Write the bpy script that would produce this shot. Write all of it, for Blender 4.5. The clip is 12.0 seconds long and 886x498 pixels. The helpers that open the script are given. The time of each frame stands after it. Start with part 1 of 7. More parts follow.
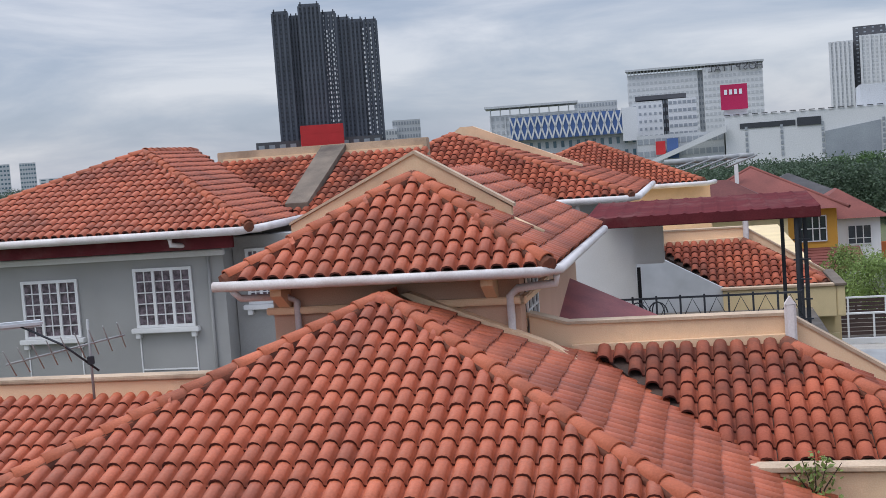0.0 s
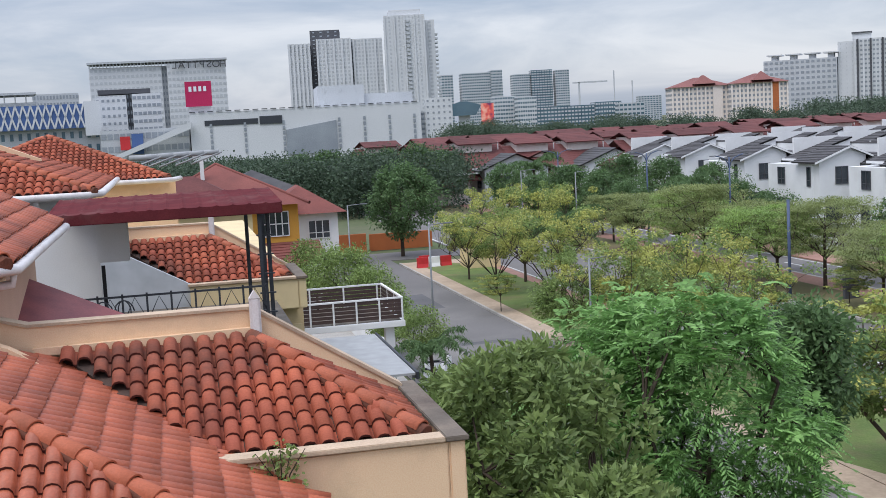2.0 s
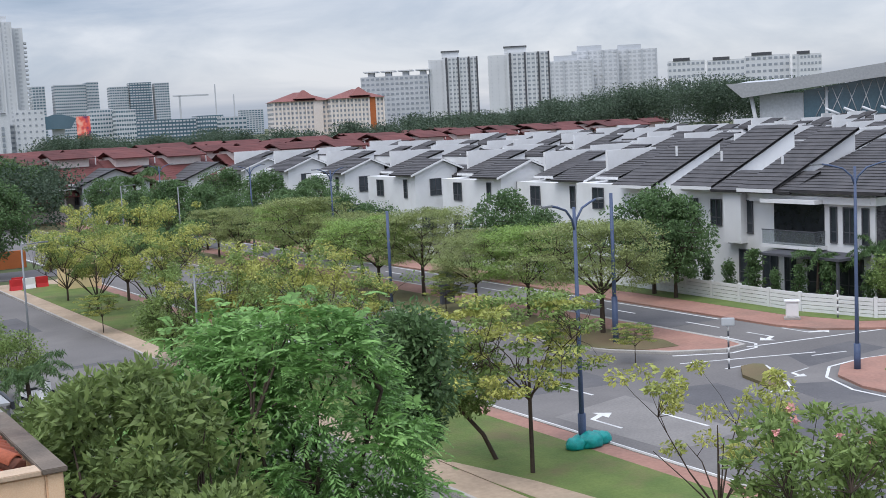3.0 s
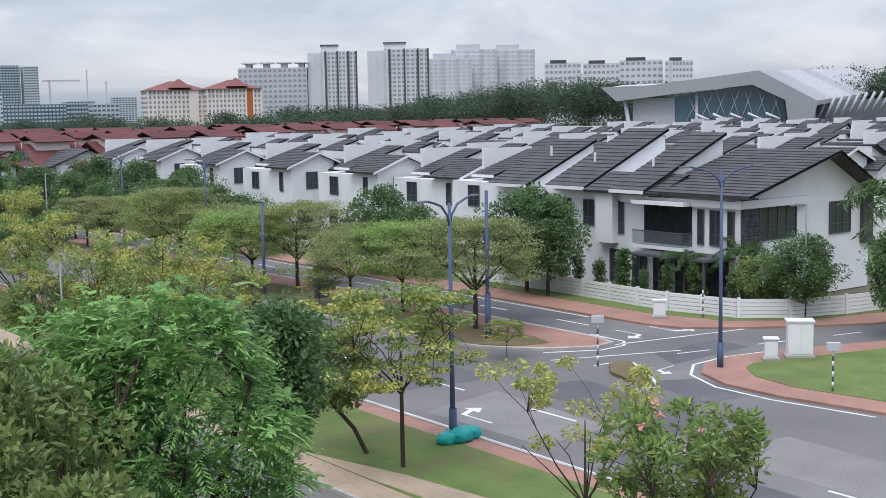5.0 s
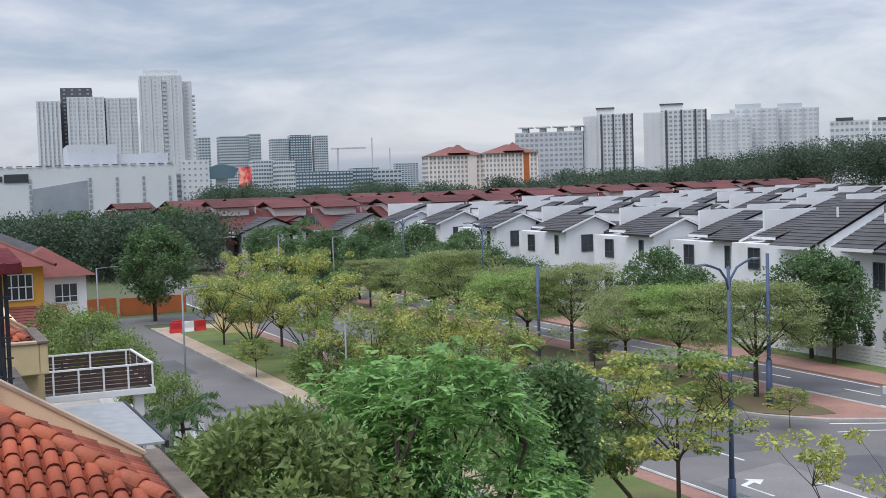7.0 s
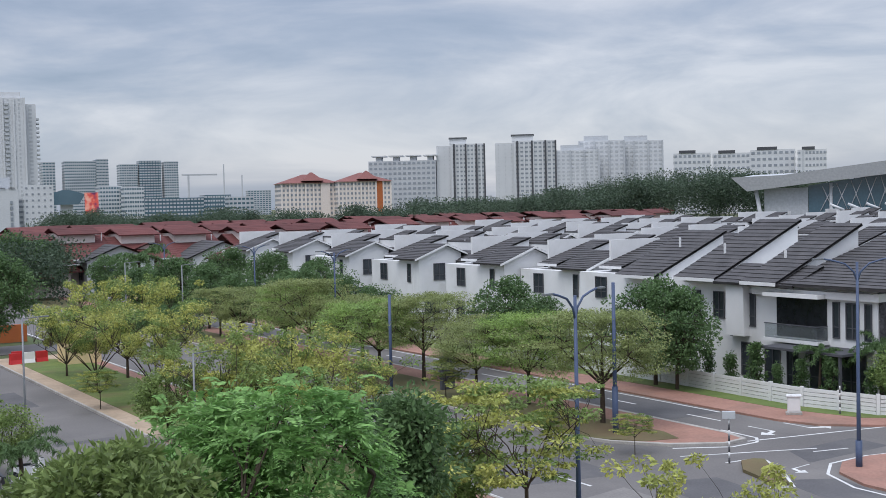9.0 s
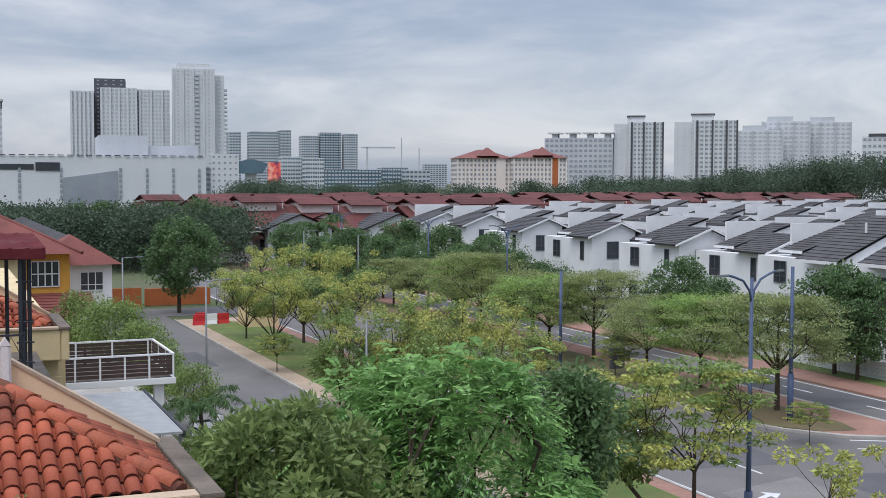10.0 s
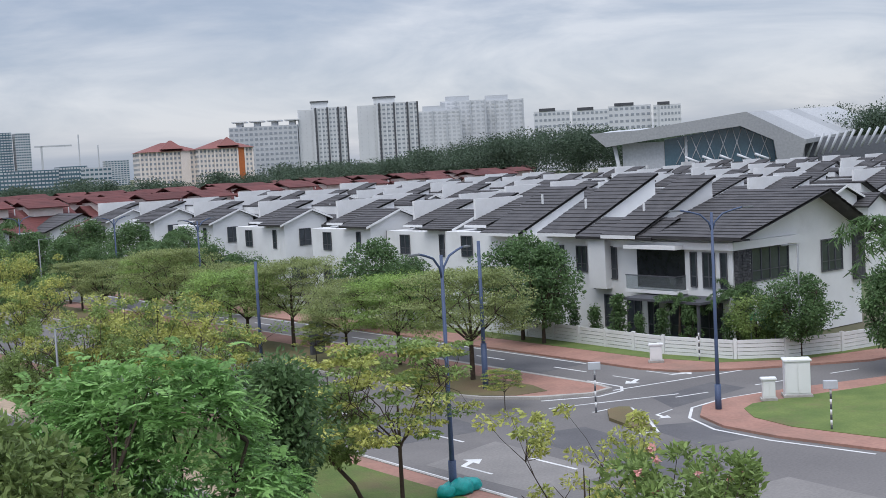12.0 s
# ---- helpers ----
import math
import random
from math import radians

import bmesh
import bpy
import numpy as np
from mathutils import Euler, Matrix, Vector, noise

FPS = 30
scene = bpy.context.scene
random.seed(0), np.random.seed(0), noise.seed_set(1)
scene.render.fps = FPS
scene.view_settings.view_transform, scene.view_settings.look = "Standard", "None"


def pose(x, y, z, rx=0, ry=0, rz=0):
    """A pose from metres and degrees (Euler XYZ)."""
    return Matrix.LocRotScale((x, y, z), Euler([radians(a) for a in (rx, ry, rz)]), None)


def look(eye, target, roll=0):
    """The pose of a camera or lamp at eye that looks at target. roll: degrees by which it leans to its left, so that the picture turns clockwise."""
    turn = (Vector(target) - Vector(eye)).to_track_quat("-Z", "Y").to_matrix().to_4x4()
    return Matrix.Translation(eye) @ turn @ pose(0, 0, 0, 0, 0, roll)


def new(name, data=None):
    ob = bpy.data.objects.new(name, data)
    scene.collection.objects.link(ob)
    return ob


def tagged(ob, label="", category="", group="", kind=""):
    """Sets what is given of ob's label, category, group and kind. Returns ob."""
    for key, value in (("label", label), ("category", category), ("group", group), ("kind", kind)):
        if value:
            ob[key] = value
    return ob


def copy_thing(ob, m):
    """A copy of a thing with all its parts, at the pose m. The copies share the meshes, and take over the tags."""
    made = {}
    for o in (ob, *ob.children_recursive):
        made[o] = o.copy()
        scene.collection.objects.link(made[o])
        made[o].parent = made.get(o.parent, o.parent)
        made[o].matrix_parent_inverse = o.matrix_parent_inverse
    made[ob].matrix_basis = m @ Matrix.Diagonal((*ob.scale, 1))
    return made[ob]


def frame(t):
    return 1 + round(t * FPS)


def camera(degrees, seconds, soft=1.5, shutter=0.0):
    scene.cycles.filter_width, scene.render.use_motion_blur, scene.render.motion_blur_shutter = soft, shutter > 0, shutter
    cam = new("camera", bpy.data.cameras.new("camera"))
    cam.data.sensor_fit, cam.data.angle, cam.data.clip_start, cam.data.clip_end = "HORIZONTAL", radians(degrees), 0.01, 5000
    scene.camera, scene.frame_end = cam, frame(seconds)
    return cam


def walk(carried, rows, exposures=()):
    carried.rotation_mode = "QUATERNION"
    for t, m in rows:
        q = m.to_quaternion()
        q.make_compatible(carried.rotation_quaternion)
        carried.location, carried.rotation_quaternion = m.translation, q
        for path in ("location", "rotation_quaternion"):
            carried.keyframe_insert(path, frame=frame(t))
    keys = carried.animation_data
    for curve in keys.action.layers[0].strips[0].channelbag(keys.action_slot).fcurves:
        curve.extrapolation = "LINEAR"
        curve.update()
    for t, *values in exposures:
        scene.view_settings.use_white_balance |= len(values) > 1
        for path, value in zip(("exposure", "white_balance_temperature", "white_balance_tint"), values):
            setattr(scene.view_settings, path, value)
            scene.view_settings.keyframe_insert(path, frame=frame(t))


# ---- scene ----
# World: y runs along the street, x across it, ground at z = 0.
EYE = 12.5
TURN = 12.0
cam = camera(39.81, 12.0, 0.7)
ROWS = [
    (0.0, -0.66, -4.15, 4.11, -0.00, -0.00, 0.00),
    (0.5, -7.09, -4.82, 2.79, -0.01, -0.03, 0.02),
    (1.0, -14.73, -4.96, 2.13, 0.01, 0.04, 0.00),
    (1.5, -19.34, -5.41, 2.36, 0.02, 0.04, 0.01),
    (2.0, -25.26, -5.87, 3.01, 0.03, 0.03, -0.00),
    (2.5, -34.63, -5.96, 3.09, 0.02, 0.04, 0.00),
    (3.0, -43.64, -6.16, 2.82, 0.11, 0.07, 0.01),
    (3.2, -46.59, -6.32, 2.24, 0.12, 0.06, 0.01),
    (4.8, -50.30, -6.52, 0.98, 0.14, 0.08, -0.05),
    (5.0, -49.30, -6.54, 1.02, 0.15, 0.08, -0.06),
    (5.5, -45.26, -6.35, 1.49, 0.17, 0.09, -0.04),
    (6.0, -40.79, -5.15, 0.87, 0.15, 0.09, -0.05),
    (6.5, -37.17, -4.05, 1.46, 0.13, 0.09, -0.04),
    (6.7, -36.49, -3.64, 1.73, 0.13, 0.08, -0.04),
    (8.3, -39.08, -2.18, 1.18, 0.18, 0.03, -0.01),
    (8.5, -41.31, -2.17, 1.28, 0.20, 0.02, -0.01),
    (9.0, -43.34, -2.17, 1.33, 0.21, 0.02, -0.00),
    (9.5, -37.30, -2.49, 0.63, 0.20, 0.04, -0.01),
    (10.0, -35.17, -3.19, -0.17, 0.21, 0.01, -0.08),
    (10.5, -37.32, -3.45, 0.09, 0.18, -0.00, -0.02),
    (11.0, -38.66, -3.53, 0.85, 0.15, -0.02, 0.01),
    (11.5, -42.50, -3.86, 1.84, 0.14, -0.07, -0.01),
    (12.0, -49.70, -4.16, 3.05, 0.14, -0.12, -0.01),
]
walk(cam, [(t, pose(ex, ey, EYE + ez, 90 + pitch, roll, yaw + TURN)) for t, yaw, pitch, roll, ex, ey, ez in ROWS],
     [(0.0, -0.04), (0.5, 0.0), (1.0, 0.09), (1.5, 0.12), (2.5, 0.05), (4.0, 0.05), (5.5, 0.09), (6.5, 0.05), (9.0, -0.10), (10.0, -0.08), (10.5, -0.05), (12.0, -0.06)])


def polar(az, d, z=0.0):
    a = radians(az - TURN)
    return Vector((d * math.sin(a), d * math.cos(a), z))


def height(el, d):
    return EYE + d * math.tan(radians(el + 0.1))


# ---- light: overcast afternoon, bright cloud, no hard shadows ----
world = bpy.data.worlds.new("sky")
scene.world = world
world.use_nodes = True
wt = world.node_tree
wt.nodes.clear()


def wn(kind, **kw):
    n = wt.nodes.new(kind)
    for k, v in kw.items():
        n.inputs[k].default_value = v
    return n


def ramp(nt, stops, ease="LINEAR"):
    r = nt.nodes.new("ShaderNodeValToRGB")
    r.color_ramp.interpolation = ease
    while len(r.color_ramp.elements) < len(stops):
        r.color_ramp.elements.new(0.5)
    for e, (p, c) in zip(r.color_ramp.elements, stops):
        e.position, e.color = p, (*c, 1)
    return r


wl = wt.links.new
wo = wt.nodes.new("ShaderNodeOutputWorld")
wb = wn("ShaderNodeBackground", Strength=1.0)
sky = wt.nodes.new("ShaderNodeTexSky")
sky.sky_type, sky.sun_disc = "NISHITA", False
sky.sun_elevation, sky.sun_rotation = radians(58), radians(234)
tc = wt.nodes.new("ShaderNodeTexCoord")
mp = wt.nodes.new("ShaderNodeMapping")
mp.inputs["Scale"].default_value = (1.0, 1.0, 4.6)
mp.inputs["Location"].default_value = (0.31, 0.12, 0.0)
wl(tc.outputs["Generated"], mp.inputs["Vector"])
n1 = wn("ShaderNodeTexNoise", Scale=3.4, Detail=9.0, Roughness=0.56, Distortion=0.5)
wl(mp.outputs["Vector"], n1.inputs["Vector"])
cloud = ramp(wt, [(0.33, (0.335, 0.405, 0.55)), (0.44, (0.435, 0.495, 0.64)), (0.52, (0.55, 0.592, 0.715)), (0.64, (0.76, 0.778, 0.87))])
wl(n1.outputs["Fac"], cloud.inputs["Fac"])
# an overcast dome is brighter towards the zenith
sep = wt.nodes.new("ShaderNodeSeparateXYZ")
wl(tc.outputs["Generated"], sep.inputs["Vector"])
dome = wt.nodes.new("ShaderNodeMapRange")
dome.inputs["From Min"].default_value, dome.inputs["From Max"].default_value = 0.16, 0.9
dome.inputs["To Min"].default_value, dome.inputs["To Max"].default_value = 0.76, 2.6
wl(sep.outputs["Z"], dome.inputs["Value"])
mul = wt.nodes.new("ShaderNodeVectorMath")
mul.operation = "SCALE"
wl(cloud.outputs["Color"], mul.inputs["Vector"])
wl(dome.outputs["Result"], mul.inputs["Scale"])
mixs = wt.nodes.new("ShaderNodeMixRGB")
mixs.blend_type = "ADD"
mixs.inputs["Fac"].default_value = 0.03
wl(mul.outputs["Vector"], mixs.inputs["Color1"])
wl(sky.outputs["Color"], mixs.inputs["Color2"])
wl(mixs.outputs["Color"], wb.inputs["Color"])
wl(wb.outputs["Background"], wo.inputs["Surface"])
sun = new("sun", bpy.data.lights.new("sun", "SUN"))
sun.data.energy, sun.data.angle, sun.data.color = 1.5, radians(30), (1.0, 0.97, 0.92)
sun.matrix_world = look((-30, -22, 60), (0, 0, 0))


# ---- materials ----
def mat(name, c1, c2=None, rough=0.8, scale=3.0, fine=40.0, bump=0.15, metal=0.0, stain=None, amount=0.0, rand="", spread=0.25, spec=0.3):
    """Two tones mixed at two scales, an optional stain and a fine relief. rand: 'object' or 'island' varies the tone piece by piece."""
    m = bpy.data.materials.new(name)
    m.use_nodes = True
    nt = m.node_tree
    b = nt.nodes["Principled BSDF"]
    L = nt.links.new
    c2 = c2 or tuple(x * 0.82 for x in c1)
    t = nt.nodes.new("ShaderNodeTexCoord")
    src = t.outputs["Object"]
    if rand == "object":
        geo = nt.nodes.new("ShaderNodeNewGeometry")
        src = geo.outputs["Position"]
    a = nt.nodes.new("ShaderNodeTexNoise")
    a.inputs["Scale"].default_value, a.inputs["Detail"].default_value = scale, 5
    f = nt.nodes.new("ShaderNodeTexNoise")
    f.inputs["Scale"].default_value, f.inputs["Detail"].default_value = fine, 3
    L(src, a.inputs["Vector"])
    L(src, f.inputs["Vector"])
    r = ramp(nt, [(0.32, c1), (0.68, c2)])
    L(a.outputs["Fac"], r.inputs["Fac"])
    mx = nt.nodes.new("ShaderNodeMixRGB")
    mx.blend_type = "OVERLAY"
    mx.inputs["Fac"].default_value = 0.25
    L(r.outputs["Color"], mx.inputs["Color1"])
    L(f.outputs["Fac"], mx.inputs["Color2"])
    col = mx.outputs["Color"]
    if rand:
        if rand == "object":
            o = nt.nodes.new("ShaderNodeObjectInfo").outputs["Random"]
        else:
            o = nt.nodes.new("ShaderNodeNewGeometry").outputs["Random Per Island"]
        mr = nt.nodes.new("ShaderNodeMapRange")
        mr.inputs["To Min"].default_value, mr.inputs["To Max"].default_value = 1 - spread, 1 + spread
        L(o, mr.inputs["Value"])
        hs = nt.nodes.new("ShaderNodeHueSaturation")
        L(mr.outputs["Result"], hs.inputs["Value"])
        L(col, hs.inputs["Color"])
        col = hs.outputs["Color"]
    if stain:
        s = nt.nodes.new("ShaderNodeTexNoise")
        s.inputs["Scale"].default_value, s.inputs["Detail"].default_value = scale * 0.45, 8
        s.inputs["Roughness"].default_value = 0.65
        L(src, s.inputs["Vector"])
        sr = ramp(nt, [(0.5, (0, 0, 0)), (0.68, (amount, amount, amount))])
        L(s.outputs["Fac"], sr.inputs["Fac"])
        sm = nt.nodes.new("ShaderNodeMixRGB")
        sm.inputs["Color2"].default_value = (*stain, 1)
        L(sr.outputs["Color"], sm.inputs["Fac"])
        L(col, sm.inputs["Color1"])
        col = sm.outputs["Color"]
    L(col, b.inputs["Base Color"])
    b.inputs["Roughness"].default_value, b.inputs["Metallic"].default_value = rough, metal
    b.inputs["Specular IOR Level"].default_value = spec
    if bump:
        bp = nt.nodes.new("ShaderNodeBump")
        bp.inputs["Strength"].default_value, bp.inputs["Distance"].default_value = bump, 0.02
        L(f.outputs["Fac"], bp.inputs["Height"])
        L(bp.outputs["Normal"], b.inputs["Normal"])
    return m


def leaf_mat(name, c1, c2, rough=0.55):
    m = mat(name, c1, c2, rough, 0.6, 9.0, 0.0, rand="island", spread=0.32, spec=0.25)
    nt = m.node_tree
    b = nt.nodes["Principled BSDF"]
    tr = nt.nodes.new("ShaderNodeBsdfTranslucent")
    sh = nt.nodes.new("ShaderNodeMixShader")
    sh.inputs["Fac"].default_value = 0.35
    nt.links.new(b.inputs["Base Color"].links[0].from_socket, tr.inputs["Color"])
    nt.links.new(b.outputs["BSDF"], sh.inputs[1])
    nt.links.new(tr.outputs["BSDF"], sh.inputs[2])
    nt.links.new(sh.outputs["Shader"], nt.nodes["Material Output"].inputs["Surface"])
    return m


TERRA, TERRA2, GRIME = (0.46, 0.12, 0.056), (0.36, 0.088, 0.044), (0.055, 0.035, 0.03)
tile_a = mat("clay_tile", TERRA, TERRA2, 0.52, 1.2, 30, 0.3, spec=0.45, stain=GRIME, amount=0.42, rand="object", spread=0.13)
tile_b = mat("clay_tile_joined", TERRA, TERRA2, 0.52, 1.2, 30, 0.3, spec=0.45, stain=GRIME, amount=0.42, rand="island", spread=0.13)
tile_old = mat("weathered_tile", (0.40, 0.106, 0.054), (0.27, 0.07, 0.042), 0.8, 0.9, 30, 0.3, stain=GRIME, amount=0.72, rand="object", spread=0.24)
tile_old_b = mat("weathered_tile_joined", (0.40, 0.106, 0.054), (0.27, 0.07, 0.042), 0.8, 0.9, 30, 0.3, stain=GRIME, amount=0.7, rand="island", spread=0.3)
cap_m = mat("ridge_cap_clay", (0.46, 0.13, 0.066), (0.37, 0.098, 0.048), 0.6, 2, 40, 0.3, stain=GRIME, amount=0.5, rand="object", spread=0.15)
# Lip colour: grime, darkened further to imitate the shadow line below each tile.
lip_m = mat("grimy_shaded_tile_lip", (0.11, 0.028, 0.02), (0.05, 0.017, 0.014), 0.85, 3, 40, 0.3)
gutter_m = mat("stained_gutter", (0.20, 0.16, 0.125), (0.10, 0.085, 0.07), 0.9, 1.5, 30, 0.3, stain=GRIME, amount=0.6)
mortar_m = mat("hip_mortar", (0.24, 0.085, 0.05), (0.12, 0.055, 0.04), 0.95, 5, 30, 0.4, stain=GRIME, amount=0.6)
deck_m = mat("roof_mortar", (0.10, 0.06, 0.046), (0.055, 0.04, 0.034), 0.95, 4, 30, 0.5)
beige = mat("beige_render", (0.80, 0.56, 0.36), (0.73, 0.50, 0.32), 0.85, 0.8, 60, 0.2, stain=(0.30, 0.22, 0.15), amount=0.45)
peach = mat("peach_wall", (0.56, 0.36, 0.26), (0.50, 0.32, 0.23), 0.85, 0.8, 60, 0.15, stain=(0.3, 0.2, 0.15), amount=0.3)
cream = mat("cream_paint", (0.70, 0.56, 0.32), (0.64, 0.51, 0.30), 0.8, 0.8, 60, 0.1, stain=(0.35, 0.28, 0.18), amount=0.4)
greywall = mat("grey_render", (0.34, 0.34, 0.33), (0.30, 0.30, 0.29), 0.85, 0.7, 60, 0.12, stain=(0.2, 0.2, 0.19), amount=0.3)
white = mat("white_paint", (0.73, 0.735, 0.735), (0.67, 0.675, 0.675), 0.6, 0.6, 40, 0.05, stain=(0.5, 0.49, 0.46), amount=0.35)
# Far walls tinted slightly blue and panes lightened: haze put into the colour.
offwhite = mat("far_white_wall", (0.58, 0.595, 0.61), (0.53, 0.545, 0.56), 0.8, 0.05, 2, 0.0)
far_pane = mat("hazed_far_window", (0.29, 0.32, 0.35), (0.23, 0.255, 0.285), 0.35, 0.1, 2, 0.0)
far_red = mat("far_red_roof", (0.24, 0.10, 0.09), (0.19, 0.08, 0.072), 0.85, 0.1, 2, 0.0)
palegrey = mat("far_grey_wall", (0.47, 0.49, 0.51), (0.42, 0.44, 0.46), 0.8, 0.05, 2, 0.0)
pvc = mat("white_pvc", (0.68, 0.65, 0.64), (0.60, 0.56, 0.55), 0.5, 2, 40, 0.05, stain=(0.35, 0.26, 0.22), amount=0.5)
concrete = mat("stained_concrete", (0.19, 0.165, 0.135), (0.10, 0.085, 0.07), 0.9, 1.5, 40, 0.4, stain=(0.05, 0.045, 0.04), amount=0.8)
maroon = mat("maroon_metal", (0.13, 0.028, 0.032), (0.095, 0.022, 0.026), 0.9, 2, 30, 0.05, spec=0.05, stain=(0.2, 0.12, 0.11), amount=0.4)
maroon_tile = mat("maroon_roof", (0.24, 0.065, 0.065), (0.17, 0.045, 0.05), 0.55, 2, 30, 0.1)
redroof = mat("red_far_roof", (0.135, 0.046, 0.042), (0.10, 0.036, 0.034), 0.85, 0.4, 6, 0.2, rand="object", spread=0.2)
slate = mat("charcoal_roof_tile", (0.080, 0.076, 0.078), (0.052, 0.050, 0.052), 0.7, 1.0, 20, 0.2, rand="island", spread=0.3)
curtain = mat("patterned_curtain", (0.20, 0.155, 0.18), (0.04, 0.03, 0.036), 0.4, 9.0, 30, 0.0, spec=0.5)
coping_m = mat("cream_coping", (0.54, 0.41, 0.29), (0.44, 0.33, 0.235), 0.85, 1.5, 40, 0.2, stain=(0.16, 0.12, 0.09), amount=0.6)
brown = mat("brown_slat", (0.07, 0.045, 0.04), (0.05, 0.033, 0.03), 0.7, 2, 20, 0.1)
dark = mat("dark_opening", (0.022, 0.024, 0.028), (0.012, 0.013, 0.015), 0.25, 2, 20, 0.0, spec=0.5)
glass = mat("window_glass", (0.05, 0.06, 0.07), (0.03, 0.036, 0.042), 0.06, 1, 10, 0.0, spec=0.6)
blueglass = mat("blue_glass", (0.10, 0.17, 0.21), (0.05, 0.10, 0.13), 0.1, 0.05, 2, 0.0, spec=0.6)
tower_grey = mat("tower_cladding", (0.088, 0.10, 0.122), (0.07, 0.08, 0.10), 0.7, 0.05, 2, 0.0)
tower_pane = mat("tower_window", (0.05, 0.055, 0.066), (0.035, 0.04, 0.048), 0.5, 0.05, 2, 0.0)
redtile2 = mat("old_red_tile", (0.21, 0.068, 0.055), (0.15, 0.05, 0.042), 0.8, 0.5, 8, 0.2)
charcoal = mat("charcoal_cladding", (0.085, 0.088, 0.098), (0.065, 0.067, 0.076), 0.7, 0.05, 2, 0.0)
asphalt = mat("asphalt", (0.168, 0.158, 0.152), (0.128, 0.121, 0.118), 0.85, 0.15, 9, 0.2, stain=(0.225, 0.212, 0.20), amount=0.8)
patch_m = mat("asphalt_patch", (0.115, 0.112, 0.116), (0.09, 0.088, 0.092), 0.85, 0.5, 9, 0.2, stain=(0.16, 0.155, 0.15), amount=0.6)
patch_l = mat("pale_asphalt_patch", (0.225, 0.212, 0.20), (0.185, 0.175, 0.167), 0.9, 0.5, 9, 0.2)
paving = mat("red_brick_paving", (0.36, 0.20, 0.155), (0.29, 0.16, 0.125), 0.9, 0.5, 6, 0.3, stain=(0.20, 0.14, 0.11), amount=0.6)
sand = mat("worn_path", (0.43, 0.33, 0.24), (0.34, 0.26, 0.19), 0.95, 0.4, 5, 0.3, stain=(0.2, 0.17, 0.12), amount=0.5)
kerb_m = mat("kerb_concrete", (0.42, 0.40, 0.37), (0.32, 0.30, 0.28), 0.9, 1.0, 12, 0.2)
line_m = mat("road_paint", (0.70, 0.70, 0.69), (0.55, 0.55, 0.54), 0.7, 1.0, 12, 0.1, stain=(0.25, 0.25, 0.25), amount=0.5)
grass_m = mat("lawn", (0.145, 0.19, 0.055), (0.095, 0.14, 0.04), 0.95, 0.55, 11, 0.9, stain=(0.165, 0.125, 0.07), amount=0.75)
drygrass = mat("dry_verge", (0.16, 0.14, 0.07), (0.10, 0.10, 0.045), 0.95, 0.3, 14, 0.6, stain=(0.17, 0.10, 0.07), amount=0.6)
ground_m = mat("far_ground", (0.075, 0.105, 0.04), (0.12, 0.11, 0.07), 0.95, 0.03, 1.0, 0.3)
bluepole = mat("blue_pole_paint", (0.075, 0.105, 0.185), (0.06, 0.085, 0.15), 0.5, 2, 20, 0.05)
greypole = mat("galvanised_pole", (0.24, 0.255, 0.265), (0.19, 0.20, 0.21), 0.5, 2, 20, 0.05, metal=0.4)
darkmetal = mat("dark_steel", (0.05, 0.055, 0.065), (0.035, 0.038, 0.045), 0.5, 2, 20, 0.05, metal=0.3)
bark = mat("bark", (0.075, 0.055, 0.04), (0.045, 0.034, 0.026), 0.95, 3, 20, 0.6)
stone = mat("dark_stone_cladding", (0.10, 0.10, 0.105), (0.04, 0.04, 0.045), 0.9, 6, 20, 0.6)
yellow = mat("yellow_wall", (0.62, 0.33, 0.06), (0.55, 0.29, 0.055), 0.85, 0.6, 30, 0.1)
orange = mat("orange_wall", (0.42, 0.13, 0.045), (0.36, 0.11, 0.04), 0.85, 0.6, 30, 0.1)
magenta = mat("magenta_sign", (0.36, 0.012, 0.07), (0.33, 0.012, 0.06), 0.5, 0.1, 2, 0.0)
bluepanel = mat("blue_panel", (0.07, 0.13, 0.30), (0.06, 0.11, 0.26), 0.6, 0.05, 2, 0.0)
redpanel = mat("red_panel", (0.50, 0.03, 0.035), (0.42, 0.028, 0.03), 0.6, 0.1, 2, 0.0)
teal = mat("teal_plastic_sack", (0.01, 0.33, 0.30), (0.008, 0.26, 0.24), 0.35, 6, 30, 0.3)
stad_m = mat("aluminium_roof", (0.32, 0.33, 0.335), (0.28, 0.29, 0.295), 0.6, 0.05, 2, 0.0)
lf_bright = leaf_mat("bright_leaf", (0.25, 0.43, 0.135), (0.17, 0.32, 0.10))
lf_mid = leaf_mat("mid_leaf", (0.24, 0.32, 0.10), (0.16, 0.235, 0.072))
lf_dark = leaf_mat("dark_leaf", (0.125, 0.205, 0.08), (0.085, 0.15, 0.06))
lf_yellow = leaf_mat("yellow_green_leaf", (0.46, 0.46, 0.13), (0.33, 0.37, 0.11))
lf_umb = leaf_mat("almond_leaf", (0.29, 0.335, 0.125), (0.205, 0.25, 0.095))
lf_umb2 = leaf_mat("fresh_almond_leaf", (0.28, 0.40, 0.105), (0.20, 0.31, 0.085))
lf_far = leaf_mat("far_leaf", (0.085, 0.125, 0.075), (0.055, 0.085, 0.055))
lf_broad = leaf_mat("broad_leaf", (0.225, 0.295, 0.095), (0.145, 0.205, 0.07))
pink = leaf_mat("pink_petal", (0.74, 0.40, 0.36), (0.66, 0.30, 0.28))


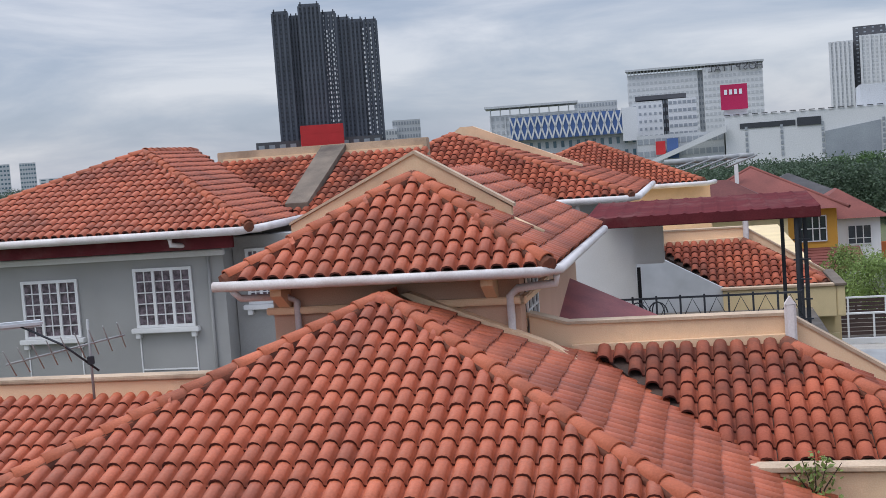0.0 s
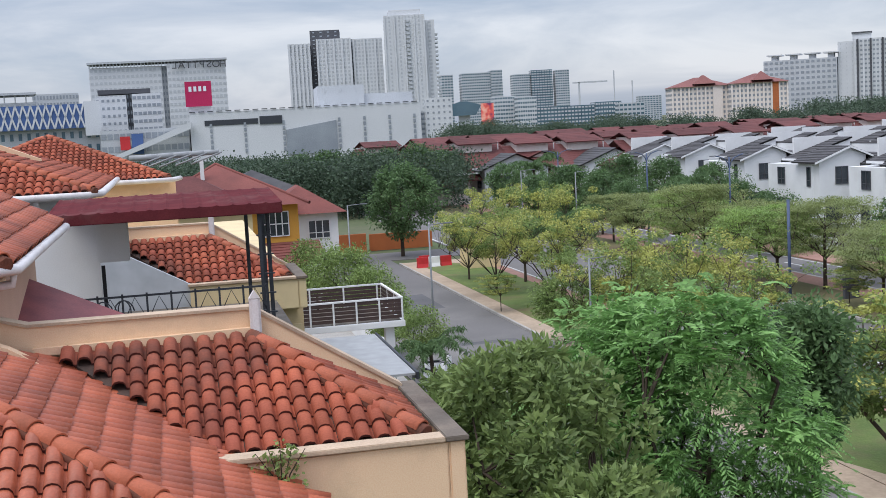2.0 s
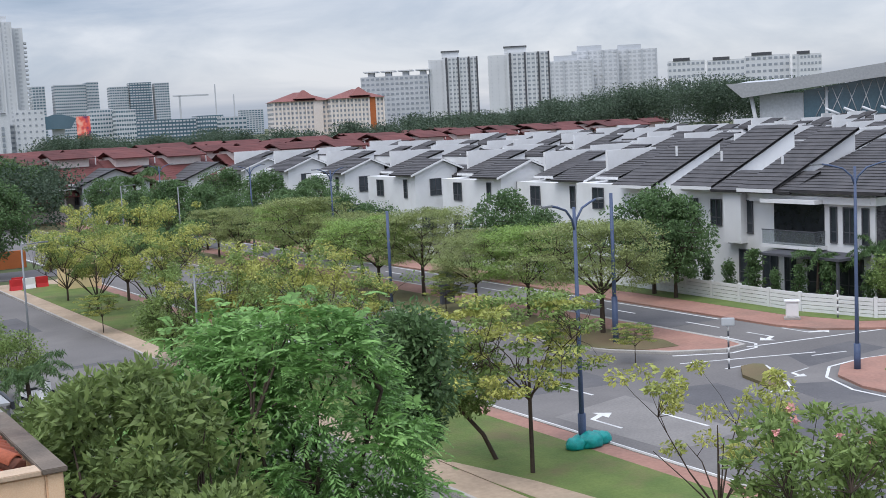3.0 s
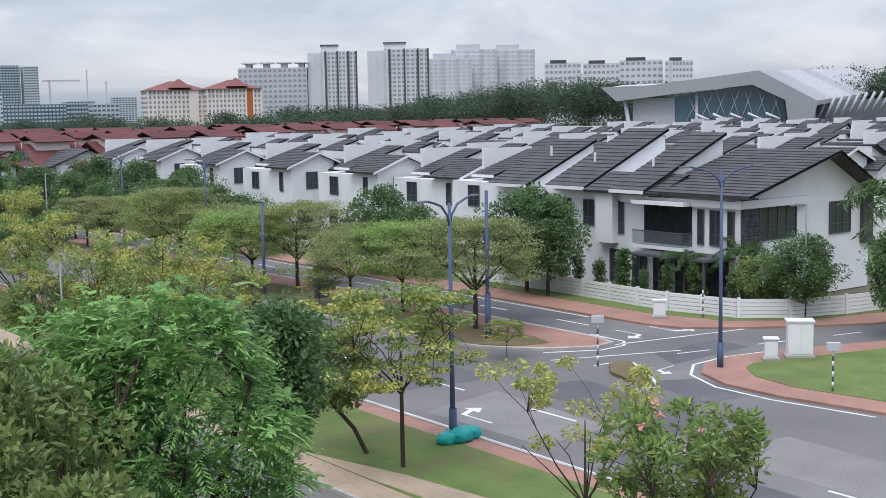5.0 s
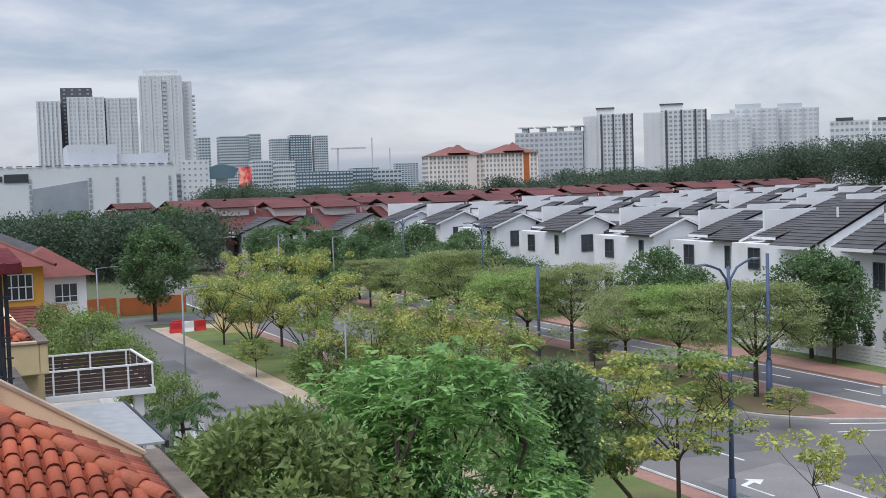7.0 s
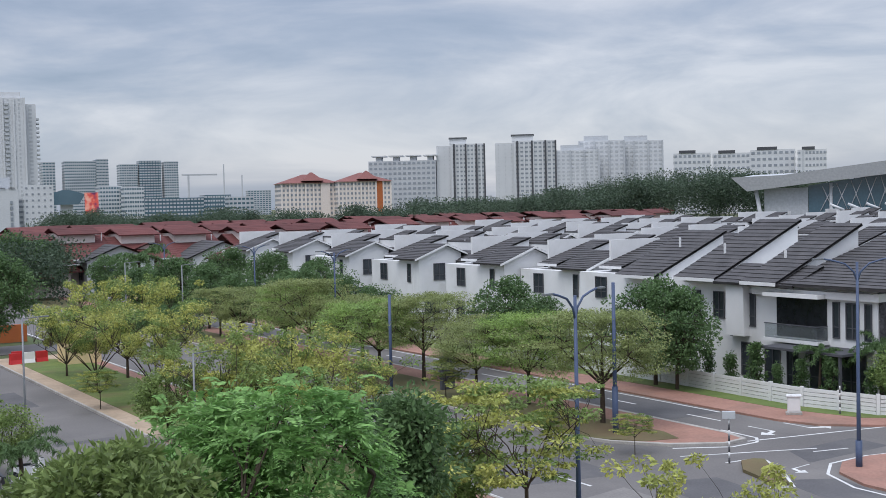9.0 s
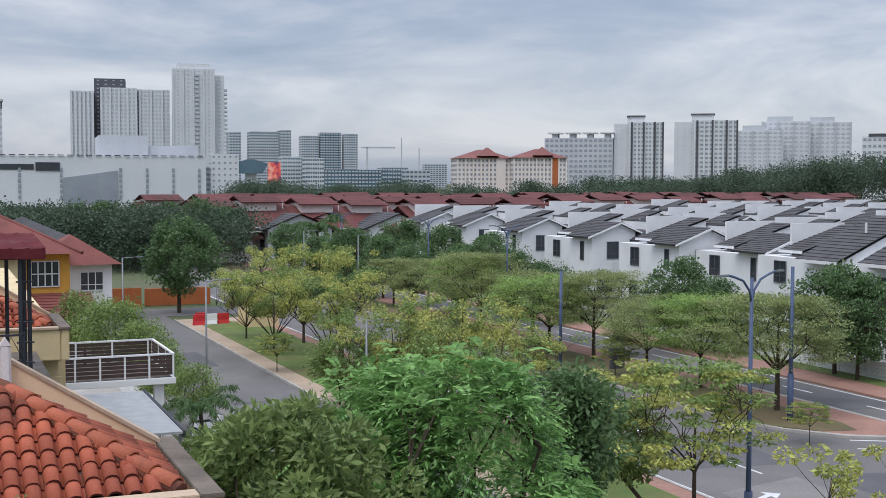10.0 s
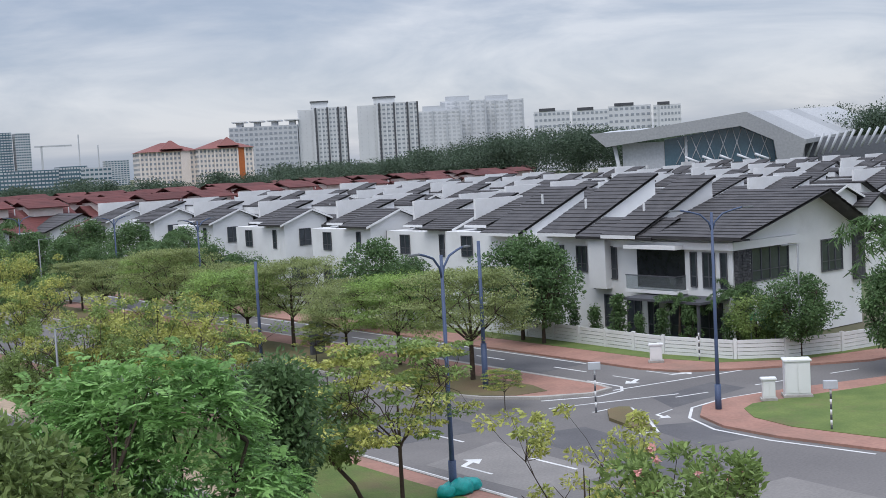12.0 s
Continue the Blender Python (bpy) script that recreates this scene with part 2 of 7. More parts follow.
# ---- building blocks ----
def mesh_of(name, verts, faces, material):
    me = bpy.data.meshes.new(name)
    me.from_pydata(verts, [], faces)
    me.materials.append(material)
    me.update()
    return me


def link(name, me, parent=None, m=None, label=""):
    ob = new(name, me)
    if m is not None:
        ob.matrix_basis = m
    if parent is not None:
        ob.parent = parent
    return tagged(ob, label)


def part(name, bm, material, parent=None, label="", m=None, smooth=False):
    me = bpy.data.meshes.new(name)
    bmesh.ops.recalc_face_normals(bm, faces=bm.faces)
    bm.to_mesh(me)
    bm.free()
    me.materials.append(material)
    if smooth:
        for p in me.polygons:
            p.use_smooth = True
    return link(name, me, parent, m, label)


def thing(name, label, category, m=None, group="", kind=""):
    ob = new(name)
    ob.empty_display_size = 0.3
    ob.matrix_basis = m if m is not None else Matrix()
    return tagged(ob, label, category, group, kind)


CUBE = [(0, 3, 2, 1), (4, 5, 6, 7), (0, 1, 5, 4), (1, 2, 6, 5), (2, 3, 7, 6), (3, 0, 4, 7)]


def boxes(name, material, items, parent=None, label="", m=None):
    """One mesh of plain boxes (x0, x1, y0, y1, z0, z1)."""
    v, f = [], []
    for x0, x1, y0, y1, z0, z1 in items:
        k = len(v)
        v += [(x0, y0, z0), (x1, y0, z0), (x1, y1, z0), (x0, y1, z0), (x0, y0, z1), (x1, y0, z1), (x1, y1, z1), (x0, y1, z1)]
        f += [tuple(k + i for i in q) for q in CUBE]
    return link(name, mesh_of(name, v, f, material), parent, m, label)


def bbox(bm, x0, x1, y0, y1, z0, z1, bevel=0.0):
    g = bmesh.ops.create_cube(bm, size=1, matrix=Matrix.Translation(((x0 + x1) / 2, (y0 + y1) / 2, (z0 + z1) / 2)) @ Matrix.Diagonal((x1 - x0, y1 - y0, z1 - z0, 1)))
    if bevel:
        es = list({e for v in g["verts"] for e in v.link_edges})
        bmesh.ops.bevel(bm, geom=es, offset=bevel, segments=2, affect="EDGES")


def slab(name, material, x0, x1, y0, y1, z0, z1, parent=None, label="", m=None, bevel=0.015):
    bm = bmesh.new()
    bbox(bm, x0, x1, y0, y1, z0, z1, bevel)
    return part(name, bm, material, parent, label, m)


def prism(name, material, outline, axis, a, b, parent=None, label="", m=None):
    """A flat outline, given in the other two axes, drawn out along axis from a to b."""
    def at(p, q):
        p = list(p)
        p.insert("xyz".index(axis), q)
        return tuple(p)
    n = len(outline)
    v = [at(p, a) for p in outline] + [at(p, b) for p in outline]
    f = [tuple(range(n)), tuple(range(2 * n - 1, n - 1, -1))] + [(i, i + n, (i + 1) % n + n, (i + 1) % n) for i in range(n)]
    bm = bmesh.new()
    vs = [bm.verts.new(p) for p in v]
    for q in f:
        bm.faces.new([vs[i] for i in q])
    return part(name, bm, material, parent, label, m)


def tube(name, material, pts, r, parent=None, label="", sides=10, m=None, r2=None):
    """A round pipe along points, tapering from r to r2."""
    r2 = r if r2 is None else r2
    pts = [Vector(p) for p in pts]
    v, f = [], []
    for i, p in enumerate(pts):
        d = (pts[min(i + 1, len(pts) - 1)] - pts[max(i - 1, 0)]).normalized()
        s = d.orthogonal().normalized() if i == 0 else (s - d * s.dot(d)).normalized()
        w = d.cross(s)
        q = r + (r2 - r) * i / (len(pts) - 1)
        v += [tuple(p + (s * math.cos(a) + w * math.sin(a)) * q) for a in (2 * math.pi * k / sides for k in range(sides))]
    for i in range(len(pts) - 1):
        for k in range(sides):
            f.append((i * sides + k, i * sides + (k + 1) % sides, (i + 1) * sides + (k + 1) % sides, (i + 1) * sides + k))
    f += [tuple(range(sides - 1, -1, -1)), tuple(range(len(v) - sides, len(v)))]
    me = mesh_of(name, v, f, material)
    for p in me.polygons:
        p.use_smooth = len(p.vertices) == 4
    return link(name, me, parent, m, label)


# ---- clay roofs ----
TW, TG = 0.22, 0.33


def tile_shape(material, name="tile", w=TW, g=TG):
    """An interlocking barrel tile: a round roll and a shallow pan, with a thick lip at its lower end."""
    prof = [(-0.11, -0.018), (-0.098, 0.045), (-0.068, 0.082), (-0.015, 0.094), (0.036, 0.08), (0.064, 0.042), (0.073, -0.012), (0.11, -0.018)]
    k = w / 0.22
    v = []
    for y, lift, th in ((-0.04, 0.034, 0.0), (g, 0.0, 0.0), (-0.04, 0.034, -0.03)):
        v += [(x * k, y, z * k + lift + th) for x, z in prof]
    n = len(prof)
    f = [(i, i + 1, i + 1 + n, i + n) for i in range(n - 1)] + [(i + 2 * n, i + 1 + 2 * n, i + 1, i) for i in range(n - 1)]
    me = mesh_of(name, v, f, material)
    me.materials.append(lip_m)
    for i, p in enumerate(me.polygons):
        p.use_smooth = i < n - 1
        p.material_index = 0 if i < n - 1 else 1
    return me


def cap_shape(length=0.42, r=0.118):
    v = []
    for y, q, d in ((0, r, 0.02), (length, r * 0.86, 0.0), (0, r - 0.022, 0.02)):
        v += [(q * math.cos(a), y, q * math.sin(a) * 0.85 + d) for a in (math.pi * i / 7 for i in range(8))]
    f = [(i, i + 8, i + 9, i + 1) for i in range(7)] + [(i, i + 1, i + 17, i + 16) for i in range(7)]
    me = mesh_of("ridge_cap", v, f, cap_m)
    for i, p in enumerate(me.polygons):
        p.use_smooth = i < 7
    return me


def inside(poly, u, v):
    hit = False
    for (a, b), (c, d) in zip(poly, poly[1:] + poly[:1]):
        if (b > v) != (d > v) and u < (c - a) * (v - b) / (d - b) + a:
            hit = not hit
    return hit


TILES = {}


def tiled(parent, corners, loose=300, old=False, w=TW, g=TG):
    """A roof face: corners in 3D, the first two along its eave. A deck of mortar and the tiles on it; the lowest ones as pieces."""
    c = [Vector(p) for p in corners]
    u = (c[1] - c[0]).normalized()
    n = u.cross(c[2] - c[0]).normalized()
    if n.z < 0:
        n = -n
        u = -u
    v = n.cross(u)
    o = c[0]
    poly = [((p - o).dot(u), (p - o).dot(v)) for p in c]
    bm = bmesh.new()
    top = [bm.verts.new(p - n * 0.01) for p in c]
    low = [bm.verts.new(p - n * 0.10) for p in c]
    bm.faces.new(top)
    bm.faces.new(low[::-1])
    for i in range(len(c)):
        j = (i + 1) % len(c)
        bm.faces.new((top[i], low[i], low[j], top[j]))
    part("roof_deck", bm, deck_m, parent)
    key = (old, w, g)
    if key not in TILES:
        TILES[key] = (tile_shape(tile_old if old else tile_a, "tile", w, g), tile_shape(tile_old_b if old else tile_b, "tile_joined", w, g))
    single, joined = TILES[key]
    rnd = random.Random(len(bpy.data.objects))
    spots = []
    us, vs = [p[0] for p in poly], [p[1] for p in poly]
    rows = int((max(vs) - min(vs)) / g) + 1
    for j in range(rows):
        for i in range(int((max(us) - min(us)) / w) + 1):
            a, b = min(us) + (i + 0.5) * w, min(vs) + j * g
            if inside(poly, a, b + g * 0.42):
                spots.append((a, b))
    rot = Matrix((u, v, n)).transposed().to_4x4()
    proto = np.array([p.co[:] for p in joined.vertices])
    pf = [tuple(p.vertices) for p in joined.polygons]
    V, F = [], []
    for k, (a, b) in enumerate(spots):
        m = Matrix.Translation(o + u * (a + rnd.uniform(-0.006, 0.006)) + v * (b + rnd.uniform(-0.012, 0.012)) + n * rnd.uniform(0, 0.008)) @ rot @ pose(0, 0, 0, rnd.uniform(-0.8, 0.8), rnd.uniform(-1.2, 1.2), rnd.uniform(-0.7, 0.7))
        if k < loose:
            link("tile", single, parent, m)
        else:
            q = np.array(m)
            base = len(V) * len(proto)
            V.append(proto @ q[:3, :3].T + q[:3, 3])
            F += [tuple(base + i for i in f) for f in pf]
    if V:
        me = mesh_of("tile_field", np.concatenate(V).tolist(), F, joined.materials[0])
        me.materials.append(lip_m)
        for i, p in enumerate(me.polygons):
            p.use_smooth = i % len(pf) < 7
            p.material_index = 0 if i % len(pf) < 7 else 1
        tagged(link("tile_field", me, parent), kind="stuff")


CAP = cap_shape()


def caps(parent, p, q, step=0.36):
    """Half-round caps along a hip or ridge, from its low end to its high end."""
    p, q = Vector(p), Vector(q)
    d = (q - p).normalized()
    s = d.cross(Vector((0, 0, 1))).normalized()
    m = Matrix((s, d, s.cross(d))).transposed().to_4x4()
    rnd = random.Random(7)
    for i in range(int(((q - p).length - 0.36) / step) + 1):
        link("ridge_cap", CAP, parent, Matrix.Translation(p + d * (0.06 + i * step) + Vector((0, 0, 0.055))) @ m @ pose(0, 0, 0, rnd.uniform(-0.6, 0.6), rnd.uniform(-2, 2), rnd.uniform(-0.8, 0.8)))
    n = max(2, int((q - p).length / 0.5))
    tube("mortar_bed", mortar_m, [p + (q - p) * i / n + Vector((0, 0, 0.015 + 0.01 * (i % 2))) for i in range(n + 1)], 0.12, parent, sides=7)


def gutter(parent, pts, r=0.075):
    tube("gutter", pvc, pts, r, parent, "white plastic rain gutter", 10)


# ---- ground, roads and verges ----
def sheet(name, material, outline, z0, z1, label="", category="", kind="structure"):
    ob = prism(name, material, outline, "z", z0, z1)
    return tagged(ob, label, category, kind=kind)


def arc(cx, cy, r, a0, a1, n=8):
    return [(cx + r * math.cos(radians(a0 + (a1 - a0) * i / n)), cy + r * math.sin(radians(a0 + (a1 - a0) * i / n))) for i in range(n + 1)]


sheet("ground", ground_m, [(-4500, -4500), (4500, -4500), (4500, 4500), (-4500, 4500)], -0.6, -0.06, "green and brown ground reaching the horizon", "ground")
sheet("road_side", asphalt, [(11.5, -30), (20.7, -30), (20.7, 112), (28.4, 112), (28.4, 119), (11.5, 119)], -0.3, 0.0, "grey asphalt side street with worn patches", "road")
sheet("road_main", asphalt, [(28.35, -60), (50.7, -60), (50.7, 182), (28.35, 182)], -0.3, 0.0, "grey asphalt dual carriageway", "road")
sheet("road_cross", asphalt, [(50.7, 22), (160, 24), (160, 36.2), (66, 38.3), (60, 39.3), (54, 43.15), (51.3, 45.6), (50.7, 48)], -0.3, 0.0, "asphalt street joining the main road", "road")
sheet("verge_lawn", grass_m, [(22.2, -30), (27.25, -30), (27.25, 103), (24, 106), (22.2, 104)], -0.3, 0.13, "mown green verge between two roads", "grass")
sheet("main_path", paving, [(27.25, -30), (28.2, -30), (28.2, 103), (27.25, 103)], -0.3, 0.118, "red-brown brick strip along the kerb", "footpath")
sheet("verge_path", sand, [(20.85, -30), (22.2, -30), (22.2, 104), (24, 106), (27.3, 103), (28.2, 103), (28.2, 108), (20.85, 108)], -0.3, 0.115, "worn sandy brick footpath along the kerb", "footpath")
for name, x in (("kerb_side", 20.7), ("kerb_main", 28.2)):
    sheet(name, kerb_m, [(x, -30), (x + 0.15, -30), (x + 0.15, 108), (x, 108)], -0.3, 0.15, "weathered concrete kerb", "kerb")
sheet("driveway", kerb_m, [(3.5, 30), (11.3, 30), (11.3, 92), (3.5, 92)], -0.2, 0.02, "pale concrete driveways before the terrace", "driveway")
sheet("lawn_path", sand, [(22.4, 8), (24.0, 8), (24.4, 26), (23.4, 33), (22.2, 38), (22.2, 34), (22.7, 26)], 0.0, 0.145, "sandy trodden path across the lawn", "footpath")
sheet("median_verge", drygrass, [(38.9, 180), (38.9, 52), (39.6, 49.6), (41.0, 47.6), (42.8, 47.2), (43.4, 49), (43.4, 180)], -0.3, 0.14, "dry brown grass median under the trees", "grass")
sheet("median_path", paving, [(43.4, 180), (43.4, 49), (42.8, 47.2), (41.0, 47.6), (39.9, 48.9), (41.6, 46.6), (43.9, 45.1), (45.3, 45.3), (45.7, 46.9), (45.4, 180)], -0.3, 0.12, "red brick paved strip on the median", "footpath")
sheet("median_kerb", kerb_m, [(38.7, 180), (38.7, 51.9), (39.6, 48.8), (41.4, 46.3), (43.8, 44.85), (45.5, 45.1), (46.0, 46.9), (45.6, 180), (45.4, 180), (45.7, 46.9), (45.3, 45.3), (43.9, 45.1), (41.6, 46.6), (39.8, 49.0), (38.9, 52), (38.9, 180)], -0.3, 0.13, "concrete kerb round the median", "kerb")
sheet("far_verge", grass_m, [(53.4, 180), (53.4, 60), (53.4, 50), (54.6, 45.4), (58, 42.4), (66, 40.4), (160, 39.4), (160, 44), (62, 44), (58, 47), (56, 58), (56, 180)], -0.3, 0.13, "narrow grass strip below the boundary wall", "grass")
sheet("far_path", paving, [(50.7, 180), (50.7, 48), (51.3, 45.6), (54, 43.15), (60, 39.3), (66, 38.3), (160, 36.2), (160, 39.4), (66, 40.4), (58, 42.4), (54.6, 45.4), (53.4, 50), (53.4, 60), (53.4, 180)], -0.3, 0.115, "red brick footpath along the far side", "footpath")
corner = [(160, 31), (56, 36.0), (50.5, 37.9), (47, 38.7), (44.9, 38.5), (43.2, 37.2), (42.2, 35.0), (42.1, 32), (42.8, 27.5), (44, 20), (44, -30), (160, -30)]
inner = [(160, 29.5), (54.1, 34.8), (48.5, 36.4), (46.6, 36.9), (45.5, 36.5), (44.3, 35.0), (43.8, 32.6), (44.4, 28.5), (46, 20), (46, -30), (160, -30)]
sheet("corner_path", paving, corner, -0.3, 0.115, "red brick path round the corner lawn", "footpath")
sheet("corner_lawn", grass_m, inner, -0.3, 0.14, "bright green corner lawn", "grass")
sheet("traffic_island", drygrass, [(39.3, 37.4), (39.9, 37.1), (41.3, 39.3), (42.5, 41.0), (42.2, 41.4), (41.4, 41.4), (40.1, 40.0)], -0.1, 0.15, "small kerbed traffic island", "island")


for pts, mt in (([(29.6, 33), (33.5, 33.4), (34, 41), (29.4, 40)], patch_l), ([(34.4, 30), (37.0, 30.5), (38.5, 40), (35.2, 41)], patch_m), ([(30.0, 44), (35.5, 43), (36.0, 48.5), (30.2, 50)], patch_m), ([(39.0, 33.5), (41.5, 33), (42.6, 36.6), (40.2, 38)], patch_m), ([(33.2, 20), (37, 21), (37.4, 28), (33.4, 28.4)], patch_l), ([(12.5, 60), (15.5, 60.2), (15.8, 72), (12.8, 72)], patch_l), ([(16, 66), (19.5, 66.2), (19.3, 67.0), (16, 66.8)], patch_m), ([(44, 39.6), (50, 40.0), (50.2, 42.4), (45.2, 42.0)], patch_m), ([(46.6, 52), (50.2, 52), (50.2, 66), (46.6, 66)], patch_m), ([(30.0, 23), (31.8, 23), (32.0, 31.5), (30.2, 31.5)], patch_m), ([(14, 80), (18.5, 80.5), (18.5, 88), (14.4, 87)], patch_m)):
    sheet("road_patch", mt, pts, -0.02, 0.003, "mended patch of asphalt in the road", "road")


def paint(label, pts, w=0.15, dash=0.0, gap=0.0):
    """A painted line along points, whole or dashed."""
    items = []
    for (ax, ay), (bx, by) in zip(pts, pts[1:]):
        L = math.hypot(bx - ax, by - ay)
        dx, dy = (bx - ax) / L, (by - ay) / L
        p = 0.0
        while p < L:
            e = min(L, p + (dash or L))
            items.append([(ax + dx * s - dy * o, ay + dy * s + dx * o) for s, o in ((p, -w / 2), (e, -w / 2), (e, w / 2), (p, w / 2))])
            p = e + gap if dash else L
    v, f = [], []
    for q in items:
        k = len(v)
        v += [(x, y, 0.005) for x, y in q] + [(x, y, 0.010) for x, y in q]
        f += [tuple(k + i for i in c) for c in CUBE]
    tagged(link("road_marking", mesh_of("road_marking", v, f, line_m)), label, "road marking", kind="structure")


paint("white edge line", [(28.66, -30), (28.66, 179)], 0.16)
paint("white dashed lane line", [(33.0, -30), (33.0, 179)], 0.14, 2.7, 4.5)
paint("white edge line", [(46.1, 48), (46.1, 179)], 0.16)
paint("white dashed lane line", [(48.4, 50), (48.4, 179)], 0.14, 2.7, 4.5)
paint("white edge line", [(50.3, 52), (50.3, 179)], 0.14)
paint("white curved line", [(46.5, 48), (46.4, 45.3), (45.6, 44.5), (43.8, 44.4), (41.2, 45.9)], 0.16)
paint("white channel line", [(40.2, 44.25), (46.75, 41.65)], 0.14)
paint("white channel line", [(45.4, 44.95), (54.4, 43.2)], 0.14)
paint("white channel line", [(40.9, 41.9), (42.3, 41.8), (42.8, 41.2), (41.6, 39.0), (39.8, 36.7), (38.9, 37.2)], 0.14)
paint("white curved line", [(49.5, 38.6), (47, 39.1), (44.6, 38.9), (42.8, 37.5), (41.7, 35.1), (41.6, 32), (42.3, 27.5)], 0.14)
paint("white dashed lane line", [(46.0, 41.2), (64, 37.0)], 0.12, 2.0, 3.0)


def arrow(x, y, rz, flip=1, size=0.75):
    out = [(x_ * flip * size, y_ * size) for x_, y_ in ((-0.08, -2), (0.08, -2), (0.08, 0.3), (0.9, 0.7), (0.9, 0.2), (1.7, 0.9), (0.9, 1.6), (0.9, 1.1), (-0.08, 0.6))]
    ob = prism("road_arrow", line_m, out, "z", 0.005, 0.010, m=pose(x, y, 0, 0, 0, rz))
    tagged(ob, "white painted turn arrow", "road marking", kind="structure")


arrow(48.4, 46.4, 180, 1)
arrow(50.6, 45.9, 180, -1)
arrow(42.65, 39.2, 100, -1, 0.55)
arrow(30.3, 38.3, 0, 1)

# ---- the terrace next door, unit by unit ----
PITCH = 0.42
ROW = pose(0, 0, 0, 0, 0, -0.6)  # the terrace stands a little askew to the street


def lower_front_roof(y, old, loose):
    """The low hipped roof over a front room, its party wall behind and its concrete box gutter."""
    zt, ze = 9.75, 8.77
    wall = 16.75 + y
    th = thing("front_roof", "hipped clay tile roof with stained beige parapet", "roof", ROW, group="terrace roofs")
    A, B, C, D = (-1.55, 16.6 + y, zt), (0.93, 16.6 + y, zt), (2.80, 14.2 + y, ze), (0.3, 14.2 + y, ze)
    tiled(th, [D, C, B, A], loose, old)
    E = (2.80, 16.6 + y, ze)
    tiled(th, [C, E, B], 60, old)
    caps(th, C, B)
    prism("party_wall", beige, [(-2.72, 8.5), (-2.72, 10.34), (-1.95, 10.12), (0.97, 10.12), (2.98, 8.84), (2.98, 8.5)], "y", wall, wall + 0.22, th, "beige rendered party wall with cracks")
    prism("coping", coping_m, [(-2.74, 10.34), (-2.74, 10.38), (-1.95, 10.16), (0.98, 10.16), (3.0, 8.885), (2.98, 8.84), (0.97, 10.12), (-1.95, 10.12)], "y", wall - 0.03, wall + 0.25, th, "pale coping")
    prism("ledge", beige, [(-1.9, 9.74), (-1.9, 9.84), (0.95, 9.88), (0.95, 9.76)], "y", wall - 0.10, wall - 0.002, th)
    bm = bmesh.new()
    bbox(bm, 2.98, 3.18, 13.75 + y, wall + 0.3, 8.05, 8.80, 0.02)
    bbox(bm, 0.30, 2.975, 13.75 + y, 13.95 + y, 8.05, 8.80, 0.02)
    bbox(bm, 0.0, 2.975, 13.955 + y, wall, 8.00, 8.30, 0.0)
    part("parapet", bm, beige if not y else cream, th, "cream rendered parapet beam")
    bm = bmesh.new()
    bbox(bm, 2.94, 3.22, 13.70 + y, wall + 0.3, 8.80, 8.86, 0.01)
    part("gutter_edge", bm, gutter_m, th, "black-stained concrete gutter edge")
    bm = bmesh.new()
    bbox(bm, 0.26, 2.935, 13.70 + y, 14.0 + y, 8.80, 8.86, 0.01)
    part("front_coping", bm, coping_m, th, "stained beige coping")
    bm = bmesh.new()
    bbox(bm, 0.9, 2.95, 14.2 + y, wall, 0.1, 8.0)
    part("wall", bm, beige if not y else cream, th)
    slab("band", cream, 0.8, 3.05, 14.05 + y, 14.16 + y, 7.35, 7.6, th)
    slab("post", pvc, 0.94, 1.09, wall - 0.16, wall - 0.02, 9.5, 10.30, th, "white plastic vent post", bevel=0.03)
    prism("post_tip", pvc, [(0.94, 10.28), (1.015, 10.39), (1.09, 10.28)], "y", wall - 0.15, wall - 0.03, th)
    return th


lower_front_roof(0, True, 300)
lower_front_roof(17.0, True, 300)

# the wide hipped roof in the foreground
fore = thing("main_roof", "orange clay barrel tile hipped roof, grime in its joints", "roof", ROW, group="terrace roofs")
ap = Vector((-4.25, 15.63, 10.70))
ze, k = 8.30, (10.70 - 8.30) / PITCH
fl, fr_ = Vector((ap.x - k, ap.y - k, ze)), Vector((ap.x + k, ap.y - k, ze))
tiled(fore, [fl, fr_, ap], 300)
v_top = Vector((-1.45, 16.7, 10.70 - PITCH * 2.80))
v_low = Vector((0.85, 14.0, 10.70 - PITCH * 5.10))
tiled(fore, [fr_, Vector((fr_.x, 13.6, ze)), v_low, v_top, Vector((-2.6, 16.5, 10.70 - PITCH * 1.65)), ap], 200)
tiled(fore, [Vector((fl.x, 16.6, ze)), fl, ap, Vector((ap.x, 16.6, ap.z))], 100)
caps(fore, fr_, ap)
caps(fore, fl, ap)
slab("kerb_block", beige, 0.05, 0.62, 13.7, 14.2, 8.55, 8.80, fore, "beige mortar block at the valley foot", bevel=0.03)
tube("valley_flashing", beige, [(0.3, 13.9, 8.62), (2.6, 10.6, 8.1)], 0.06, fore, "beige flashing strip", 6)

# party wall and low roof beside it
side = thing("side_roof", "low clay tile roof below a cream parapet", "roof", ROW, group="terrace roofs")
tiled(side, [(-15.5, 14.4, 8.28), (-8.4, 14.4, 8.28), (-6.6, 16.7, 9.25), (-12.6, 16.7, 9.25)], 150)
slab("parapet", beige, -16, -7.3, 16.75, 16.97, 8.4, 9.55, side, "cream rendered parapet with a dark cap line")
slab("coping", coping_m, -16, -7.25, 16.70, 17.02, 9.552, 9.62, side, "pale coping")
prism("verge", beige, [(13.0, 8.0), (16.74, 9.45), (16.74, 9.2), (13.0, 7.75)], "x", -11.25, -10.95, side)
slab("vent_pipe", pvc, -8.2, -8.09, 12.6, 12.71, 8.4, 9.2, side, "short white vent pipe", bevel=0.03)


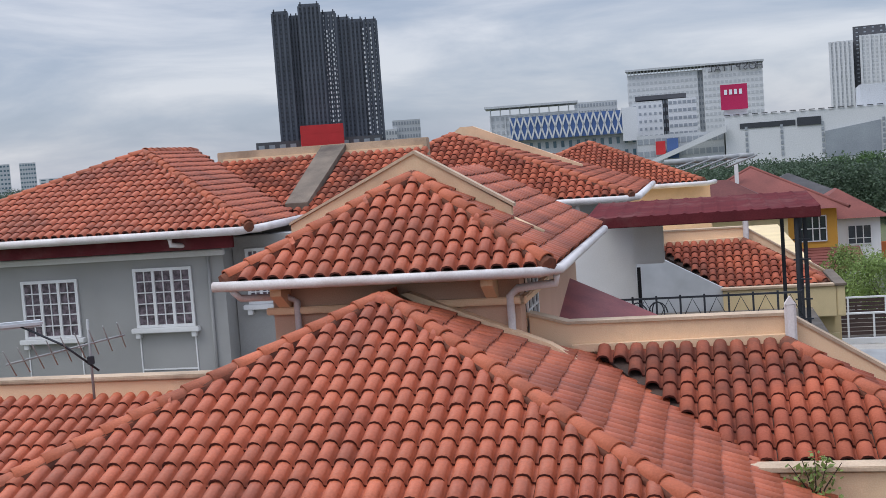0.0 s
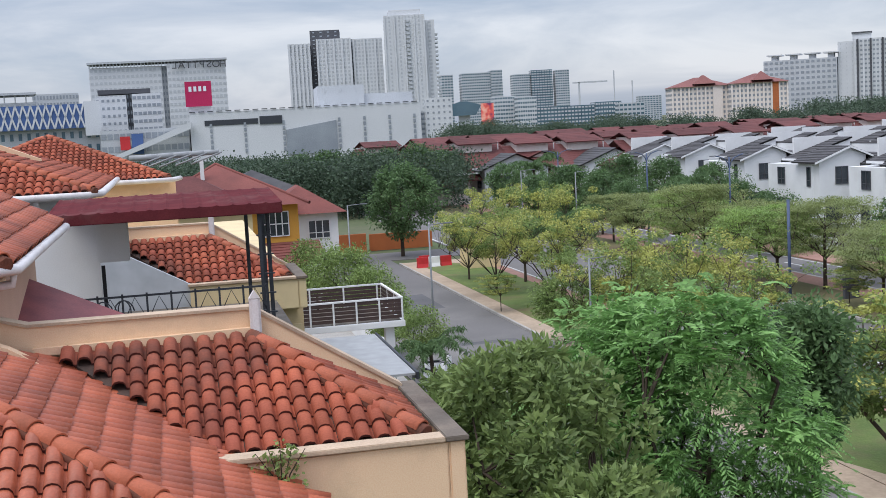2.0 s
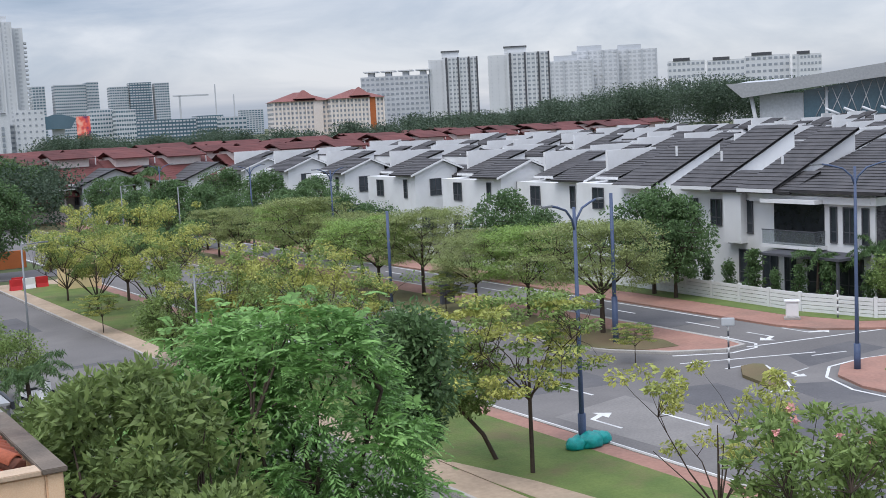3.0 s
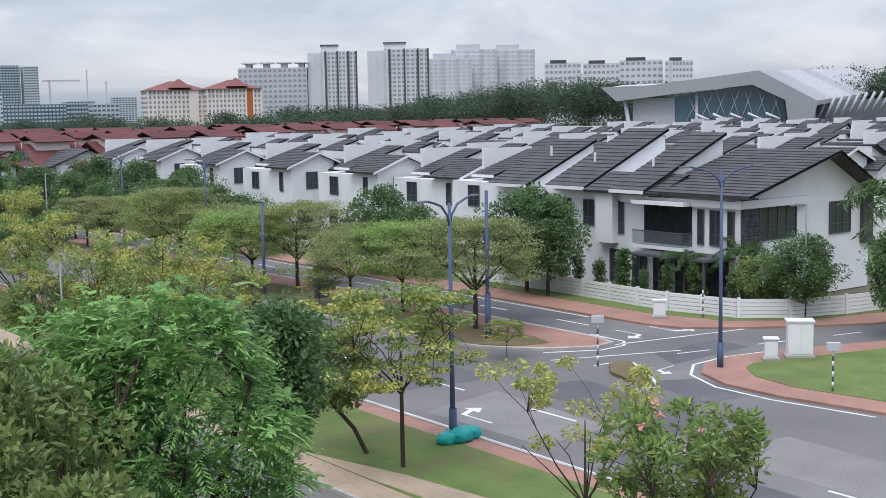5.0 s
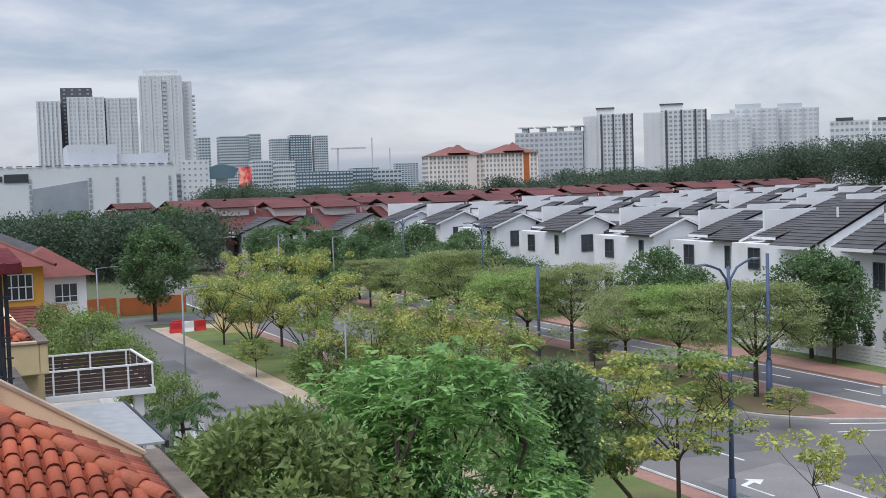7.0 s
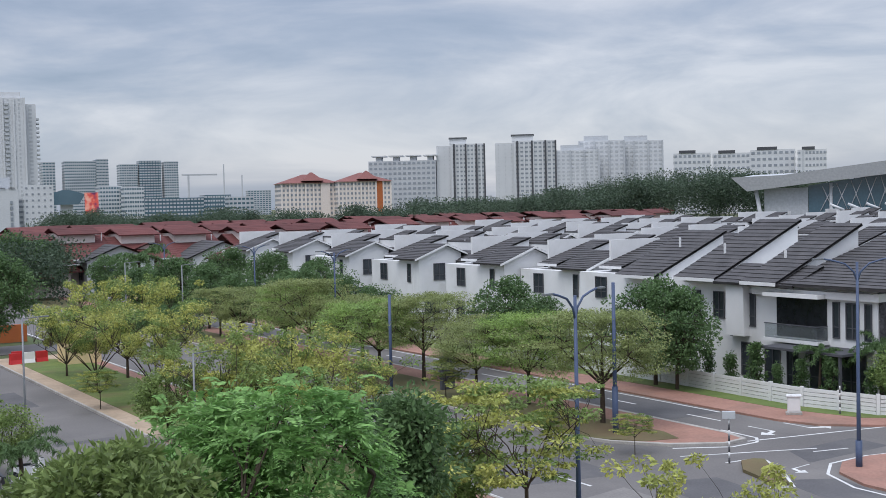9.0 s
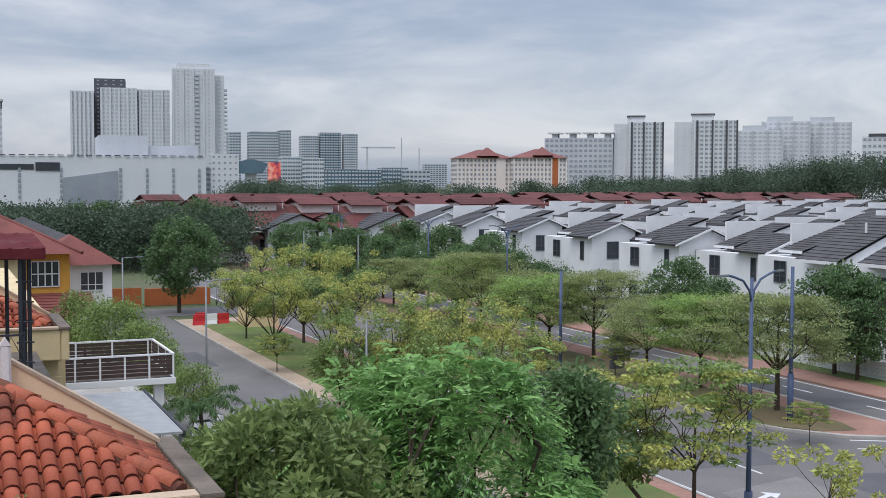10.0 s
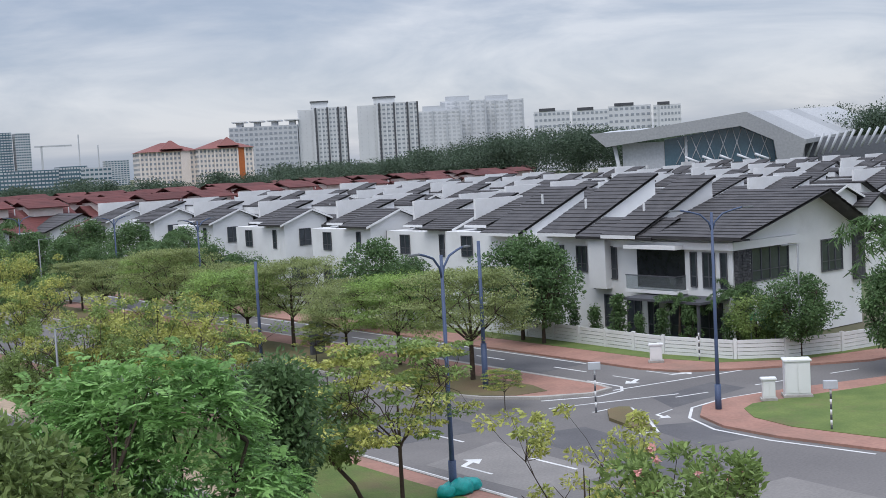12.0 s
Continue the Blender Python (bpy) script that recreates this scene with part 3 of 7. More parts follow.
def turret():
    """The upper room with its own hipped roof, gutter and gable fin."""
    th = thing("turret", "upper storey room with hipped clay tile roof", "building", ROW @ pose(0.18, 0, 0))
    x0, x1, y0, y1, ze, s = -6.72, -2.20, 15.75, 23.6, 11.02, 0.55
    mx, k = (x0 + x1) / 2, (x1 - x0) / 2
    zr = ze + s * k
    a, b = (mx, y0 + k, zr), (mx, y1, zr)
    tiled(th, [(x0, y0, ze), (x1, y0, ze), a], 300)
    tiled(th, [(x1, y0, ze), (x1, y1, ze), b, a], 150)
    tiled(th, [(x0, y1, ze), (x0, y0, ze), a, b], 0)
    caps(th, (x1, y0, ze), a)
    caps(th, (x0, y0, ze), a)
    bm = bmesh.new()
    bbox(bm, x0 + 0.5, x1 - 0.5, y0 + 0.55, y1, 8.8, ze - 0.10)
    part("wall", bm, peach, th, "peach rendered wall")
    slab("soffit", maroon, x0 + 0.08, x1 - 0.08, y0 + 0.06, y1, ze - 0.10, ze - 0.05, th, "dark brown soffit", bevel=0)
    slab("cornice", beige, x0 + 0.42, x1 - 0.42, y0 + 0.45, y0 + 0.549, 10.50, 10.60, th, "beige moulded band")
    slab("cornice", beige, x1 - 0.499, x1 - 0.40, y0 + 0.45, y0 + 3.0, 10.50, 10.60, th, "beige moulded band")
    for x in (x0 + 0.62, x1 - 0.95):
        prism("bracket", beige, [(y0 + 0.12, 10.90), (y0 + 0.12, 10.80), (y0 + 0.45, 10.605), (y0 + 0.545, 10.605), (y0 + 0.545, 10.90)], "x", x, x + 0.16, th, "curved beige bracket")
    yf = 18.12
    prism("gable_fin", beige, [(-6.5, 11.1), (-6.5, 11.66), (mx, 12.63), (-3.02, 11.74), (-3.02, 11.1)], "y", yf, yf + 0.16, th, "beige gable wall rising above the tiles")
    prism("fin_coping", coping_m, [(-6.52, 11.66), (-6.52, 11.70), (mx, 12.68), (-2.98, 11.79), (-2.98, 11.74), (mx, 12.63)], "y", yf - 0.03, yf + 0.19, th)
    tube("fin_flashing", beige, [(-3.05, yf - 0.06, 11.58), (-2.55, yf - 0.06, 11.32)], 0.05, th, sides=6)
    gutter(th, [(x0 - 0.12, y0 - 0.08, ze - 0.03), (x1 - 0.1, y0 - 0.08, ze - 0.05), (x1 + 0.10, y0 + 0.25, ze - 0.05), (x1 + 0.10, y1, ze - 0.05)], 0.07)
    tube("downpipe", pvc, [(x0 + 0.15, y0 - 0.05, ze - 0.10), (x0 + 0.2, y0 + 0.1, ze - 0.22), (x0 + 0.75, y0 + 0.42, ze - 0.26), (x0 + 0.88, y0 + 0.47, ze - 0.34), (x0 + 0.88, y0 + 0.47, 10.05)], 0.05, th, "white plastic downpipe")
    tube("downpipe", pvc, [(x1 + 0.05, y0 + 0.30, ze - 0.08), (x1 + 0.03, y0 + 0.32, ze - 0.24), (x1 - 0.5, y0 + 0.42, ze - 0.30), (x1 - 0.62, y0 + 0.47, ze - 0.40), (x1 - 0.62, y0 + 0.47, 9.98), (x1 - 0.52, y0 + 0.35, 9.86)], 0.055, th, "white plastic downpipe")
    win = slab("window", dark, x1 - 0.50, x1 - 0.488, y0 + 1.0, y0 + 2.1, 9.75, 10.9, th, "dark barred window", bevel=0)
    boxes("window_frame", white, [(x1 - 0.487, x1 - 0.46, y0 + 1.0 + 0.36 * i, y0 + 1.05 + 0.36 * i, 9.75, 10.9) for i in range(4)] + [(x1 - 0.487, x1 - 0.465, y0 + 1.0, y0 + 2.13, 9.75 + 0.28 * i, 9.78 + 0.28 * i) for i in range(5)], win, "white window grille")
    prism("apron_flashing", beige, [(-4.3, 10.72), (-4.1, 10.60), (-2.3, 9.80), (-1.95, 9.64), (-1.95, 9.74), (-2.3, 9.96), (-4.2, 10.74)], "y", y0 + 0.33, y0 + 0.545, th, "beige mortar flashing above the tiles")
    return th


turret()


def grilled_window(parent, x, y, z, w, h, sill=True):
    """A three-light casement with a lattice grille and patterned curtains, facing -y."""
    pane = slab("window", curtain, x - w / 2, x + w / 2, y - 0.012, y - 0.004, z, z + h, parent, "dark window behind a white grille", bevel=0)
    bars = []
    for i in range(4):
        bars.append((x - w / 2 + i * w / 3 - 0.035, x - w / 2 + i * w / 3 + 0.035, y - 0.06, y - 0.013, z, z + h))
    for i in range(3):
        bars.append((x - w / 2 + (i + 0.5) * w / 3 - 0.012, x - w / 2 + (i + 0.5) * w / 3 + 0.012, y - 0.04, y - 0.014, z, z + h))
    bars += [(x - w / 2 - 0.035, x + w / 2 + 0.035, y - 0.065, y - 0.012, z - 0.04, z + 0.02), (x - w / 2 - 0.035, x + w / 2 + 0.035, y - 0.065, y - 0.012, z + h - 0.02, z + h + 0.05)]
    for j in range(1, 5):
        bars.append((x - w / 2, x + w / 2, y - 0.045, y - 0.015, z + h * j / 5 - 0.012, z + h * j / 5 + 0.012))
    boxes("window_frame", white, bars, pane, "white lattice grille")
    if sill:
        bm = bmesh.new()
        bbox(bm, x - w / 2 - 0.14, x + w / 2 + 0.14, y - 0.16, y - 0.001, z - 0.16, z - 0.045, 0.015)
        for s in (-1, 1):
            bbox(bm, x + s * (w / 2) - 0.06, x + s * (w / 2) + 0.06, y - 0.12, y - 0.001, z - 0.28, z - 0.161, 0.01)
        part("window_sill", bm, white, pane, "white moulded sill")
    return pane


def grey_house():
    th = thing("grey_house", "grey rendered house with red clay tile hip roof", "house", ROW @ pose(0.2, 0, 0.05))
    yw, xr, ze = 26.0, -10.95, 11.28
    bm = bmesh.new()
    bbox(bm, -26, xr, yw, yw + 9, 0.1, ze - 0.12)
    part("wall", bm, greywall, th, "grey rendered wall with hairline stains")
    ap, bk = (-14.5, 29.9, 13.17), (-14.5, 36, 13.17)
    a, b = (-19.4, 25.35, ze), (-10.0, 25.35, ze)
    tiled(th, [a, b, ap], 300)
    tiled(th, [(-19.4, 33.0, ze), a, ap, (-14.5, 33.2, 13.17)], 0)
    tiled(th, [b, (-10.0, 28.6, ze), (-14.5, 33.2, 13.17), ap], 100)
    caps(th, b, ap)
    caps(th, a, ap)
    caps(th, (-14.5, 29.9, 13.17), (-14.5, 33.2, 13.17))
    gutter(th, [(-19.5, 25.27, ze - 0.06), (-10.2, 25.27, ze - 0.05), (-9.9, 25.6, ze - 0.03), (-9.9, 28.8, ze)], 0.09)
    slab("fascia", maroon, -22, -10.5, 25.5, 25.62, ze - 0.42, ze - 0.12, th, "dark red fascia board", bevel=0)
    slab("cornice", white, -22, xr + 0.06, yw - 0.14, yw - 0.001, ze - 0.60, ze - 0.46, th, "pale moulded band")
    for i, c in enumerate((-15.27, -12.40)):
        z = 12.5 - 26.0 / math.cos(math.atan2(c, 26.0)) * math.tan(radians(6.55))
        grilled_window(th, c - 0.05, yw, z - 0.06, 1.38, 1.28)
        boxes("panel_moulding", white, [(c - 0.75, c - 0.72, yw - 0.02, yw - 0.001, z - 1.25, z - 0.3), (c + 0.62, c + 0.65, yw - 0.02, yw - 0.001, z - 1.25, z - 0.3), (c - 0.72, c + 0.62, yw - 0.02, yw - 0.001, z - 1.1, z - 1.07)], th)
    tube("conduit", greywall, [(xr - 0.35, yw - 0.04, ze - 0.6), (xr - 0.35, yw - 0.04, 7)], 0.04, th)
    tube("downpipe", pvc, [(-11.9, 25.35, ze - 0.12), (-11.9, 25.36, ze - 0.28), (-11.6, 25.6, ze - 0.33)], 0.06, th, "white plastic downpipe stub")
    # the flank that turns the corner, with its own window and cooling unit
    bm = bmesh.new()
    bbox(bm, xr + 0.001, -9.3, yw + 2.6, yw + 8, 0.1, ze - 0.12)
    part("flank_wall", bm, greywall, th)
    return th


grey_house()
corner_wing = thing("corner_wing", "recessed flank wall with window and cooling unit", "building", ROW @ pose(0.2, 0, 0))
slab("wall", peach, -9.2, -6.9, 27.0, 27.2, 2, 11.0, corner_wing, "pale rendered wall", bevel=0)
grilled_window(corner_wing, -10.15, 26.55, 9.55, 0.85, 1.2)
slab("bay", greywall, -10.94, -9.5, 26.56, 27.4, 4, 11.1, corner_wing, bevel=0.02)
ac = slab("cooling_unit", white, -9.1, -8.5, 26.65, 26.95, 9.45, 9.95, corner_wing, "white cooling unit on brackets", bevel=0.03)
tube("grille", dark, [(-8.8 + 0.2 * math.cos(i * 0.5), 26.64, 9.70 + 0.2 * math.sin(i * 0.5)) for i in range(14)], 0.025, ac, sides=5)


def back_roofs():
    th = thing("rear_roof", "old clay tile roofs below a stained parapet", "roof", ROW, group="terrace roofs")
    # slope between the grey house and the next turret
    tiled(th, [(-10.1, 28.75, 11.3), (-6.0, 28.75, 11.3), (-7.4, 32.5, 12.87), (-13.8, 32.5, 12.87)], 0, True)
    bm = bmesh.new()
    bbox(bm, -13.4, -7.3, 32.62, 32.92, 11.5, 13.16, 0.02)
    part("parapet", bm, coping_m, th, "weather-stained cream parapet")
    slab("parapet_face", beige, -13.2, -7.4, 32.52, 32.615, 12.72, 12.96, th, "beige flashing band", bevel=0.01)
    v = [(-10.3, 29.2, 11.70), (-9.7, 29.2, 11.70), (-9.6, 32.6, 13.14), (-10.3, 32.6, 13.14)]
    bm = bmesh.new()
    q = [bm.verts.new(p) for p in v] + [bm.verts.new((p[0], p[1], p[2] - 0.2)) for p in v]
    for f in CUBE:
        bm.faces.new([q[i] for i in f])
    part("mortar_valley", bm, gutter_m, th, "stained grey mortar valley")
    # next turret
    ze = 11.25
    a, b, ap = (-11.6, 31.2, ze), (-1.8, 31.2, ze), (-7.2, 35.6, 13.15)
    tiled(th, [a, b, ap], 0, True)
    tiled(th, [b, (-1.8, 41.0, ze), (-7.2, 41.0, 13.15), ap], 0, True)
    caps(th, b, ap)
    caps(th, a, ap)
    gutter(th, [(-5.2, 31.1, ze - 0.05), (-1.95, 31.1, ze - 0.05), (-1.65, 31.5, ze - 0.02), (-1.65, 41.0, ze)], 0.09)
    prism("gable_fin", beige, [(-8.6, 12.6), (-7.3, 13.48), (-6.9, 13.48), (-3.6, 12.08), (-3.6, 11.7), (-8.6, 11.7)], "y", 37.4, 37.6, th, "beige gable wall")
    slab("wall", white, -8.0, -2.3, 31.9, 37, 3, ze - 0.1, th, "white rendered wall", bevel=0)
    tube("downpipe", pvc, [(-3.2, 31.2, ze - 0.1), (-3.2, 31.3, ze - 0.35), (-2.9, 31.8, ze - 0.5), (-2.9, 31.8, 8)], 0.07, th, "white plastic downpipe")
    # a farther hip beyond
    tiled(th, [(-9.0, 46.5, 11.0), (0.0, 46.5, 11.0), (-4.6, 50.9, 12.75)], 0, True)
    caps(th, (0.0, 46.5, 11.0), (-4.6, 50.9, 12.75))
    caps(th, (-9.0, 46.5, 11.0), (-4.6, 50.9, 12.75))
    gutter(th, [(-3.8, 46.4, 10.95), (0.1, 46.4, 10.95), (0.4, 48, 10.95)], 0.09)
    slab("wall", beige, -3.6, 0.2, 47.0, 50, 3, 10.9, th, bevel=0)
    return th


back_roofs()


def metal_awning():
    th = thing("metal_awning", "maroon corrugated metal awning roof on steel posts", "awning", ROW @ pose(0, 0, 0.2))
    y0, y1, x0, x1 = 25.0, 28.4, -2.4, 2.2
    v, f = [], []
    n = 70
    for i in range(n + 1):
        x = x0 + (x1 - x0) * i / n
        r = 0.02 if i % 5 == 0 else 0.0
        v += [(x, y0, 10.88 + r), (x, y1, 11.04 + r), (x, y0, 10.86), (x, y1, 11.02)]
    for i in range(n):
        k = 4 * i
        f += [(k, k + 4, k + 5, k + 1), (k + 3, k + 7, k + 6, k + 2), (k + 2, k + 6, k + 4, k)]
    link("roof_sheet", mesh_of("roof_sheet", v, f, maroon), th, label="ribbed maroon metal sheet")
    slab("fascia", maroon, x0, x1, y0 - 0.03, y0 - 0.004, 10.67, 10.87, th, "maroon metal fascia")
    slab("beam", darkmetal, x0, x1, y0 + 0.1, y0 + 0.2, 10.70, 10.84, th)
    for x, y in ((1.73, 25.15), (1.92, 25.5), (1.98, 27.9), (1.62, 27.9)):
        slab("post", darkmetal, x - 0.04, x + 0.04, y - 0.04, y + 0.04, 7.6, 10.75, th, "dark steel post")
    for i in range(6):
        boxes("lattice_bar", darkmetal, [(1.66, 1.99, 25.28, 25.32, 8.2 + 0.4 * i, 8.23 + 0.4 * i)], th)
    return th


metal_awning()


def roof_yard():
    """The flat roof yard behind the parapet, its walls, maroon lean-to and iron railing."""
    th = thing("roof_yard", "white walled roof yard with maroon lean-to", "building", ROW)
    slab("wall", white, -4.2, -1.6, 27.6, 27.8, 7, 10.9, th, "white rendered wall", bevel=0)
    slab("wall_box", white, -1.62, -0.95, 27.2, 27.55, 9.9, 10.75, th, "white box on the wall")
    # White wall given a grey material that stands in for its shade.
    prism("end_wall", palegrey, [(-2.5, 7), (-2.5, 10.32), (-2.1, 10.2), (0.42, 8.8), (0.42, 7)], "y", 30.85, 31.0, th, "white rendered gable wall with shade put into its grey colour")
    slab("floor", concrete, -4, 2.4, 17.2, 30.84, 8.0, 8.3, th, "grey concrete roof slab", bevel=0)
    v = [(-2.6, 17.6, 9.1), (-0.7, 17.6, 8.95), (-0.2, 21.5, 9.2), (-2.6, 22.5, 10.2)]
    bm = bmesh.new()
    q = [bm.verts.new(p) for p in v] + [bm.verts.new((p[0], p[1], p[2] - 0.08)) for p in v]
    for f in CUBE:
        bm.faces.new([q[i] for i in f])
    part("lean_to_roof", bm, maroon_tile, th, "maroon lean-to roof")
    slab("door_slit", dark, -1.58, -1.5, 27.55, 27.598, 7.6, 9.8, th, bevel=0)
    return th


roof_yard()


def iron_railing(x0, x1, y, z, h):
    th = thing("iron_railing", "black iron railing with scrolled panels", "railing", ROW @ pose(0, y, z))
    boxes("rail", darkmetal, [(x0, x1, -0.02, 0.02, h - 0.04, h), (x0, x1, -0.02, 0.02, 0.08, 0.12)], th)
    n = 8
    for i in range(n + 1):
        x = x0 + (x1 - x0) * i / n
        slab("post", darkmetal, x - 0.02, x + 0.02, -0.02, 0.02, 0, h + 0.03, th, bevel=0)
        if i < n:
            tube("brace", darkmetal, [(x, 0, 0.1), (x + (x1 - x0) / n / 2, 0, h - 0.05), (x + (x1 - x0) / n, 0, 0.1)], 0.012, th, sides=5)
    for c in (x0 + 0.55, x0 + 0.95):
        tube("scroll", darkmetal, [(c + 0.2 * math.cos(a * 0.5) * (1 - a / 40), -0.01, h * 0.5 + 0.22 * math.sin(a * 0.5)) for a in range(20)], 0.014, th, sides=5)
    return th


iron_railing(-2.0, 1.75, 24.6, 8.85, 0.62)


def porch_balcony():
    th = thing("porch_balcony", "white railed balcony over a car porch", "balcony", pose(-0.1, 51.6, 0))
    z = 4.12
    slab("floor_slab", white, 5.0, 10.15, 0, 5.2, z - 0.28, z - 0.02, th, "white edged slab")
    slab("floor_tiles", concrete, 5.1, 10.0, 0.15, 5.1, z - 0.019, z, th, "dark tiled floor", bevel=0)
    slab("column", white, 9.3, 9.7, 0.3, 0.7, 0, z - 0.28, th, "white square column")
    slab("column", white, 5.2, 5.6, 0.3, 0.7, 0, z - 0.28, th, "white square column")
    slab("back_wall", orange, 3.4, 5.0, 0.4, 0.6, 2.6, z + 1.1, th, "brown rendered wall", bevel=0)
    for i in range(6):
        x = 5.05 + i * 1.0
        slab("post", white, x - 0.04, x + 0.04, 0.03, 0.11, z, z + 0.95, th)
    for y in (1.7, 3.4, 5.1):
        slab("post", white, 10.01, 10.09, y - 0.04, y + 0.04, z, z + 0.95, th)
    for i in range(4):
        slab("post", white, 5.05 + i * 1.6 - 0.04, 5.05 + i * 1.6 + 0.04, 5.06, 5.12, z, z + 0.95, th)
    boxes("top_rail", white, [(5.0, 10.1, 0.02, 0.12, z + 0.95, z + 1.02), (10.0, 10.1, 0.12, 5.1, z + 0.95, z + 1.02), (5.0, 10.1, 5.06, 5.14, z + 0.95, z + 1.02)], th)
    for j in range(5):
        boxes("slat", brown, [(5.05, 10.05, 0.05, 0.08, z + 0.10 + 0.17 * j, z + 0.24 + 0.17 * j), (10.03, 10.06, 0.1, 5.1, z + 0.10 + 0.17 * j, z + 0.24 + 0.17 * j), (5.05, 10.05, 5.08, 5.11, z + 0.10 + 0.17 * j, z + 0.24 + 0.17 * j)], th, "dark brown slat")
    return th


porch_balcony()
unit3 = thing("terrace_unit", "cream terrace house body beyond the roofs", "house", ROW)
slab("wall", cream, -8, 3.4, 34.2, 62, 0.1, 8.2, unit3, bevel=0)
slab("canopy", stad_m, 4.6, 7.7, 40.5, 49.0, 4.0, 4.08, unit3, "pale translucent sheet canopy", bevel=0)
slab("canopy_edge", darkmetal, 7.71, 7.82, 40.4, 49.1, 3.86, 4.12, unit3, "dark steel canopy edge")
slab("canopy_post", greypole, 7.6, 7.7, 40.6, 40.7, 0, 3.99, unit3)
slab("canopy_post", greypole, 7.6, 7.7, 48.7, 48.8, 0, 3.99, unit3)
terrace_near = thing("terrace_house", "cream terrace house walls below the roofs", "house", ROW)
slab("wall", cream, -9.5, 0.2, 11.2, 16.6, 0.1, 8.25, terrace_near, bevel=0)
slab("wall", greywall, -12, 0.6, 17.3, 26, 0.1, 7.9, terrace_near, bevel=0)


# ---- trees ----
def tubes(name, material, runs, parent, sides=6):
    v, f = [], []
    for pts, r, r2 in runs:
        pts = [Vector(p) for p in pts]
        base = len(v)
        s = None
        for i, p in enumerate(pts):
            d = (pts[min(i + 1, len(pts) - 1)] - pts[max(i - 1, 0)]).normalized()
            s = d.orthogonal().normalized() if s is None else (s - d * s.dot(d)).normalized()
            w = d.cross(s)
            q = r + (r2 - r) * i / (len(pts) - 1)
            v += [tuple(p + (s * math.cos(a) + w * math.sin(a)) * q) for a in (2 * math.pi * k / sides for k in range(sides))]
        for i in range(len(pts) - 1):
            for k in range(sides):
                f.append((base + i * sides + k, base + i * sides + (k + 1) % sides, base + (i + 1) * sides + (k + 1) % sides, base + (i + 1) * sides + k))
    me = mesh_of(name, v, f, material)
    for p in me.polygons:
        p.use_smooth = True
    return link(name, me, parent)


def leaf_mesh(name, material, clumps, per, size, aspect, seed, droop=0.2, up=0.6):
    """Pointed leaves scattered round clump centres (x, y, z, spread, flatness)."""
    rg = np.random.default_rng(seed)
    C = np.array(clumps, float)
    idx = np.repeat(np.arange(len(C)), per)
    n = len(idx)
    g = rg.normal(size=(n, 3))
    g *= (np.minimum(1.5, np.linalg.norm(g, axis=1)) / np.linalg.norm(g, axis=1))[:, None]
    pos = C[idx, :3] + g * C[idx, 3:4] * np.stack([np.ones(n), np.ones(n), C[idx, 4]], 1)
    out = pos - C[idx, :3]
    d = out + rg.normal(size=(n, 3)) * C[idx, 3:4] * 0.6
    d[:, 2] -= droop * np.linalg.norm(d, axis=1)
    d /= np.linalg.norm(d, axis=1)[:, None] + 1e-9
    nn = rg.normal(size=(n, 3)) * (1 - up) + np.array([0, 0, up])
    s = np.cross(d, nn)
    s /= np.linalg.norm(s, axis=1)[:, None] + 1e-9
    L = size * rg.uniform(0.6, 1.35, (n, 1))
    W = L * aspect
    q = np.stack([pos - d * L * 0.5, pos + s * W * 0.5 - d * L * 0.05, pos + d * L * 0.5, pos - s * W * 0.5 - d * L * 0.05], 1).reshape(-1, 3)
    me = bpy.data.meshes.new(name)
    me.vertices.add(4 * n)
    me.vertices.foreach_set("co", q.ravel())
    me.loops.add(4 * n)
    me.loops.foreach_set("vertex_index", np.arange(4 * n))
    me.polygons.add(n)
    me.polygons.foreach_set("loop_start", np.arange(0, 4 * n, 4))
    me.update(calc_edges=True)
    me.materials.append(material)
    return me


def frond_mesh(name, material, clumps, fronds, length, leaflet, seed, droop=0.6, pairs=9):
    """Feathery compound leaves: arching stalks from each clump centre, with paired leaflets."""
    rg = np.random.default_rng(seed)
    C = np.array(clumps, float)
    mid = C[:, :3].mean(0)
    q = []
    for c in C:
        out = c[:3] - mid
        out /= np.linalg.norm(out) + 1e-9
        for _ in range(fronds):
            d = out * 0.7 + rg.normal(size=3) * 0.75
            d[2] = d[2] * 0.5 + 0.25
            d /= np.linalg.norm(d)
            s = np.cross(d, (0, 0, 1.0))
            s /= np.linalg.norm(s) + 1e-9
            p0 = c[:3] + rg.normal(size=3) * c[3] * 0.45
            L = length * rg.uniform(0.7, 1.25)
            for k in range(1, pairs + 1):
                u = k / pairs
                p = p0 + d * L * u + np.array((0, 0, -droop * L * u * u))
                e = leaflet * (0.75 + 0.5 * math.sin(math.pi * u)) * rg.uniform(0.85, 1.15)
                for sg in (-1, 1):
                    t = s * sg * 0.85 + d * 0.45 + np.array((0, 0, -0.25))
                    w = d * e * 0.17
                    q += [p, p + t * e * 0.45 + w, p + t * e, p + t * e * 0.45 - w]
    n = len(q) // 4
    me = bpy.data.meshes.new(name)
    me.vertices.add(4 * n)
    me.vertices.foreach_set("co", np.array(q).ravel())
    me.loops.add(4 * n)
    me.loops.foreach_set("vertex_index", np.arange(4 * n))
    me.polygons.add(n)
    me.polygons.foreach_set("loop_start", np.arange(0, 4 * n, 4))
    me.update(calc_edges=True)
    me.materials.append(material)
    return me


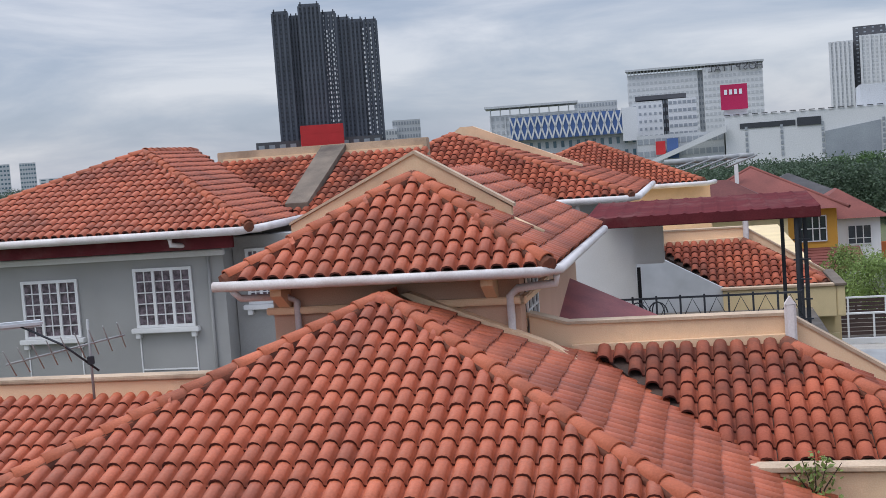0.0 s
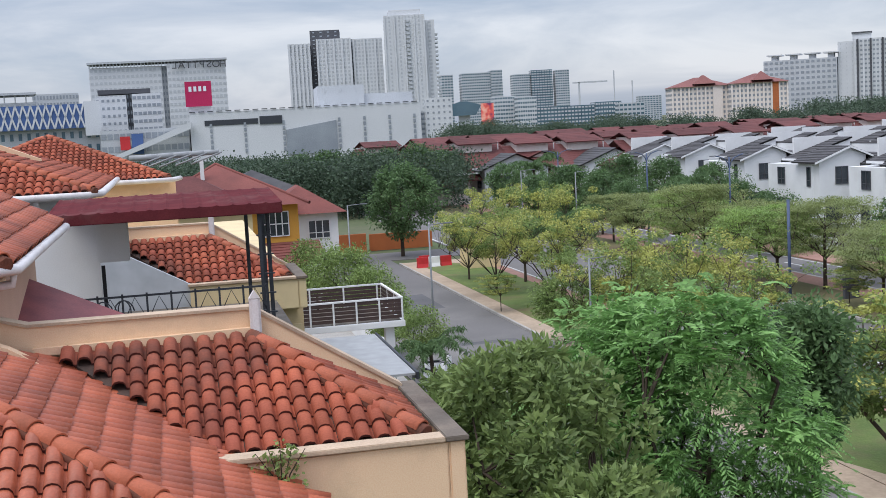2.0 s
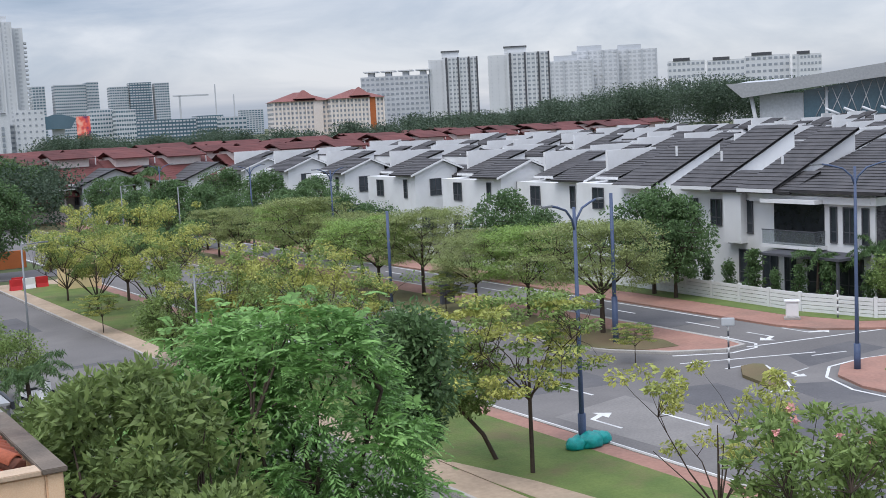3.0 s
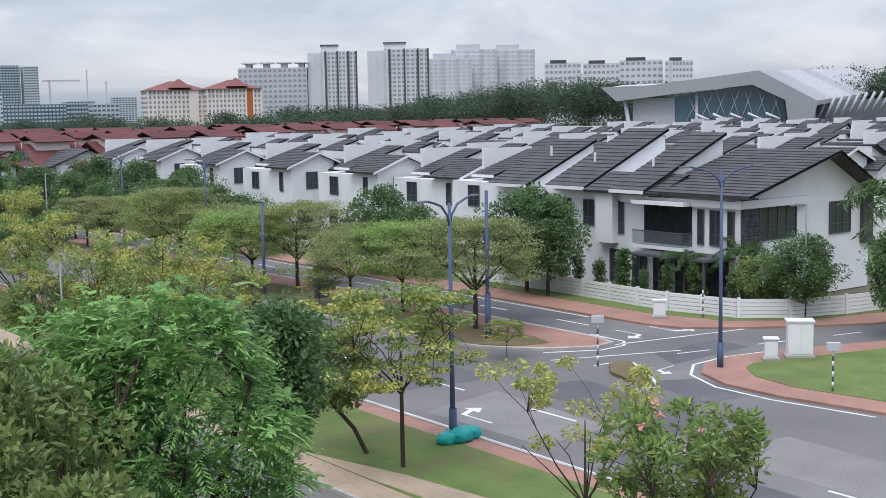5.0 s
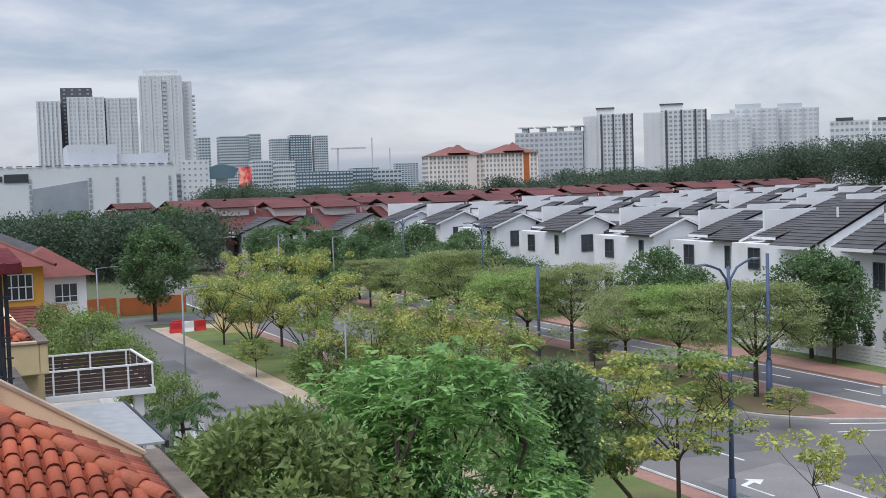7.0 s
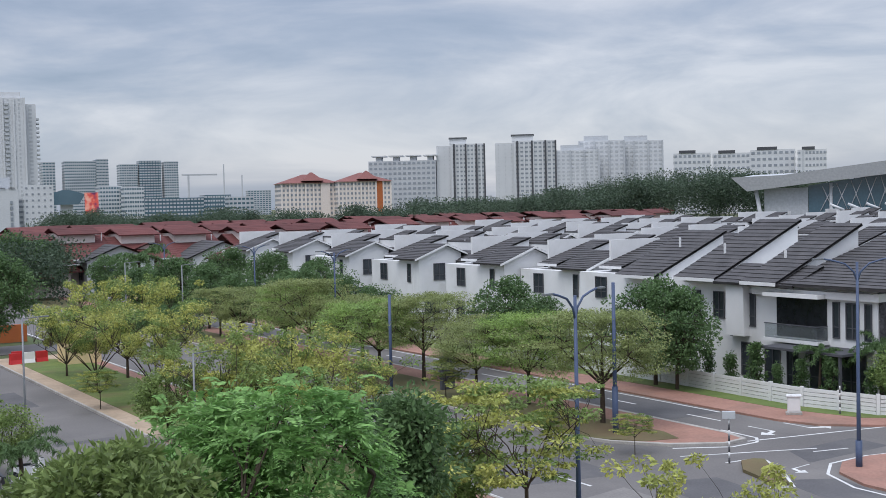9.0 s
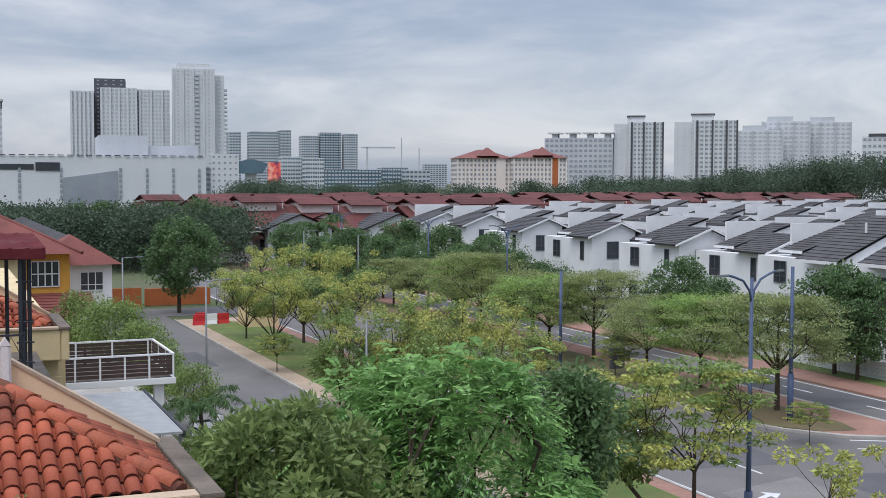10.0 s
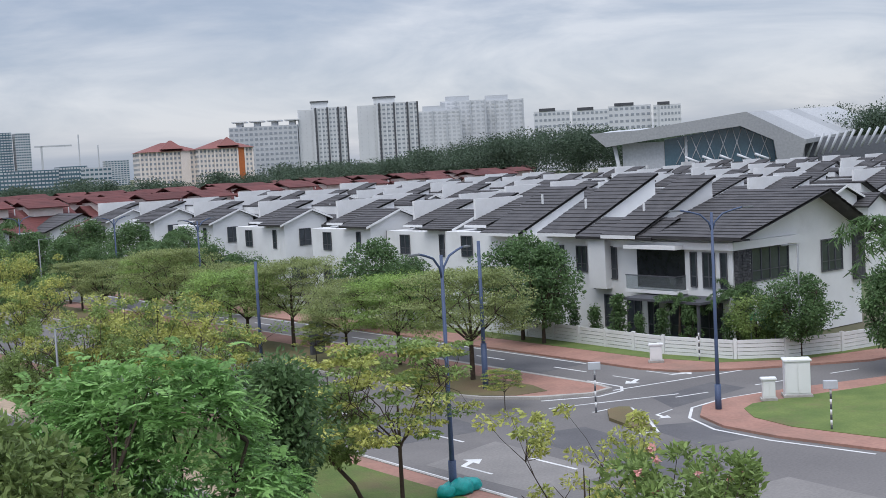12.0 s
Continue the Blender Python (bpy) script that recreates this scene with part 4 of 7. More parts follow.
def tree(label, h, r, seed, leaf, per=60, clumps=70, size=0.28, aspect=0.5, trunk=0.35, shape="round", spread=0.5, lean=(0, 0), stem=0.13, droop=0.2, up=0.6, category="tree", group="", second=None, fronds=0):
    """A tapered trunk with limbs that fork, and leaf clumps at their ends. h: height, r: crown radius, trunk: share of bare stem."""
    rnd = random.Random(seed)
    th = thing(category.replace(" ", "_"), label, category, group=group)
    z0 = h * trunk
    top = Vector((lean[0], lean[1], z0))
    runs = [([(0, 0, -0.2), (lean[0] * 0.4, lean[1] * 0.4, z0 * 0.5), tuple(top)], stem, stem * 0.75)]
    cl = []
    tries = 0
    while len(cl) < clumps and tries < 4000:
        tries += 1
        a, q, w = rnd.uniform(0, 2 * math.pi), math.sqrt(rnd.random()), rnd.random()
        if shape == "layer":
            lev = min(1.0, max(0.05, rnd.choice((0.12, 0.30, 0.48, 0.66, 0.84, 0.98)) + rnd.uniform(-0.07, 0.07)))
            rr = r * (0.72 + 0.42 * math.sin(math.pi * (0.15 + 0.75 * lev)) - 0.25 * lev) * (0.3 + 0.7 * q)
            z = z0 + (h - z0) * lev + rr * 0.14 - 0.3
            flat = 0.2
        elif shape == "cone":
            rr = r * (1 - 0.8 * w) * q
            z, flat = z0 + (h - z0) * w, 0.8
        elif shape == "vase":
            z = z0 + (h - z0) * (0.35 + 0.65 * w)
            rr = r * (0.35 + 0.65 * w) * (0.3 + 0.7 * q)
            flat = 0.6
        else:
            u = 2 * w - 1
            rr = r * math.sqrt(max(0.02, 1 - u * u)) * (0.45 + 0.55 * q)
            z, flat = z0 + (h - z0) * (0.5 + 0.47 * u), 0.8
        rr *= 0.78 + 0.3 * math.sin(3 * a + seed) * math.sin(a * 2 + seed * 1.7)
        cl.append((lean[0] + rr * math.cos(a), lean[1] + rr * math.sin(a), z, spread * rnd.uniform(0.6, 1.2), flat))
    mains = []
    a0 = rnd.uniform(0, 6)
    for i in range(7):
        a = a0 + i * 0.9 + rnd.uniform(-0.25, 0.25)
        rise = rnd.uniform(0.35, 0.75)
        base = top - Vector((lean[0], lean[1], z0)) * rnd.uniform(0, 0.12)
        end = Vector((lean[0] + r * 0.55 * math.cos(a), lean[1] + r * 0.55 * math.sin(a), z0 + (h - z0) * rise))
        bend = base.lerp(end, 0.5) + Vector((0, 0, 0.12 * (h - z0) * rnd.uniform(-0.4, 1)))
        mains += [bend.lerp(end, 0.3), bend.lerp(end, 0.7), end]
        runs.append(([tuple(base), tuple(base.lerp(bend, 0.6)), tuple(bend), tuple(end)], stem * rnd.uniform(0.38, 0.55), stem * 0.16))
    for c in cl[::4] if fronds or clumps > 200 else cl:
        e = Vector(c[:3])
        s = min(mains, key=lambda q: (q - e).length + rnd.uniform(0, 0.4))
        m = s.lerp(e, 0.55) + Vector((rnd.uniform(-0.15, 0.15), rnd.uniform(-0.15, 0.15), rnd.uniform(-0.1, 0.2)))
        runs.append(([tuple(s), tuple(m), tuple(e)], stem * rnd.uniform(0.12, 0.2), stem * 0.05))
    runs.append(([tuple(top), (lean[0], lean[1], z0 + (h - z0) * 0.6)], stem * 0.75, stem * 0.2))
    tubes("trunk", bark, runs, th)
    if fronds:
        link("crown", frond_mesh("crown", leaf, cl, fronds, size * 3.0, size * 0.78, seed, droop, 10), th)
        link("inner_leaves", leaf_mesh("inner_leaves", leaf, cl, 60, size * 0.8, 0.32, seed + 1, 0.5, 0.6), th)
    elif second:
        cut = [c for c in cl if rnd.random() < 0.4]
        rest = [c for c in cl if c not in cut]
        link("crown", leaf_mesh("crown", leaf, rest, per, size, aspect, seed, droop, up), th)
        link("young_leaves", leaf_mesh("young_leaves", second, [(x, y, z + 0.15, s, f) for x, y, z, s, f in cut], per, size, aspect, seed + 1, droop, up), th)
    else:
        link("crown", leaf_mesh("crown", leaf, cl, per, size, aspect, seed, droop, up), th)
    return th


def plant(protos, spots, seed=1):
    """Set trees at (x, y, scale), turned at random; the first of each kind is moved, the rest are copies."""
    rnd = random.Random(seed)
    used = set()
    for i, (x, y, s) in enumerate(spots):
        p = protos[i % len(protos)]
        m = pose(x, y, 0.05, 0, 0, rnd.uniform(0, 360))
        if p.name not in used:
            used.add(p.name)
            p.matrix_basis = m @ Matrix.Diagonal((s, s, s, 1))
        else:
            c = copy_thing(p, m)
            c.scale = (s, s, s * rnd.uniform(0.9, 1.1))


def spot(az, d, s=1.0):
    p = polar(az, d)
    return (p.x, p.y, s)


# layered almond trees along the median
umb = [tree("layered almond tree with flat airy tiers", 5.9, 5.0, 11 + i, lf, 120, 230, 0.15, 0.42, 0.40, "layer", 0.62, stem=0.15, group="median trees", up=0.8) for i, lf in enumerate((lf_umb, lf_umb2, lf_umb))]
plant(umb, [(42.5, 53.0, 1.04), (42.9, 60.6, 0.93), (41.7, 64.6, 0.8), (42.9, 73.2, 0.98), (41.3, 76.7, 1.0), (43.0, 82.5, 0.95), (41.2, 88.0, 1.0), (42.8, 95.0, 0.9), (41.4, 103.0, 0.85), (42.9, 112.0, 0.75)], 3)

# yellow-leaved trees on the verge
yel = [tree("yellow-leaved open verge tree", 6.0, 5.4, 31 + i, lf_yellow, 105, 135, 0.16, 0.5, 0.2, "vase", 0.34, stem=0.11, group="verge trees", second=lf_mid) for i in range(3)]
plant(yel, [spot(35.76, 61, 1.05), spot(33.24, 64, 0.9), spot(30.04, 79, 1.05), spot(27.41, 87, 0.95), spot(38.1, 58, 0.95), spot(28.78, 93, 1.1), spot(26.13, 96, 0.8)], 5)
small = [tree("young yellow-green tree with a dark thin trunk", 5.5, 3.7, 41, lf_yellow, 100, 110, 0.15, 0.5, 0.46, "layer", 0.36, stem=0.075, group="verge trees", second=lf_mid)]
plant(small, [(23.9, 33.9, 1.14), spot(27.56, 79, 0.45), spot(43.39, 77, 0.5), spot(52.19, 60, 0.35)], 6)
lean_tree = tree("young tree leaning over the lawn", 4.6, 1.7, 45, lf_mid, 120, 40, 0.17, 0.45, 0.45, "round", 0.4, lean=(-1.3, 0.5), stem=0.09)
lean_tree.matrix_basis = pose(24.0, 36.1, 0.05)
bare = [tree("sparse tree with yellow leaf tufts at its tips", 5.4, 3.3, 51, lf_yellow, 90, 26, 0.16, 0.5, 0.3, "vase", 0.24, stem=0.07, group="garden trees")]
plant(bare, [spot(55.9, 33)], 2)

# dense round trees
dense = [tree("dense dark green round tree", 6.5, 3.2, 61 + i, lf_dark, 120, 90, 0.24, 0.5, 0.25, "round", 0.6, stem=0.16, group="street trees") for i in range(3)]
plant(dense, [spot(41.04, 50, 0.72), spot(23.07, 117, 1.3), spot(19.91, 185, 1.35), spot(21.48, 190, 1.4), spot(24.05, 180, 1.3), spot(25.43, 185, 1.2), spot(33.24, 162, 1.1), spot(35.37, 150, 1.1), spot(37.52, 138, 1.05), spot(29.65, 138, 1.05), spot(31.11, 132, 1.1), spot(32.46, 128, 1.0), spot(33.82, 120, 0.95), spot(35.95, 115, 0.95), spot(46.13, 92, 1.02), spot(47.9, 90, 0.85), spot(53.16, 82, 1.05), spot(54.14, 80, 0.9), spot(65.82, 73, 0.78), spot(70, 68, 0.8), spot(38.49, 112, 0.95), spot(40.26, 106, 0.8), spot(18.54, 195, 1.2), spot(22.77, 195, 1.35), spot(28.2, 160, 1.1)], 8)
mid = [tree("mid green garden tree with open crown", 5.0, 2.4, 71 + i, lf_mid, 110, 60, 0.2, 0.5, 0.3, "round", 0.5, stem=0.10, group="garden trees") for i in range(2)]
plant(mid, [spot(20.3, 78, 1.0), spot(18.93, 84, 0.95), spot(21.48, 72, 0.8), spot(22.08, 66, 0.7), spot(30.52, 67, 0.85), (57.0, 65.5, 0.42), (58.6, 46.6, 0.36), spot(23.76, 62, 0.62), spot(63.91, 74, 0.75)], 9)

shrub = [tree("slender garden shrub behind the boundary wall", 2.6, 0.62, 76 + i, lf_dark, 70, 22, 0.16, 0.5, 0.2, "cone", 0.26, stem=0.05, group="garden shrubs") for i in range(2)]
plant(shrub, [(57.0, 62.0, 1.1), (56.6, 59.5, 0.9), (56.4, 57.3, 1.0), (56.3, 55.0, 1.25), (56.2, 53.2, 0.8), (56.4, 51.4, 0.95), (56.8, 49.6, 1.1), (57.6, 47.2, 0.9), (59.8, 45.6, 1.0), (62.0, 44.6, 1.0)], 12)

# the two big trees below the eye
feather = tree("large bright green feathery tree", 8.8, 2.9, 81, lf_bright, 0, 260, 0.20, 0.30, 0.25, "round", 0.5, stem=0.2, droop=0.55, fronds=9)
plant([feather], [spot(36.54, 24.5)], 1)
feather2 = tree("bright green feathery tree beside it", 8.5, 2.1, 83, lf_bright, 0, 170, 0.20, 0.30, 0.25, "round", 0.5, stem=0.16, droop=0.55, fronds=9)
plant([feather2], [spot(33.43, 26)], 1)
broad = tree("broad-leaved green garden tree", 8.5, 2.9, 85, lf_broad, 110, 230, 0.21, 0.36, 0.25, "round", 0.3, stem=0.18, droop=0.0, up=0.35)
plant([broad], [spot(28.59, 21.5)], 1)
broad2 = tree("broad-leaved green garden tree", 6.9, 2.9, 86, lf_broad, 100, 210, 0.21, 0.36, 0.25, "round", 0.3, stem=0.18, droop=0.0, up=0.35)
plant([broad2], [spot(25.63, 27)], 1)
broad3 = tree("broad-leaved green garden tree", 6.9, 2.4, 88, lf_broad, 100, 170, 0.21, 0.36, 0.25, "round", 0.3, stem=0.18, droop=0.0, up=0.35)
plant([broad3], [spot(31.69, 18.5)], 1)
low = tree("dark leafy garden tree below", 7.4, 0.95, 87, lf_dark, 150, 60, 0.2, 0.4, 0.6, "round", 0.5, stem=0.15, droop=0.2, up=0.5)
plant([low], [spot(41.82, 31)], 1)
frangipani = tree("frangipani tree with pink blossom", 6.1, 2.5, 91, lf_mid, 60, 95, 0.22, 0.34, 0.4, "vase", 0.28, stem=0.1, droop=-0.2, up=0.4)
plant([frangipani], [spot(60.76, 25)], 1)
rb = random.Random(5)
link("blossom", leaf_mesh("blossom", pink, [(rb.uniform(-1.2, 1.2), rb.uniform(-1.2, 1.2), rb.uniform(5.6, 6.15), 0.06, 0.8) for _ in range(9)], 16, 0.09, 0.8, 92), frangipani, label="pink blossom")


def palm(h, seed):
    rnd = random.Random(seed)
    th = thing("palm", "slender palm with arching fronds", "palm", group="palms")
    tubes("trunk", bark, [([(0, 0, -0.2), (0.1, 0, h * 0.5), (0.15, 0.1, h)], 0.14, 0.09)], th)
    cl = []
    for i in range(14):
        a, rise = i * 2.4, rnd.uniform(0.2, 1.2)
        for k in range(1, 13):
            s = k / 12 * 1.9
            cl.append((0.15 + s * math.cos(a), 0.1 + s * math.sin(a), h + rise * s - 0.42 * s * s, 0.12, 0.6))
    link("frond", leaf_mesh("frond", lf_dark, cl, 14, 0.4, 0.12, seed, 0.8, 0.5), th)
    return th


palms = [palm(3.4, 3)]
plant(palms, [spot(24.25, 50, 0.9), spot(30.52, 84, 1.5), spot(70.9, 76, 2.2), spot(63.1, 76, 0.9), spot(60.4, 76, 0.8), spot(29.46, 148, 1.9), spot(36.73, 128, 1.6)], 4)


def tree_belt(name, label, az0, az1, d0, d1, n, top, seed, sz):
    """A far wood: many crowns of leaf clumps on a bank, as one mass."""
    rnd = random.Random(seed)
    cl = []
    for i in range(n):
        az, d = rnd.uniform(az0, az1), rnd.uniform(d0, d1)
        p = polar(az, d)
        hgt = top(az, d) * rnd.uniform(0.72, 1.0)
        r = rnd.uniform(2.5, 5.0) * sz
        for _ in range(14):
            cl.append((p.x + rnd.gauss(0, r * 0.5), p.y + rnd.gauss(0, r * 0.5), hgt - abs(rnd.gauss(0, r * 0.7)), r * 0.35, 0.8))
        for z in np.arange(1.5, hgt - r, r):
            cl.append((p.x, p.y, z, r * 0.5, 0.9))
    tagged(link(name, leaf_mesh(name, lf_far, cl, 60, 0.4 * sz, 0.7, seed)), label, "trees", kind="stuff")


tree_belt("far_woods", "dark green wooded ridge behind the houses", 42, 64, 330, 420, 260, lambda a, d: height(-0.05 + 1.1 * math.exp(-((a - 55.5) / 6.5) ** 2), d), 1, 1.3)
tree_belt("tree_line", "line of dark trees before the towers", 25, 46, 300, 360, 190, lambda a, d: height(-0.32 + 0.12 * math.sin(a), d), 2, 1.0)
tree_belt("mall_trees", "dense trees before the mall", 8, 26, 170, 260, 270, lambda a, d: height(-1.4, d), 3, 1.0)
tree_belt("left_trees", "trees on the far skyline", -24, -9, 600, 700, 90, lambda a, d: height(-0.1, d), 4, 1.6)
tree_belt("right_trees", "trees beside the hall", 66, 76, 320, 360, 90, lambda a, d: height(1.3, d), 5, 1.2)


# ---- skyline ----
def toward(az, d, turn=0.0):
    """A frame at that bearing and distance; its -y side faces the eye, turned by some degrees."""
    p = polar(az, d)
    return pose(p.x, p.y, 0, 0, 0, -(az - TURN) + turn)


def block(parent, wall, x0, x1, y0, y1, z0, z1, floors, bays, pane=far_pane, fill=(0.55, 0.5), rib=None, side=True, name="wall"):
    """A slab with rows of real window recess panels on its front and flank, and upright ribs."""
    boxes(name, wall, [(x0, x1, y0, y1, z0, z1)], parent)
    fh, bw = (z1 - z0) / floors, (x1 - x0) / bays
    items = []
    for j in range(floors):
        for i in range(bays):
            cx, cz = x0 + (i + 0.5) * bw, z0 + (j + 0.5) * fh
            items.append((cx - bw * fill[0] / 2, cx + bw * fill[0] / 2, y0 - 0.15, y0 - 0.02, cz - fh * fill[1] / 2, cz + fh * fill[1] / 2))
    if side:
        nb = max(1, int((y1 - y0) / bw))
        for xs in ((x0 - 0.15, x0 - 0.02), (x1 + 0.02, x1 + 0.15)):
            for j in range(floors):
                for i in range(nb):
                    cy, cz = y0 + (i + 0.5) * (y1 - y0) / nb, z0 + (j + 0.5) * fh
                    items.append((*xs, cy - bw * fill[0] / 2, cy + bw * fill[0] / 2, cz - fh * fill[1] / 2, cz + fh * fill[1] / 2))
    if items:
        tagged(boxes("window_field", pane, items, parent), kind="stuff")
    if rib:
        m, every, w = rib
        tagged(boxes("rib_field", m, [(x0 + i * bw - w / 2, x0 + i * bw + w / 2, y0 - 0.9, y0 - 0.16, z0, z1) for i in range(0, bays + 1, every)], parent), kind="stuff")


def wide(a0, a1, d):
    return 2 * d * math.tan(radians(abs(a1 - a0) / 2))


def building(name, label, a0, a1, d, turn=0.0, category="building"):
    th = thing(name, label, category, toward((a0 + a1) / 2, d, turn))
    return th, wide(a0, a1, d) / 2


# dark twin-slab tower
th, w = building("tower", "charcoal high-rise tower with white window slots", -6.74, -1.97, 900)
zb, zt = 0, height(7.2, 900)
for i, (u0, u1, top, y) in enumerate(((-1.0, -0.70, 7.15, 4), (-0.68, -0.50, 6.95, 7), (-0.48, -0.08, 7.38, 0), (-0.06, 0.22, 7.0, 3), (0.24, 0.48, 6.75, 6), (0.50, 0.74, 6.6, 4), (0.76, 1.0, 6.55, 2))):
    z = height(top, 900)
    block(th, tower_grey, u0 * w, u1 * w, y, 30, 0, z, 38, 3 if u1 - u0 < 0.35 else 5, palegrey if i in (3, 6) else tower_pane, (0.34 if i not in (3, 6) else 0.16, 0.4), (tower_grey, 1, 1.4))
    boxes("crown", tower_grey, [(u0 * w + 1, u0 * w + 2, y, y + 1, z, z + 3), (u1 * w - 2, u1 * w - 1, y, y + 1, z, z + 3), (u0 * w, u1 * w, y, y + 12, z, z + 1.5)], th)
tagged(boxes("slot_field", offwhite, [(u * w, u * w + 1.0, -2.2, -1.2, 12 + 3.4 * j, 13.6 + 3.4 * j) for u in (0.02, 0.12, 0.72, 0.86) for j in range(30)], th), kind="stuff")
th, w = building("podium", "red and grey podium block", -5.85, -3.86, 860)
block(th, redpanel, -w, w, 0, 20, 0, height(1.95, 860), 6, 5, redpanel, (0.7, 0.6))
th, w = building("podium", "low dark podium with roof plants", -7.93, -2.07, 880)
block(th, charcoal, -w, w, 2, 20, 0, height(1.3, 880), 4, 12, far_pane)
th, w = building("far_blocks", "pale low city blocks", -2.17, -0.18, 1000)
block(th, palegrey, -w * 0.4, w * 0.9, 0, 20, 0, height(1.9, 1000), 9, 10, far_pane)
block(th, offwhite, -w, -w * 0.2, -4, 20, 0, height(1.5, 1000), 7, 6, far_pane)
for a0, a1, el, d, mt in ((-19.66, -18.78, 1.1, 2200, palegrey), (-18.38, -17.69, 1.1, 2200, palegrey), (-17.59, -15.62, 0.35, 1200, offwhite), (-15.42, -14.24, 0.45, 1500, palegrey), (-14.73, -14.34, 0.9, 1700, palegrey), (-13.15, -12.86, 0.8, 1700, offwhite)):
    th, w = building("far_block", "distant skyline block with haze put into its colours", a0, a1, d)
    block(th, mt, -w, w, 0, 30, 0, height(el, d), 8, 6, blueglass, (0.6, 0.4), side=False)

# blue-diamond facade and block behind
th, w = building("office_block", "white office block with a projecting flat roof", 3, 7.11, 700)
z = height(2.1, 700)
block(th, offwhite, -w, w * 0.98, 0, 25, 0, z - 4, 9, 18, palegrey, (0.6, 0.5), (offwhite, 3, 0.8))
boxes("flat_roof", palegrey, [(-w - 3, w * 0.98, -4, 28, z, z + 1.2)], th)
for i in range(10):
    boxes("roof_post", offwhite, [(-w + i * w * 0.22, -w + i * w * 0.22 + 0.6, -1, 0, z - 4, z)], th)
th, w = building("office_block", "pale block behind the mall", 6.92, 8.87, 760)
block(th, palegrey, -w, w, 0, 25, 0, height(2.1, 760), 10, 14, far_pane)
th, w = building("mall_wing", "mall wing with blue and white diamond lattice screen", 3.89, 9.75, 620)
z0, z1 = height(0.55, 620), height(1.62, 620)
wl_ = 2 * w * 0.88
block(th, palegrey, -w, w, 4, 30, 0, z0, 3, 16, blueglass, (0.4, 0.5))
boxes("screen", bluepanel, [(-w, -w + wl_, 0, 4, z0, z1)], th, "blue screen panel")
boxes("screen_end", offwhite, [(-w + wl_ + 0.1, w, -0.5, 4, z0 - 4, z1 + 1)], th)
v, f = [], []
n = 16
for i in range(n):
    xa, xb = -w + wl_ * i / n, -w + wl_ * (i + 1) / n
    for (p, q) in (((xa, z0), (xb, z1)), ((xa, z1), (xb, z0))):
        k = len(v)
        t = 0.42
        v += [(p[0] - t, -0.5, p[1]), (p[0] + t, -0.5, p[1]), (q[0] + t, -0.5, q[1]), (q[0] - t, -0.5, q[1]), (p[0] - t, -0.06, p[1]), (p[0] + t, -0.06, p[1]), (q[0] + t, -0.06, q[1]), (q[0] - t, -0.06, q[1])]
        f += [tuple(k + j for j in c) for c in CUBE]
link("lattice", mesh_of("lattice", v, f, offwhite), th, label="white diamond lattice")

# hospital and mall
th, w = building("hospital", "long white hospital block with rows of windows", 9.4, 15.42, 800)
z = height(3.15, 800)
block(th, offwhite, -w, w * 0.05, 0, 22, 0, z, 15, 16, palegrey, (0.62, 0.45))
block(th, offwhite, w * 0.13, w, -2, 22, 0, z + 1, 15, 14, palegrey, (0.62, 0.45))
block(th, palegrey, w * 0.05, w * 0.13, 3, 22, 0, z, 15, 2, far_pane)
boxes("roof_edge", palegrey, [(-w - 1, w + 1, -3, 24, z + 2.2, z + 3.4)], th)
for i in range(40):
    boxes("roof_post", offwhite, [(-w + 2 * w * i / 40, -w + 2 * w * i / 40 + 0.7, -1.5, -0.5, z, z + 2.2)], th)
for i, ch in enumerate("HOSPITAL"):
    cu = bpy.data.curves.new("letter", "FONT")
    cu.body, cu.size, cu.align_x, cu.extrude = ch, 6.4, "CENTER", 0.25
    cu.materials.append(charcoal)
    ob = new("letter", cu)
    ob.parent = th
    ob.matrix_basis = pose(w * 0.96 - i * 4.3, -3.4, z - 2.4, 90, 0, 180) @ Matrix.Diagonal((1, 1, 1, 1))
th, w = building("office_block", "white office block with dark roof deck", 9.55, 12.44, 640)
z = height(1.85, 640)
block(th, offwhite, -w, -w * 0.05, 0, 22, 0, z, 9, 6, far_pane, (0.5, 0.35))
block(th, charcoal, -w * 0.05, w * 0.12, 3, 22, 0, z + 2, 9, 2, far_pane)
block(th, offwhite, w * 0.12, w, -1, 22, 0, z + 1, 9, 6, far_pane, (0.75, 0.4))
boxes("roof_deck", charcoal, [(-w * 0.9, w * 0.7, 1, 20, z + 1.4, z + 3.6)], th)
th, w = building("sign_tower", "magenta square sign on a white tower", 13.53, 14.72, 600)
z0, z1 = height(1.25, 600), height(2.38, 600)
boxes("tower_wall", offwhite, [(-w * 0.8, w * 0.9, 3, 12, 0, z0 + 2)], th)
sg = boxes("sign_panel", magenta, [(-w, w, 0, 2.9, z0, z1)], th, "magenta sign panel")
tagged(boxes("sign_mark", offwhite, [(-w * 0.72 + i * w * 0.37, -w * 0.72 + i * w * 0.37 + w * 0.22, -0.2, -0.02, z0 + (z1 - z0) * 0.60, z0 + (z1 - z0) * 0.80) for i in range(4)], sg, "pale bars for a name"))
th, w = building("mall", "long white mall with ribbed panels and dark openings", 9.65, 24.25, 560)
zm = height(0.95, 560)
boxes("wall", offwhite, [(-w * 0.45, w, 0, 60, 0, zm)], th)
boxes("strip_window", tower_pane, [(-w * 0.36, -w * 0.03, -0.3, -0.02, zm - 6.0, zm - 3.6)], th)
boxes("strip_window", tower_pane, [(-w * 0.02, w * 0.12, -0.5, -0.02, zm - 6.4, zm - 2.8)], th)
